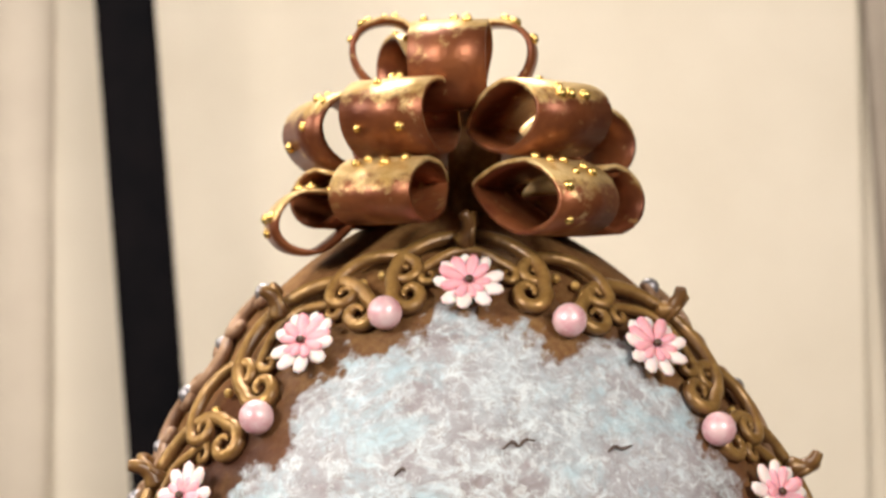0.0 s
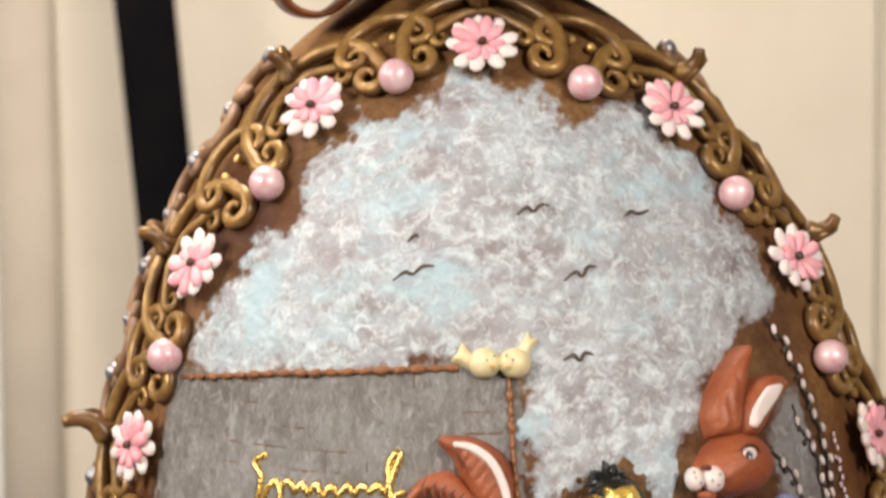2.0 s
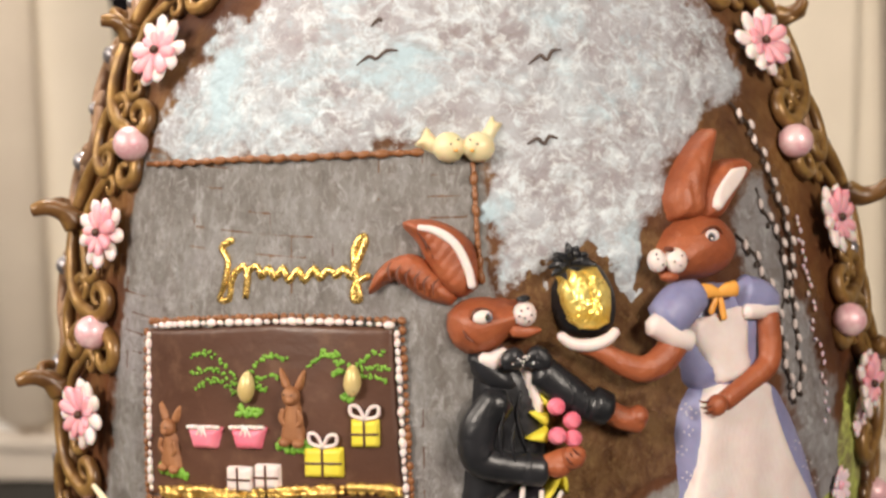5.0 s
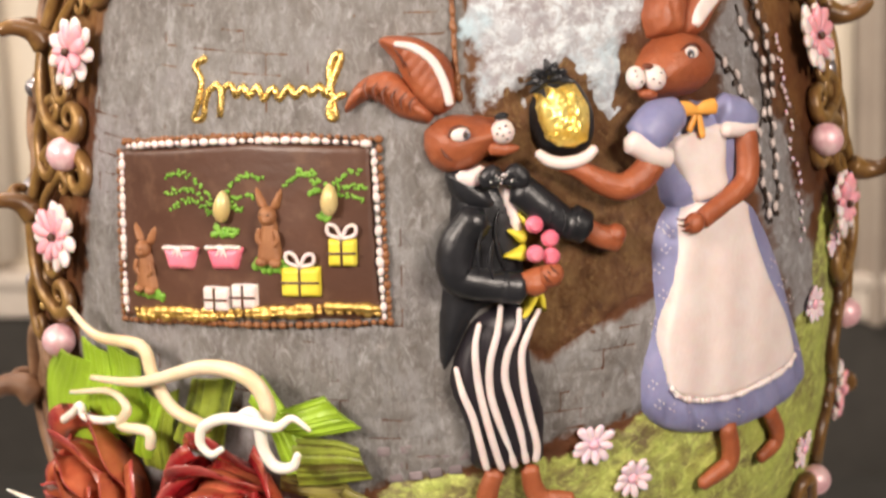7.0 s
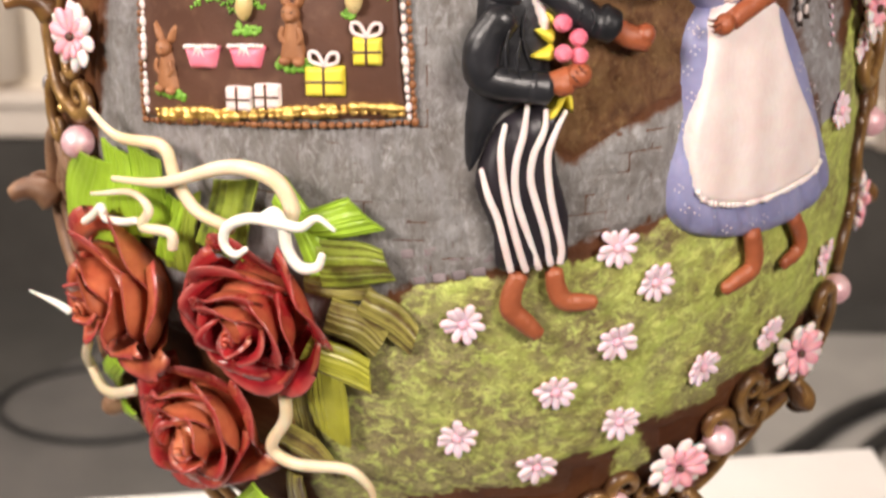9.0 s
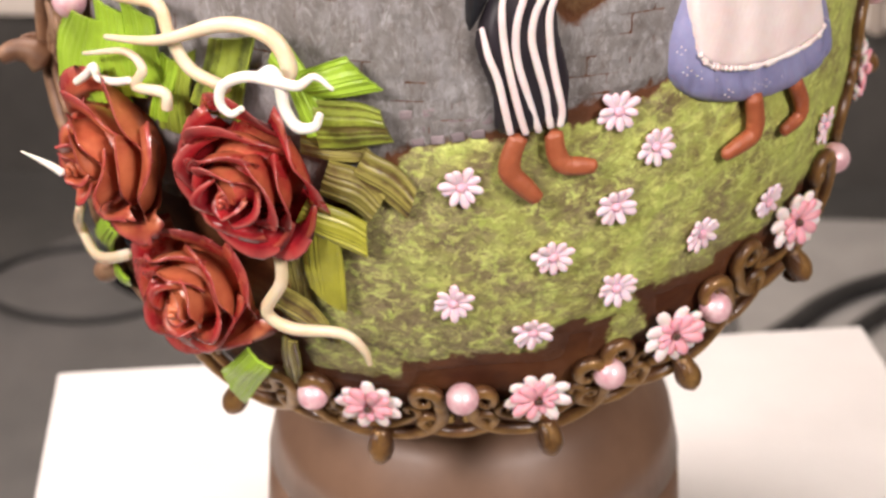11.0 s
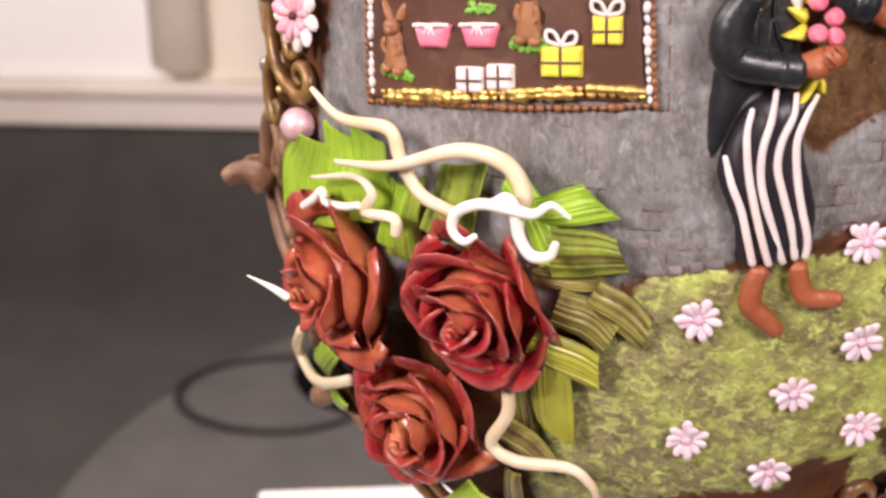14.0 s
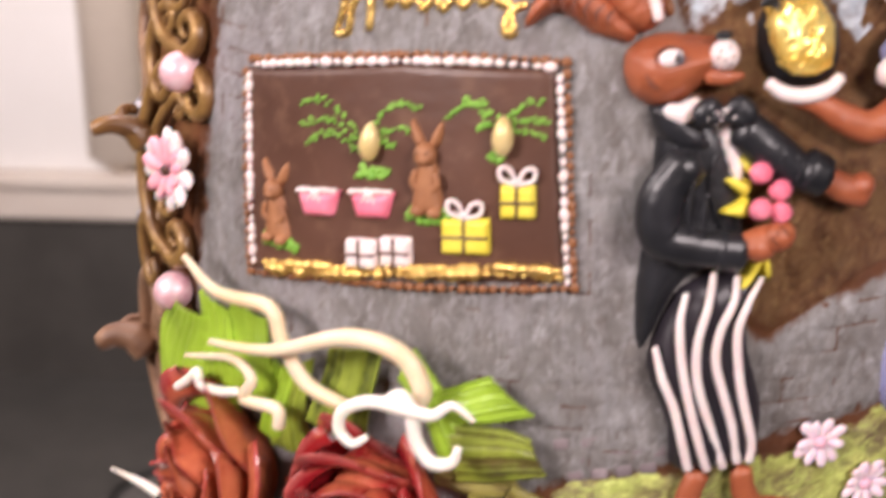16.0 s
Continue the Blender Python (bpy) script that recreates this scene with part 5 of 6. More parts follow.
for line in ([(0.0151, 1.3766), (0.0183, 1.3628), (0.0229, 1.3500), (0.0264, 1.3339), (0.0296, 1.3190)], [(0.0269, 1.3994), (0.0246, 1.3868), (0.0258, 1.3686), (0.0293, 1.3497), (0.0339, 1.3301), (0.0372, 1.3185)], [(0.0376, 1.4090), (0.0356, 1.3950), (0.0317, 1.3789), (0.0319, 1.3621), (0.0368, 1.3428), (0.0437, 1.3194)], [(0.0466, 1.4060), (0.0455, 1.3958), (0.0406, 1.3843), (0.0389, 1.3708), (0.0424, 1.3551), (0.0466, 1.3387), (0.0494, 1.3212)], [(0.0562, 1.4046), (0.0508, 1.3939), (0.0472, 1.3823), (0.0483, 1.3639), (0.0511, 1.3479), (0.0545, 1.3314), (0.0542, 1.3216)]):
    rod(bm, line, 0.0130, [0.0014, 0.0020, 0.0021, 0.0021, 0.0020], M_WHITE, 6, 0.75, 7, [-0.002, 0, 0, 0, -0.002])
# shirt, lapel, collar
pad(bm, [(0.0359, 1.4710), (0.0426, 1.4683), (0.0488, 1.4483), (0.0461, 1.4415), (0.0412, 1.4545)], 0.003, 0.005, M_WHITE, 0.0095)
pad(bm, [(0.0116, 1.4748), (0.0198, 1.4778), (0.0310, 1.4690), (0.0358, 1.4582), (0.0250, 1.4578), (0.0156, 1.4637)], 0.006, 0.008, M_INK, 0.007)
rod(bm, [(0.0176, 1.4742), (0.0238, 1.4728), (0.0300, 1.4762)], 0.011, [0.0030, 0.0050, 0.0036], M_WHITE)
# arms
rod(bm, [(0.0262, 1.4544), (0.0161, 1.4394), (0.0164, 1.4252), (0.0272, 1.4204), (0.0461, 1.4177)], 0.014, [0.009, 0.0098, 0.0095, 0.0085, 0.0078], M_INK, 6, 0.8, 12)
rod(bm, [(0.0384, 1.4188), (0.0470, 1.4172)], 0.0148, [0.0088, 0.0086], M_INK, 4, 0.85, 12)
rod(bm, [(0.0707, 1.4485), (0.0778, 1.4446)], 0.0136, [0.0094, 0.0090], M_INK, 4, 0.85, 12)
lump(bm, *[(0.0527, 1.4191)][0], 0.016, 0.0075, 0.0062, 0.006, -15, M_FUR)
rod(bm, [(0.0471, 1.4195), (0.0551, 1.4217), (0.0632, 1.4237)], 0.016, [0.006, 0.0066, 0.0062], M_FUR, 5, 0.8, 10)
lump(bm, *[(0.0600, 1.4237)][0], 0.018, 0.0072, 0.0066, 0.006, 30, M_FUR)
rod(bm, [(0.0465, 1.4668), (0.0586, 1.4555), (0.0681, 1.4481), (0.0764, 1.4452)], 0.013, [0.0085, 0.0092, 0.0082, 0.0085], M_INK, 6, 0.8, 12)
rod(bm, [(0.0778, 1.4449), (0.0850, 1.4395), (0.0948, 1.4360)], 0.012, [0.0056, 0.0062, 0.0066], M_FUR, 5, 0.8, 10)
lump(bm, *[(0.0930, 1.4391)][0], 0.013, 0.006, 0.0058, 0.005, 20, M_FUR)
for line in ([(0.0281, 1.4492), (0.0258, 1.4378), (0.0268, 1.4270)], [(0.0330, 1.4433), (0.0313, 1.4332), (0.0329, 1.4237)], [(0.0585, 1.4605), (0.0602, 1.4548), (0.0591, 1.4492)], [(0.0655, 1.4554), (0.0669, 1.4495), (0.0652, 1.4449)]):
    rod(bm, line, 0.0195, [0.0004, 0.0013, 0.0004], M_INK, 4, 0.8, 6)
rod(bm, [(0.0371, 1.4569), (0.0349, 1.4464), (0.0370, 1.4349), (0.0412, 1.4231)], 0.0108, [0.0006, 0.0012, 0.0012, 0.0006], M_INK, 4, 0.8, 6)
# head
pad(bm, [(0.0016, 1.4964), (0.0012, 1.4882), (0.0053, 1.4798), (0.0139, 1.4748), (0.0237, 1.4766), (0.0306, 1.4816), (0.0370, 1.4859), (0.0440, 1.4896), (0.0440, 1.4974), (0.0385, 1.5008), (0.0282, 1.5024), (0.0177, 1.5039), (0.0083, 1.5021)], 0.0180, 0.018, M_FUR, 0.0006, 0.0012)
lump(bm, 0.0385, 1.4948, 0.0130, 0.0062, 0.0066, 0.0062, 0, M_WHITE)
rod(bm, [(0.0329, 1.4869), (0.0396, 1.4862), (0.0461, 1.4866)], 0.0115, [0.0034, 0.0036, 0.0014], M_FUR)
lump(bm, 0.0376, 1.5023, 0.0150, 0.0038, 0.0019, 0.0028, 6, M_INK)
for x, z in [(0.0361, 1.4968), (0.0390, 1.4977), (0.0408, 1.4944), (0.0377, 1.4930), (0.0351, 1.4942), (0.0397, 1.4913)]:
    lump(bm, x, z, 0.0191, 0.0006, 0.0006, 0.0005, 0, M_EYE, 6, 4)
lump(bm, 0.0182, 1.4945, 0.0172, 0.0051, 0.0036, 0.0022, 10, M_WHITE)
lump(bm, 0.0210, 1.4944, 0.0187, 0.0021, 0.0024, 0.0012, 0, M_IRIS)
lump(bm, 0.0205, 1.4944, 0.0195, 0.0014, 0.0015, 0.0009, 0, M_EYE)
lump(bm, 0.0217, 1.4957, 0.0203, 0.0006, 0.0006, 0.0004, 0, M_WHITE, 6, 4)
for line in ([(0.0127, 1.4936), (0.0143, 1.4973), (0.0182, 1.4985), (0.0227, 1.4972)], [(0.0135, 1.4915), (0.0179, 1.4908), (0.0221, 1.4919)], [(0.0091, 1.4883), (0.0112, 1.4848), (0.0143, 1.4823)]):
    rod(bm, line, 0.0172, [0.0004, 0.0010, 0.0004], M_CREASE, 4, 0.8, 6)
# ears with combed grooves
combed = lambda X, Z: -0.0006 * np.abs(np.sin(X * 520 - 420 * Z)) ** 6
pad(bm, [(0.0032, 1.5003), (-0.0106, 1.5038), (-0.0232, 1.5124), (-0.0303, 1.5107), (-0.0385, 1.5059), (-0.0345, 1.5164), (-0.0260, 1.5234), (-0.0147, 1.5250), (-0.0050, 1.5177), (0.0060, 1.5057)], 0.0085, 0.0085, M_FUR, 0.004, 0.0011, combed)
pad(bm, [(0.0162, 1.5089), (0.0165, 1.5184), (0.0138, 1.5294), (0.0048, 1.5378), (-0.0076, 1.5421), (-0.0211, 1.5407), (-0.0131, 1.5314), (-0.0068, 1.5190), (0.0006, 1.5080), (0.0088, 1.5045)], 0.0095, 0.0085, M_FUR, 0.006, 0.0011, combed)
rod(bm, [(-0.0121, 1.5379), (-0.0033, 1.5359), (0.0056, 1.5293), (0.0112, 1.5184), (0.0135, 1.5090)], 0.0152, [0.0014, 0.0024, 0.0024, 0.0022], M_WHITE, 6, 0.5)
for line in ([(-0.0253, 1.5218), (-0.0272, 1.5177), (-0.0253, 1.5115)], [(-0.0206, 1.5202), (-0.0228, 1.5162), (-0.0212, 1.5102)], [(-0.0159, 1.5185), (-0.0184, 1.5147), (-0.0171, 1.5089)], [(-0.0113, 1.5169), (-0.0140, 1.5131), (-0.0130, 1.5076)], [(-0.0067, 1.5152), (-0.0097, 1.5116), (-0.0089, 1.5062)], [(-0.0021, 1.5135), (-0.0053, 1.5100), (-0.0048, 1.5048)], [(-0.0129, 1.5358), (-0.0093, 1.5312), (-0.0083, 1.5265)], [(-0.0095, 1.5317), (-0.0061, 1.5274), (-0.0052, 1.5230)], [(-0.0061, 1.5276), (-0.0028, 1.5236), (-0.0022, 1.5194)], [(-0.0027, 1.5235), (0.0004, 1.5198), (0.0009, 1.5158)], [(0.0007, 1.5193), (0.0036, 1.5160), (0.0039, 1.5122)]):
    rod(bm, line, 0.0135, [0.0003, 0.0009, 0.0003], M_CREASE, 3, 0.8, 5)
for line in ([(0.0587, 1.4293), (0.0608, 1.4264), (0.0629, 1.4245)], [(0.0572, 1.4272), (0.0593, 1.4243), (0.0614, 1.4224)], [(0.0556, 1.4252), (0.0577, 1.4222), (0.0596, 1.4206)]):
    rod(bm, line, 0.0232, [0.0003, 0.0009, 0.0003], M_CREASE, 3, 0.8, 5)
# neck tie with dots, feet
for line in ([(0.0379, 1.4717), (0.0332, 1.4755), (0.0304, 1.4720), (0.0379, 1.4717)], [(0.0379, 1.4717), (0.0434, 1.4757), (0.0469, 1.4710), (0.0379, 1.4717)]):
    rod(bm, line, 0.018, [0.002, 0.0045, 0.0045, 0.002], M_INK, 5, 0.7)
for k in range(12):
    q = [(0.0384, 1.4721)][0]
    lump(bm, q[0] + rng.uniform(-0.007, 0.008), q[1] + rng.uniform(-0.003, 0.003), 0.0208, 0.0006, 0.0006, 0.0005, 0, M_WHITE, 6, 4)
rod(bm, [(0.0340, 1.3152), (0.0302, 1.3042), (0.0301, 1.2946), (0.0374, 1.2858), (0.0439, 1.2782)], 0.008, [0.0052, 0.0058, 0.0062, 0.0058, 0.0045], M_FUR, 5, 0.75, 10)
rod(bm, [(0.0518, 1.3162), (0.0534, 1.3048), (0.0578, 1.2973), (0.0666, 1.2954), (0.0731, 1.2945)], 0.008, [0.0050, 0.0056, 0.0058, 0.0054, 0.0042], M_FUR, 5, 0.75, 10)
tagged(part("rabbit_figurine", bm, [FUR, IVORY, INK, STRIPE_DARK, TWIG, IRIS, CREASE]), "brown fondant rabbit in black tailcoat and striped trousers", "rabbit figurine")

# bouquet in his hand
bm = bmesh.new()
for line in ([(0.0503, 1.4454), (0.0455, 1.4460), (0.0407, 1.4461), (0.0444, 1.4424), (0.0492, 1.4388)], [(0.0498, 1.4375), (0.0444, 1.4358), (0.0385, 1.4334), (0.0438, 1.4315), (0.0497, 1.4307)], [(0.0498, 1.4477), (0.0471, 1.4517), (0.0458, 1.4551), (0.0498, 1.4521), (0.0525, 1.4479)], [(0.0524, 1.4146), (0.0504, 1.4083), (0.0480, 1.4009), (0.0518, 1.4035), (0.0562, 1.4125)], [(0.0551, 1.4137), (0.0567, 1.4083), (0.0591, 1.4028), (0.0594, 1.4081), (0.0578, 1.4141)]):
    pad(bm, line, 0.0030, 0.004, 0, 0.0125, 0.0011, None, 2)
bouquet = tagged(part("bouquet", bm, YELLOW), "bunch of pink sugar roses with yellow leaves", "bouquet")
for q in [(0.0522, 1.4495), (0.0595, 1.4422), (0.0526, 1.4351), (0.0600, 1.4332)]:
    bm = bmesh.new()
    lump(bm, q[0], q[1], 0.019, 0.0048, 0.0046, 0.0042)
    fm = egg_frame(q[0], q[1], 0.0228)
    tube(bm, [fm @ Vector((0.0032 * (1 - k / 20) * math.cos(k * 0.7), 0.0032 * (1 - k / 20) * math.sin(k * 0.7), 0.0008 * k / 20)) for k in range(19)], 0.0008, 6)
    part("rose_bud", bm, HOTPINK, bouquet)

# ---- the rabbit lady ----
bm = bmesh.new()
L_FUR, L_WHITE, L_LILAC, L_APRON, L_ORANGE, L_INK, L_IRIS, L_CREASE = 0, 1, 2, 3, 4, 5, 6, 7
pleats = lambda X, Z: 0.0005 * np.sin(X * 420 + 60 * (Z - 1.4)) * np.clip((1.40 - Z) / 0.06, 0, 1) - 0.0022 * np.abs(np.cos(X * 250 + 60 * (Z - 1.32))) ** 10 * np.clip((1.345 - Z) / 0.015, 0, 1)
pad(bm, [(0.1251, 1.4463), (0.1403, 1.4461), (0.1675, 1.4405), (0.1781, 1.4245), (0.1858, 1.4063), (0.1920, 1.3878), (0.1975, 1.3688), (0.2038, 1.3483), (0.2093, 1.3269), (0.2073, 1.3166), (0.1948, 1.3100), (0.1785, 1.3080), (0.1611, 1.3098), (0.1413, 1.3148), (0.1253, 1.3221), (0.1148, 1.3339), (0.1117, 1.3478), (0.1134, 1.3643), (0.1176, 1.3791), (0.1202, 1.3972), (0.1183, 1.4158), (0.1180, 1.4277), (0.1208, 1.4389)], 0.011, 0.014, L_LILAC, 0.0006, 0.0013, pleats)
pad(bm, [(0.1359, 1.4475), (0.1611, 1.4427), (0.1646, 1.4323), (0.1697, 1.4158), (0.1775, 1.3947), (0.1875, 1.3715), (0.1920, 1.3562), (0.1939, 1.3421), (0.1831, 1.3380), (0.1680, 1.3359), (0.1518, 1.3361), (0.1361, 1.3406), (0.1238, 1.3473), (0.1205, 1.3586), (0.1189, 1.3746), (0.1211, 1.3894), (0.1245, 1.4068), (0.1261, 1.4270), (0.1272, 1.4412)], 0.0030, 0.004, L_APRON, 0.0105, 0.0013, lambda X, Z: 0.0004 * np.sin(X * 300) + 0.00022 * np.sin(X * 2100 + 8 * np.sin(Z * 90)))
for r_, off in ((0.0019, 0.0128), (0.0015, 0.0122)):
    beads(bm, [(0.1938, 1.3450), (0.1884, 1.3385), (0.1746, 1.3364), (0.1582, 1.3354), (0.1423, 1.3380), (0.1284, 1.3438), (0.1225, 1.3516)], off, r_, 0.0026, L_APRON, 0.8, 0.35, 1.1)
pad(bm, [(0.1245, 1.4988), (0.1427, 1.4969), (0.1569, 1.4903), (0.1683, 1.4766), (0.1618, 1.4638), (0.1597, 1.4394), (0.1268, 1.4456), (0.1202, 1.4613), (0.1186, 1.4786)], 0.012, 0.014, L_LILAC, 0.0008)
pad(bm, [(0.1215, 1.4774), (0.1243, 1.4825), (0.1345, 1.4848), (0.1488, 1.4853), (0.1505, 1.4760), (0.1505, 1.4620), (0.1517, 1.4532), (0.1442, 1.4478), (0.1346, 1.4479), (0.1306, 1.4563), (0.1246, 1.4672)], 0.0035, 0.005, L_APRON, 0.0110, 0.0013)
# sleeves, cuffs, arms
rod(bm, [(0.1232, 1.4951), (0.1132, 1.4913), (0.1062, 1.4841)], 0.014, [0.0085, 0.0125, 0.0120], L_LILAC, 5, 0.8, 12)
rod(bm, [(0.0978, 1.4843), (0.1033, 1.4814), (0.1103, 1.4762), (0.1173, 1.4731)], 0.017, [0.006, 0.0066, 0.0066, 0.0056], L_WHITE, 5, 0.85, 10)
rod(bm, [(0.1468, 1.4924), (0.1561, 1.4866), (0.1618, 1.4815)], 0.012, [0.009, 0.0105, 0.0095], L_LILAC, 5, 0.8, 12)
rod(bm, [(0.1463, 1.4818), (0.1545, 1.4805), (0.1623, 1.4802)], 0.016, [0.0042, 0.0048, 0.0042], L_WHITE, 5, 0.85, 10)
rod(bm, [(0.1119, 1.4743), (0.1049, 1.4658), (0.0951, 1.4624), (0.0841, 1.4673), (0.0745, 1.4739), (0.0651, 1.4771)], 0.014, [0.008, 0.0082, 0.0072, 0.0062, 0.005, 0.0035], L_FUR, 6, 0.8, 12)
rod(bm, [(0.1587, 1.4775), (0.1601, 1.4644), (0.1589, 1.4527), (0.1485, 1.4459), (0.1355, 1.4389)], 0.015, [0.0070, 0.0072, 0.0070, 0.0058, 0.0056], L_FUR, 6, 0.8, 12)
lump(bm, *[(0.1310, 1.4383)][0], 0.0165, 0.0064, 0.0058, 0.0048, 30, L_FUR)
# head, muzzle, eye, ears
pad(bm, [(0.1159, 1.5341), (0.1131, 1.5450), (0.1158, 1.5547), (0.1227, 1.5661), (0.1298, 1.5734), (0.1351, 1.5756), (0.1371, 1.5717), (0.1348, 1.5616), (0.1315, 1.5482), (0.1289, 1.5332)], 0.0080, 0.008, L_FUR, 0.006, 0.0012, lambda X, Z: -0.0007 * np.abs(np.sin(X * 420 + 90 * Z)) ** 8)
pad(bm, [(0.1292, 1.5320), (0.1281, 1.5432), (0.1321, 1.5522), (0.1399, 1.5579), (0.1493, 1.5584), (0.1556, 1.5535), (0.1532, 1.5482), (0.1464, 1.5409), (0.1404, 1.5322), (0.1358, 1.5303)], 0.0085, 0.008, L_FUR, 0.0065, 0.0012)
pad(bm, [(0.1313, 1.5362), (0.1320, 1.5432), (0.1378, 1.5512), (0.1427, 1.5537), (0.1488, 1.5523), (0.1465, 1.5469), (0.1397, 1.5399), (0.1343, 1.5340)], 0.0016, 0.002, L_WHITE, 0.0142, 0.0010)
pad(bm, [(0.1201, 1.5331), (0.1285, 1.5346), (0.1392, 1.5309), (0.1461, 1.5227), (0.1480, 1.5140), (0.1445, 1.5059), (0.1376, 1.5022), (0.1279, 1.5022), (0.1171, 1.5034), (0.1094, 1.5078), (0.1077, 1.5158), (0.1094, 1.5222), (0.1138, 1.5287)], 0.0185, 0.018, L_FUR, 0.0008, 0.0012)
lump(bm, 0.1028, 1.5145, 0.0125, 0.0052, 0.0063, 0.0050, 0, L_WHITE)
lump(bm, 0.1115, 1.5132, 0.0140, 0.0066, 0.0069, 0.0052, 0, L_WHITE)
lump(bm, 0.1067, 1.5192, 0.0166, 0.0034, 0.0016, 0.0014, -10, L_CREASE)
lump(bm, 0.1095, 1.5057, 0.0115, 0.0056, 0.0030, 0.0040, -10, L_FUR)
for x, z in [(0.1085, 1.5128), (0.1115, 1.5104), (0.1121, 1.5152), (0.1149, 1.5124)]:
    lump(bm, x, z, 0.0190, 0.0006, 0.0006, 0.0006, 0, L_INK, 6, 4)
for x, z in [(0.1012, 1.5152), (0.1037, 1.5122), (0.1004, 1.5177)]:
    lump(bm, x, z, 0.0173, 0.0006, 0.0006, 0.0006, 0, L_INK, 6, 4)
lump(bm, 0.1281, 1.5222, 0.0172, 0.0047, 0.0038, 0.0024, 0, L_WHITE)
lump(bm, 0.1269, 1.5220, 0.0188, 0.0024, 0.0025, 0.0012, 0, L_IRIS)
lump(bm, 0.1261, 1.5220, 0.0196, 0.0015, 0.0016, 0.0009, 0, L_INK)
lump(bm, 0.1262, 1.5211, 0.0204, 0.0008, 0.0009, 0.0004, 0, L_WHITE, 6, 4)
for line in ([(0.1227, 1.5244), (0.1261, 1.5265), (0.1307, 1.5258), (0.1333, 1.5221)], [(0.1238, 1.5202), (0.1279, 1.5179), (0.1325, 1.5185)]):
    rod(bm, line, 0.0178, [0.0004, 0.0011, 0.0004], L_CREASE, 4, 0.8, 6)
rod(bm, [(0.1228, 1.4962), (0.1268, 1.4958), (0.1308, 1.4945), (0.1348, 1.4949), (0.1398, 1.4947)], 0.0180, [0.0044, 0.0038, 0.0022, 0.0038, 0.0044], L_ORANGE, 4, 0.45, 10)
rod(bm, [(0.1318, 1.4944), (0.1297, 1.4893), (0.1277, 1.4850)], 0.0165, [0.0018, 0.0022, 0.0022], L_ORANGE, 4, 0.5)
rod(bm, [(0.1323, 1.4943), (0.1335, 1.4872), (0.1347, 1.4808)], 0.0165, [0.0018, 0.0022, 0.0022], L_ORANGE, 4, 0.5)
for line in ([(0.1194, 1.4435), (0.1222, 1.4421), (0.1250, 1.4424)], [(0.1200, 1.4402), (0.1231, 1.4391), (0.1259, 1.4397)], [(0.1218, 1.4370), (0.1243, 1.4362), (0.1266, 1.4369)]):
    rod(bm, line, 0.0208, [0.0003, 0.0009, 0.0003], L_CREASE, 3, 0.8, 5)
# legs, dots on the dress
rod(bm, [(0.1577, 1.3153), (0.1604, 1.2997), (0.1593, 1.2912), (0.1513, 1.2872), (0.1440, 1.2839)], 0.008, [0.0056, 0.006, 0.006, 0.0055, 0.0042], L_FUR, 5, 0.75, 10)
rod(bm, [(0.1833, 1.3136), (0.1894, 1.2978), (0.1891, 1.2887), (0.1797, 1.2836)], 0.007, [0.0052, 0.0056, 0.0056, 0.004], L_FUR, 5, 0.75, 10)
for q in [(0.1212, 1.4352), (0.1198, 1.4266), (0.1163, 1.4170), (0.1188, 1.4029), (0.1140, 1.3542), (0.1178, 1.3419), (0.1317, 1.3330), (0.1412, 1.3233), (0.1556, 1.3232), (0.1689, 1.3228), (0.1784, 1.4029), (0.1856, 1.3890), (0.1907, 1.3770), (0.1964, 1.3438), (0.1182, 1.4387), (0.1254, 1.3382), (0.1148, 1.3886), (0.1622, 1.3223)]:
    for k in range(4):
        lump(bm, q[0] + 0.0022 * math.cos(1.6 * k), q[1] + 0.0022 * math.sin(1.6 * k), 0.0108, 0.0005, 0.0005, 0.0006, 0, L_WHITE, 6, 4)
tagged(part("rabbit_figurine", bm, [FUR, IVORY, LILAC, IVORY, ORANGE, TWIG, IRIS, CREASE]), "brown fondant rabbit in lilac dress and white apron", "rabbit figurine")

# the gold egg on its plate
bm = bmesh.new()
rod(bm, [(0.0543, 1.4837), (0.0602, 1.4792), (0.0684, 1.4776), (0.0765, 1.4792), (0.0813, 1.4833)], 0.017, [0.0024, 0.0032, 0.0034, 0.0032, 0.0026], 0, 5, 0.9, 10)
tagged(part("plate", bm, IVORY), "small white sugar plate under the foil egg", "plate")
bm = bmesh.new()
pad(bm, [(0.0588, 1.5160), (0.0546, 1.5067), (0.0546, 1.4958), (0.0585, 1.4852), (0.0655, 1.4804), (0.0756, 1.4797), (0.0824, 1.4828), (0.0855, 1.4909), (0.0850, 1.5004), (0.0818, 1.5089), (0.0756, 1.5175), (0.0663, 1.5189)], 0.0165, 0.014, 0, 0.001, 0.0012)
wrapped = tagged(part("wrapped_egg", bm, INK), "black egg with gold foil front and leafy crown", "easter egg")
bm = bmesh.new()
crumple = lambda X, Z: 0.0040 * (fbm(X * 330 + 60 * Z, Z * 75, 141, 3) - 0.5) + 0.0016 * (fbm(X * 420, Z * 420, 151, 2) - 0.5)
pad(bm, [(0.0601, 1.5153), (0.0638, 1.5136), (0.0669, 1.5149), (0.0725, 1.5160), (0.0766, 1.5090), (0.0798, 1.5033), (0.0801, 1.4942), (0.0791, 1.4867), (0.0729, 1.4842), (0.0649, 1.4850), (0.0596, 1.4895), (0.0567, 1.4983), (0.0559, 1.5050), (0.0572, 1.5112), (0.0593, 1.5090)], 0.0066, 0.012, 0, 0.0128, 0.0009, crumple, 1)
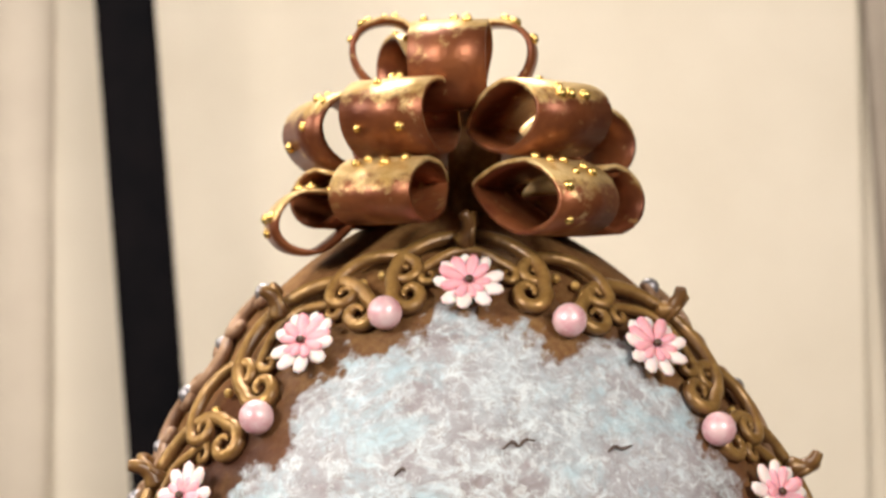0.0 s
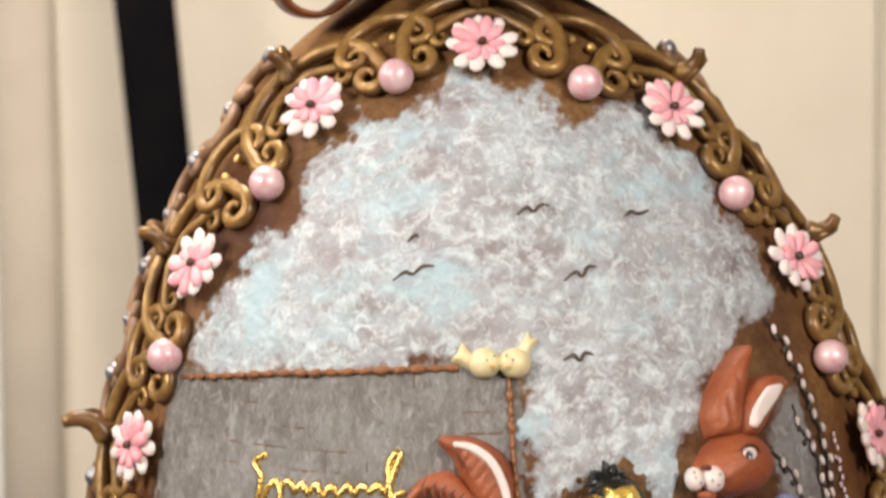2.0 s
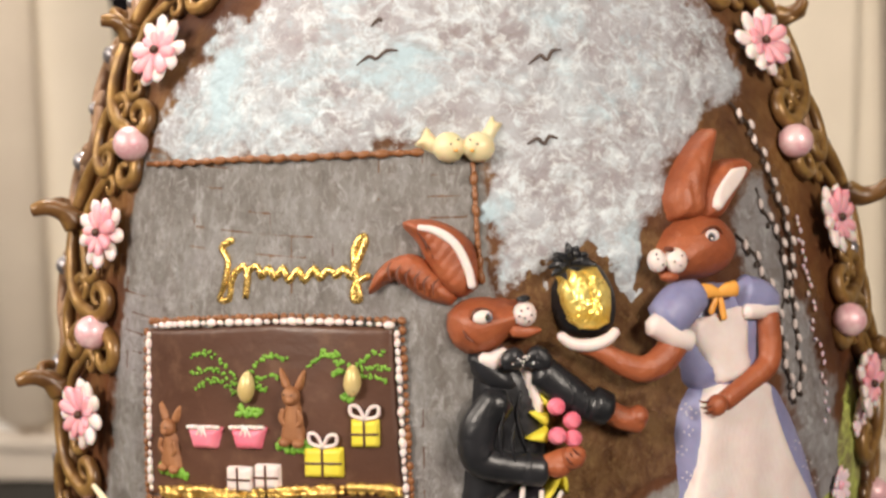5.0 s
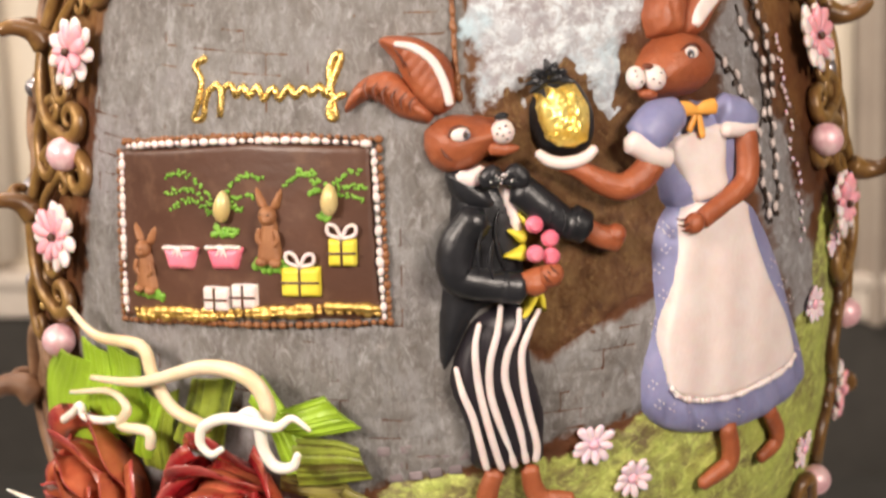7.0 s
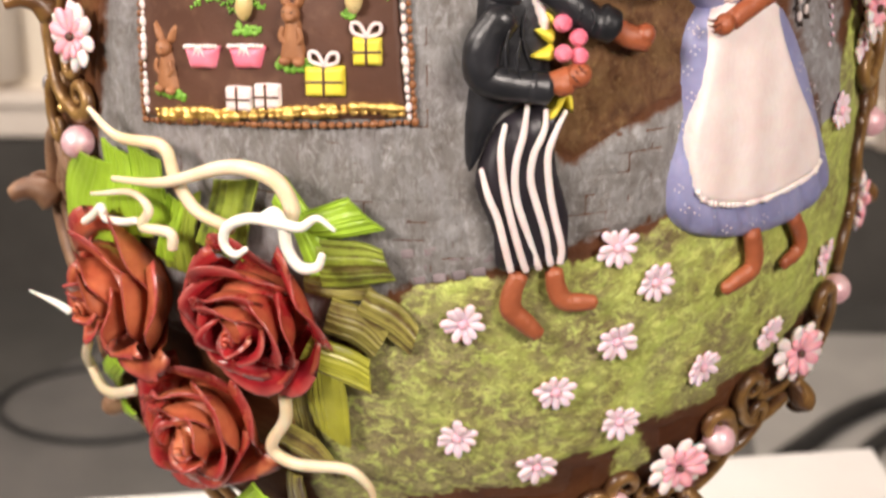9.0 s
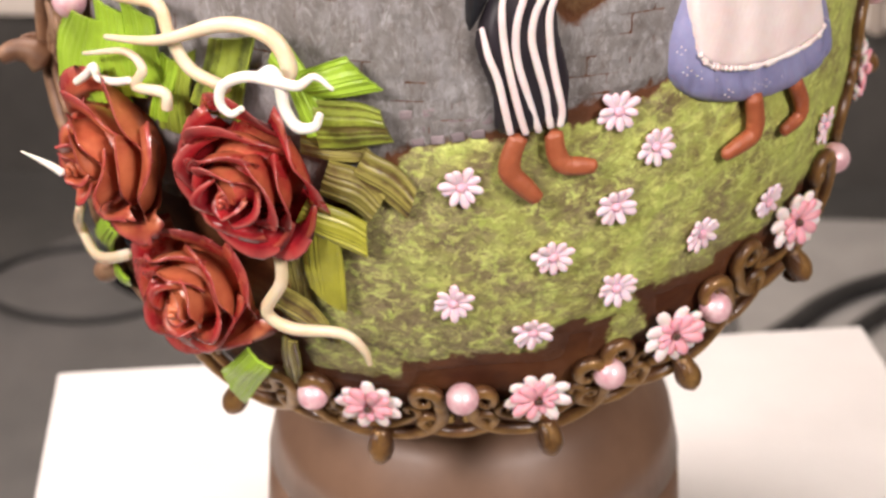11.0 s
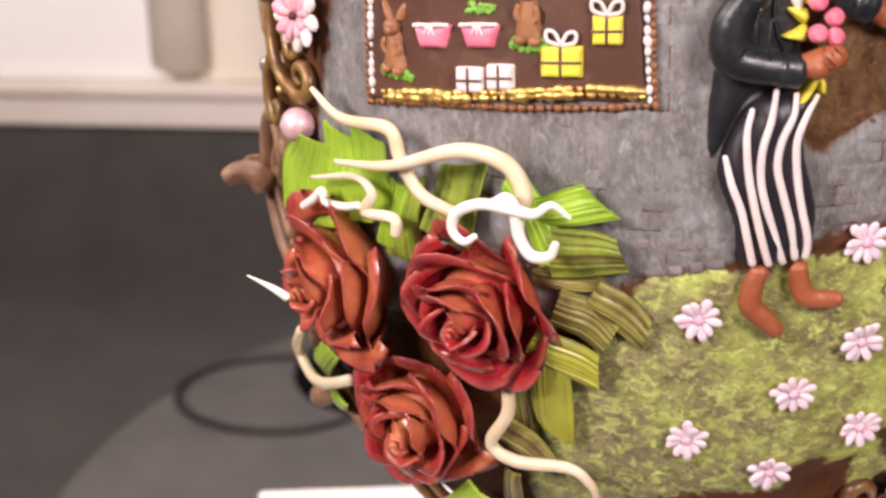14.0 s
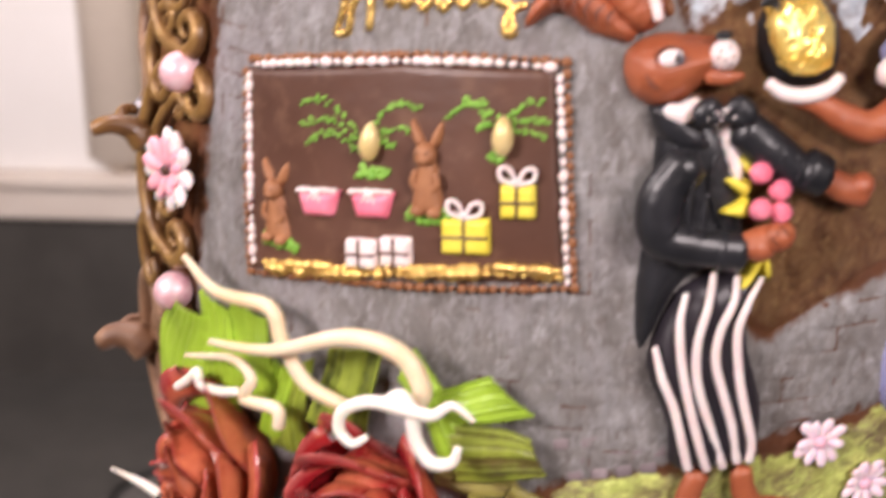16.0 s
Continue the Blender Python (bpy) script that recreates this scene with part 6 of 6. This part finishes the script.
part("foil_front", bm, FOIL, wrapped, "crumpled gold foil", False)
bm = bmesh.new()
q = (0.0601, 1.5181)
for k in range(26):
    a, l_ = math.radians(rng.uniform(-10, 215)), rng.uniform(0.005, 0.0112)
    rod(bm, [q, (q[0] + 0.6 * l_ * math.cos(a), q[1] + 0.6 * l_ * math.sin(a)), (q[0] + l_ * math.cos(a), q[1] + l_ * math.sin(a) - 0.001)], 0.014, [0.0020, 0.0024, 0.0008], 0, 3, 0.6, 7, [0, 0.005 * rng.random(), 0.007 * rng.random()])
part("leaf_crown", bm, INK, wrapped, "black sugar leaves")

# ---- reddish bricks at the foot of the house ----
BRICKM = material("lilac_brick", (0.17, 0.135, 0.14), (0.24, 0.20, 0.21), 60, 0.6, bump=0.4, bump_scale=200, spread=0.25)
for row, ends in enumerate(([(-0.0175, 1.3101), (0.0245, 1.3161)], [(-0.0208, 1.3176), (0.0231, 1.3237)], [(-0.0235, 1.3256), (0.0002, 1.3290)])):
    (xa, za), (xb, zb) = ends
    n = int((xb - xa) / 0.0085)
    for k in range(n):
        f = (k + 0.5 * (row % 2)) / n
        bm = bmesh.new()
        m = egg_frame(xa + (xb - xa) * f, za + (zb - za) * f, 0.0003 + rng.uniform(0, 0.0006), 6 + rng.uniform(-4, 4))
        box(bm, m, 0.0074 * rng.uniform(0.85, 1.05), 0.0052, 0.0030, 0.0008)
        part("brick", bm, BRICKM, egg)

# ---- catkin branches ----
bm = bmesh.new()
blob(bm, Matrix(), 0, 8, 6)
CATKIN_MESH = mesh_of("catkin", bm, CATKIN)
bm = bmesh.new()
blob(bm, Matrix(), 0, 8, 6)
SCALE_MESH = mesh_of("bud_scale", bm, TWIG)
bm = bmesh.new()
blob(bm, Matrix(), 0, 8, 6)
PINK_MESH = mesh_of("catkin", bm, PETAL_L)
for line, step in (([(0.1498, 1.5875), (0.1601, 1.5742), (0.1649, 1.5632), (0.1701, 1.5534), (0.1738, 1.5411), (0.1788, 1.5296), (0.1820, 1.5186), (0.1845, 1.5077), (0.1856, 1.4971), (0.1837, 1.4865), (0.1856, 1.4700), (0.1873, 1.4516), (0.1895, 1.4387), (0.1873, 1.4257)], 0.0086), ([(0.1640, 1.5411), (0.1681, 1.5281), (0.1754, 1.5176), (0.1797, 1.5048), (0.1805, 1.4943), (0.1809, 1.4839), (0.1779, 1.4754)], 0.0088), ([(0.1511, 1.5204), (0.1575, 1.5133), (0.1634, 1.5047), (0.1679, 1.4935), (0.1727, 1.4867), (0.1764, 1.4698), (0.1792, 1.4498), (0.1848, 1.4257)], 0.0090)):
    bm = bmesh.new()
    rod(bm, line, 0.0025, 0.0007, 0, 6, 1.0, 5)
    branch = part("catkin_branch", bm, TWIG, egg, "dark twig set with white catkins")
    pts = spline(line, 40)
    run, flip = 0.0, 1
    for a, b in zip(pts, pts[1:]):
        run += float(np.hypot(*(b - a)))
        if run > step:
            run, flip = 0.0, -flip
            put("catkin", CATKIN_MESH, branch, Matrix(), egg_frame(b[0] + flip * 0.0010, b[1], 0.0035, flip * 14) @ Matrix.Diagonal((0.0017, 0.0031, 0.0016, 1)))
            put("bud_scale", SCALE_MESH, branch, Matrix(), egg_frame(b[0] - flip * 0.0004, b[1] - 0.0042, 0.0034, -flip * 14) @ Matrix.Diagonal((0.0013, 0.0020, 0.0012, 1)))
for q in spline([(0.1892, 1.5188), (0.1923, 1.5004), (0.1954, 1.4818), (0.1986, 1.4569), (0.2042, 1.4301), (0.2062, 1.4039)], 5):
    put("catkin", PINK_MESH, egg, EGG_INV, egg_frame(q[0] + rng.uniform(-0.002, 0.002), q[1] + rng.uniform(-0.001, 0.001), 0.003, rng.uniform(-40, 40)) @ Matrix.Diagonal((0.0011, 0.0018, 0.001, 1)))

# ---- roses, leaves and tendrils ----
def leaf(points, w0, w1, off, mat, label, bend=0.0):
    """A ribbed strip leaf with a cut end; off: its lift at root and tip."""
    bm = bmesh.new()
    rib = bm.verts.layers.float.new("rib")
    line = [np.array(q) for q in spline(points, 6)]
    n, cols = len(line) - 1, 19
    top, low = [], []
    ribs = [rng.uniform(0, 0.0012) for _ in range(cols)]
    skewed = rng.uniform(0.15, 0.45) * rng.choice((-1, 1))
    for i, q in enumerate(line):
        d = line[min(i + 1, n)] - line[max(i - 1, 0)]
        d = d / np.hypot(*d)
        s = np.array([-d[1], d[0]])
        w = w0 + (w1 - w0) * i / n
        up, dn = [], []
        for k in range(cols):
            f = k / (cols - 1) * 2 - 1
            skew = skewed * w * f * max(0, i - n + 5) / 5
            p = q + s * f * w / 2 + d * skew
            o = off[0] + (off[1] - off[0]) * i / n + bend * (1 - f * f) + ribs[k]
            o += 0.0012 * math.sin(0.5 * i + 1.3 * f)
            up.append(bm.verts.new(on_egg(p[0], p[1], o + 0.0012)))
            dn.append(bm.verts.new(on_egg(p[0], p[1], o - 0.0008)))
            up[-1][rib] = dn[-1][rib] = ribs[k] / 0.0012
        top.append(up)
        low.append(dn)
    for i in range(n):
        for k in range(cols - 1):
            bm.faces.new((top[i][k], top[i][k + 1], top[i + 1][k + 1], top[i + 1][k]))
            bm.faces.new((low[i][k], low[i + 1][k], low[i + 1][k + 1], low[i][k + 1]))
        bm.faces.new((top[i][0], top[i + 1][0], low[i + 1][0], low[i][0]))
        bm.faces.new((top[i][-1], low[i][-1], low[i + 1][-1], top[i + 1][-1]))
    for r, t_ in ((0, 0), (n, 1)):
        for k in range(cols - 1):
            bm.faces.new((top[r][k], low[r][k], low[r][k + 1], top[r][k + 1]))
    tagged(part("leaf", bm, mat, None, "", False), label, "leaf", "leaves round the roses")


G, M, O, Y = "bright green ribbed chocolate leaf", "green ribbed chocolate leaf streaked dark", "olive brown ribbed chocolate leaf", "yellowish green ribbed chocolate leaf"
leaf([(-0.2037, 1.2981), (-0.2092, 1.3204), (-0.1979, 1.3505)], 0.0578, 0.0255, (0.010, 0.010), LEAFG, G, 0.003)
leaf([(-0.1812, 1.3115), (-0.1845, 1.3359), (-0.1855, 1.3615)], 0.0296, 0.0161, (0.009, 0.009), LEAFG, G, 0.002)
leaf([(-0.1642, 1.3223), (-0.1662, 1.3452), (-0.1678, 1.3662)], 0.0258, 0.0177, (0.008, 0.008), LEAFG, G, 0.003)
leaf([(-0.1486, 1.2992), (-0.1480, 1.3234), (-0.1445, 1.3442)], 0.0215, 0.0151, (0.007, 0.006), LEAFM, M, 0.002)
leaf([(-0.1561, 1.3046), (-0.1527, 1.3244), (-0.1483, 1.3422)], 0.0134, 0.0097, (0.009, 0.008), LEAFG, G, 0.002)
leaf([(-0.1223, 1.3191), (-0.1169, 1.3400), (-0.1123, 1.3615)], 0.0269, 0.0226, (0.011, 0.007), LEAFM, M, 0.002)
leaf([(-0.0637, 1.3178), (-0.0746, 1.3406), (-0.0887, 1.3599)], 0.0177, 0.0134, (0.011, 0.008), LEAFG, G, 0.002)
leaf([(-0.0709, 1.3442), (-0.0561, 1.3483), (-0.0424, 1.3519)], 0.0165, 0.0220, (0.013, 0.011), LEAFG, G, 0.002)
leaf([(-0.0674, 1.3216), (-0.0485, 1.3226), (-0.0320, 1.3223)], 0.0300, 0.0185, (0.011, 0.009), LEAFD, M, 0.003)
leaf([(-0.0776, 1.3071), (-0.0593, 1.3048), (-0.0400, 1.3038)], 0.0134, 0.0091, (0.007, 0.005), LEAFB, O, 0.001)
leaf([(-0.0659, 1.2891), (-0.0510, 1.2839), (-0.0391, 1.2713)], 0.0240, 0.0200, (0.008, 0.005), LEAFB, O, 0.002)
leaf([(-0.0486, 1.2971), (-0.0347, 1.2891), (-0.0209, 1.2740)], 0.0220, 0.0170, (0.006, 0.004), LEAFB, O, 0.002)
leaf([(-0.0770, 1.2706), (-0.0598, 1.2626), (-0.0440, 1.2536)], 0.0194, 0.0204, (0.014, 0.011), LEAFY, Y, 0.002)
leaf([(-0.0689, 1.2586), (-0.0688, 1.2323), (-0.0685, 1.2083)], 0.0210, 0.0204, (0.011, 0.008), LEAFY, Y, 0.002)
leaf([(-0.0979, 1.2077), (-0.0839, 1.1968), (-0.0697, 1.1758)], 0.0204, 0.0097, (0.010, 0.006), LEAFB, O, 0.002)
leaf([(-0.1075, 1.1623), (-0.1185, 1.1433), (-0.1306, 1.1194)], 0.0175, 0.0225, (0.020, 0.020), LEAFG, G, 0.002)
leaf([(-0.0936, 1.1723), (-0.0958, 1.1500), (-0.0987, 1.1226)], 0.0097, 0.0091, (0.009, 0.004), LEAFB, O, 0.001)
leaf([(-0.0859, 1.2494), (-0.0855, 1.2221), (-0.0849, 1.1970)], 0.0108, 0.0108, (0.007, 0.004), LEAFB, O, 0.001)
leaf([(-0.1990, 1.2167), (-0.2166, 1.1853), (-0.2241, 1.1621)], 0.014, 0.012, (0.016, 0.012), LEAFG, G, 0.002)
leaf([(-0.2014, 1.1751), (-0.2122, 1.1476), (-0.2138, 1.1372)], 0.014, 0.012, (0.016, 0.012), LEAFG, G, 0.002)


def rose_material():
    """Russet chocolate with a glossy crimson glaze over rims and open faces."""
    m, t, p = nodes_of("crimson_chocolate")
    co = t.nodes.new("ShaderNodeTexCoord").outputs["Object"]
    at = t.nodes.new("ShaderNodeAttribute")
    at.attribute_name = "glaze"
    add = t.nodes.new("ShaderNodeMath")
    add.operation = "ADD"
    link(t, at.outputs["Fac"], add.inputs[0])
    link(t, noise_node(t, co, 55, 5, 0.6), add.inputs[1])
    wet = ramp(t, add.outputs[0], [(0.72, (0, 0, 0)), (1.15, (1, 1, 1))])
    russet = ramp(t, noise_node(t, co, 40, 5, 0.6), [(0.35, (0.38, 0.075, 0.034)), (0.65, (0.57, 0.175, 0.075))])
    red = ramp(t, noise_node(t, co, 60, 4), [(0.35, (0.20, 0.008, 0.014)), (0.65, (0.38, 0.022, 0.024))])
    # pale rim colour paints in the sheen of the rolled petal edges
    rim = t.nodes.new("ShaderNodeAttribute")
    rim.attribute_name = "rim"
    pale = ramp(t, noise_node(t, co, 90, 4), [(0.35, (0.46, 0.12, 0.10)), (0.65, (0.60, 0.22, 0.18))])
    link(t, mix(t, rim.outputs["Fac"], mix(t, wet, russet, red), pale), p.inputs["Base Color"])
    rr = t.nodes.new("ShaderNodeMapRange")
    link(t, wet, rr.inputs["Value"])
    rr.inputs["To Min"].default_value, rr.inputs["To Max"].default_value = 0.42, 0.24
    link(t, rr.outputs["Result"], p.inputs["Roughness"])
    p.inputs["Coat Weight"].default_value, p.inputs["Coat Roughness"].default_value = 0.35, 0.14
    b_ = t.nodes.new("ShaderNodeBump")
    b_.inputs["Strength"].default_value, b_.inputs["Distance"].default_value = 0.2, 0.002
    link(t, noise_node(t, co, 120, 4), b_.inputs["Height"])
    link(t, b_.outputs["Normal"], p.inputs["Normal"])
    return m


ROSE = rose_material()


def rose_petal(rnd, r, top, low, half, roll, gloss):
    """One petal wrapped round the axis: bulging, its rim rolled outwards and drawn to a blunt point."""
    bm = bmesh.new()
    glaze, rim = bm.verts.layers.float.new("glaze"), bm.verts.layers.float.new("rim")
    rows, cols = 10, 12
    wave, point, lean = rnd.uniform(0, 6.3), rnd.uniform(-0.35, 0.35), rnd.uniform(0.03, 0.07)
    front, back = [], []
    for i in range(rows + 1):
        v = i / rows
        fr, bk = [], []
        for j in range(cols + 1):
            u = 2 * j / cols - 1
            a = u * half * (0.62 + 0.38 * math.sin(min(1.0, 1.4 * v) * math.pi / 2))
            edge = max(0.0, (v - 0.70) / 0.30) ** 1.6
            rad = r * (0.35 + 0.65 * math.sin(min(1.0, 0.15 + 1.25 * v) * math.pi / 2)) + lean * u + roll * edge * (0.8 + 0.5 * math.cos(3 * u + wave)) + 0.040 * math.sin(4 * u + wave) * v * v
            crown = 0.27 * (abs(u - point) ** 1.5) * v ** 1.5
            hgt = low + (top - low) * (v - 0.16 * edge) - crown + 0.020 * math.sin(7 * u + 2 * wave) * v ** 3
            for lst, th in ((fr, 0.015), (bk, -0.015)):
                w = bm.verts.new(((rad + th) * math.cos(a), (rad + th) * math.sin(a), hgt))
                w[glaze] = min(1.0, max(0.55 * v ** 6, gloss + (0.25 if th < 0 else 0.0)))
                w[rim] = 0.38 * max(0.0, v - 0.9) / 0.1
                lst.append(w)
        front.append(fr)
        back.append(bk)
    for i in range(rows):
        for j in range(cols):
            bm.faces.new((front[i][j], front[i][j + 1], front[i + 1][j + 1], front[i + 1][j]))
            bm.faces.new((back[i][j], back[i + 1][j], back[i + 1][j + 1], back[i][j + 1]))
        bm.faces.new((front[i][0], front[i + 1][0], back[i + 1][0], back[i][0]))
        bm.faces.new((front[i][-1], back[i][-1], back[i + 1][-1], front[i + 1][-1]))
    for k in (0, rows):
        for j in range(cols):
            bm.faces.new((front[k][j], back[k][j], back[k][j + 1], front[k][j + 1]))
    return bm


def rose(at, face, size, spin, seed, gloss, label):
    """A domed rose: petals wound in rings round a pointed bud; face is the way it looks."""
    rnd = random.Random(seed)
    turn = Vector(face).to_track_quat("Z", "Y").to_matrix().to_4x4()
    m = Matrix.Translation(at) @ turn @ pose(0, 0, 0, 0, 0, spin) @ Matrix.Scale(size, 4)
    bm = bmesh.new()
    glaze = bm.verts.layers.float.new("glaze")
    revolve(bm, [(0.10, -0.95), (0.30, -0.75), (0.62, -0.42), (0.46, 0.0), (0.22, 0.25), (0.08, 0.44), (0.02, 0.47)], (0, 0), 24)
    tube(bm, [((0.11 - 0.10 * k / 26) * math.cos(k * 0.5), (0.11 - 0.10 * k / 26) * math.sin(k * 0.5), 0.40 + 0.16 * k / 26) for k in range(27)], 0.035, 8)
    for v in bm.verts:
        v[glaze] = gloss
    bmesh.ops.transform(bm, matrix=m, verts=bm.verts)
    ob = tagged(part("rose", bm, ROSE), label, "chocolate rose", "roses in the bouquet on the egg")
    for n, r, top, low, half, roll in ((2, 0.17, 0.66, 0.0, 1.7, 0.04), (3, 0.33, 0.64, -0.10, 1.25, 0.09), (3, 0.52, 0.54, -0.25, 1.20, 0.13), (4, 0.70, 0.40, -0.40, 1.00, 0.17), (5, 0.86, 0.18, -0.55, 0.84, 0.22)):
        start = rnd.uniform(0, 360)
        for k in range(n):
            bm = rose_petal(rnd, r * rnd.uniform(0.96, 1.04), top + rnd.uniform(-0.05, 0.05), low, half * rnd.uniform(0.92, 1.08), roll * rnd.uniform(0.7, 1.3), gloss * (0.5 + 0.6 * r))
            bmesh.ops.transform(bm, matrix=m @ pose(0, 0, 0, 0, 0, start + 360 * k / n + rnd.uniform(-8, 8)), verts=bm.verts)
            part("petal", bm, ROSE, ob)


rose((-0.1111, -0.2629, 1.2868), (-0.39, -0.90, -0.19), 0.044, 0, 3, 0.42, "glossy crimson chocolate rose in full bloom")
rose((-0.1990, -0.2113, 1.2753), (-0.757, -0.64, -0.08), 0.0455, 70, 5, 0.05, "russet chocolate rose turned aside with crimson rims")
rose((-0.1521, -0.2271, 1.1974), (-0.40, -0.88, -0.21), 0.0425, 150, 8, 0.15, "russet chocolate rose beneath the other two")


def tendril(points, off, radii, mat, rise=None):
    bm = bmesh.new()
    rod(bm, points, off, [r * PX for r in radii], 0, 7, 0.9, 9, rise)
    tagged(part("tendril", bm, mat), "curling cream white chocolate tendril among the roses", "tendril", "tendrils round the roses")


tendril([(-0.1888, 1.3852), (-0.1713, 1.3754), (-0.1440, 1.3772), (-0.1379, 1.3627), (-0.1276, 1.3461), (-0.1082, 1.3391)], 0.022, [6, 11, 14, 14, 14, 13], VINE)
tendril([(-0.1687, 1.3549), (-0.1381, 1.3616), (-0.1044, 1.3764), (-0.0822, 1.3740), (-0.0735, 1.3602), (-0.0768, 1.3493)], 0.030, [6, 11, 15, 17, 17, 15], VINE)
tendril([(-0.1909, 1.3355), (-0.1638, 1.3465), (-0.1536, 1.3399), (-0.1589, 1.3283), (-0.1421, 1.3294), (-0.1413, 1.3205)], 0.024, [4, 8, 11, 11, 12, 12], VINE)
tendril([(-0.1962, 1.3166), (-0.1884, 1.3243), (-0.1824, 1.3316), (-0.1805, 1.3260), (-0.1694, 1.3279), (-0.1602, 1.3319)], 0.026, [9, 10, 10, 9, 9, 8], VINEW)
tendril([(-0.0905, 1.3405), (-0.0962, 1.3363), (-0.1012, 1.3415), (-0.0987, 1.3513), (-0.0882, 1.3574), (-0.0752, 1.3570), (-0.0651, 1.3559), (-0.0573, 1.3612), (-0.0496, 1.3556)], 0.044, [6, 8, 10, 11, 11, 12, 10, 7, 4], VINEW)
tendril([(-0.0832, 1.3580), (-0.0770, 1.3611), (-0.0735, 1.3546), (-0.0721, 1.3424), (-0.0668, 1.3333), (-0.0591, 1.3343), (-0.0562, 1.3414)], 0.042, [9, 12, 13, 12, 12, 10, 7], VINEW)
tendril([(-0.2149, 1.2210), (-0.2294, 1.1850), (-0.2168, 1.1777), (-0.1794, 1.2111)], 0.024, [11, 13, 14, 13], VINE)
tendril([(-0.0887, 1.2483), (-0.0891, 1.2253), (-0.0992, 1.2022), (-0.0874, 1.1929), (-0.0592, 1.1952), (-0.0478, 1.1850), (-0.0449, 1.1732)], 0.020, [13, 14, 14, 15, 13, 10, 6], VINE)
bm = bmesh.new()
tube(bm, spline([(-0.2198, -0.2289, 1.2731), (-0.2277, -0.2289, 1.2785), (-0.2415, -0.2298, 1.2863)], 5), [0.0026, 0.0020, 0.0004], 9)
tagged(part("tendril", bm, VINEW), "white chocolate thorn rising from the rose bud", "tendril", "tendrils round the roses")
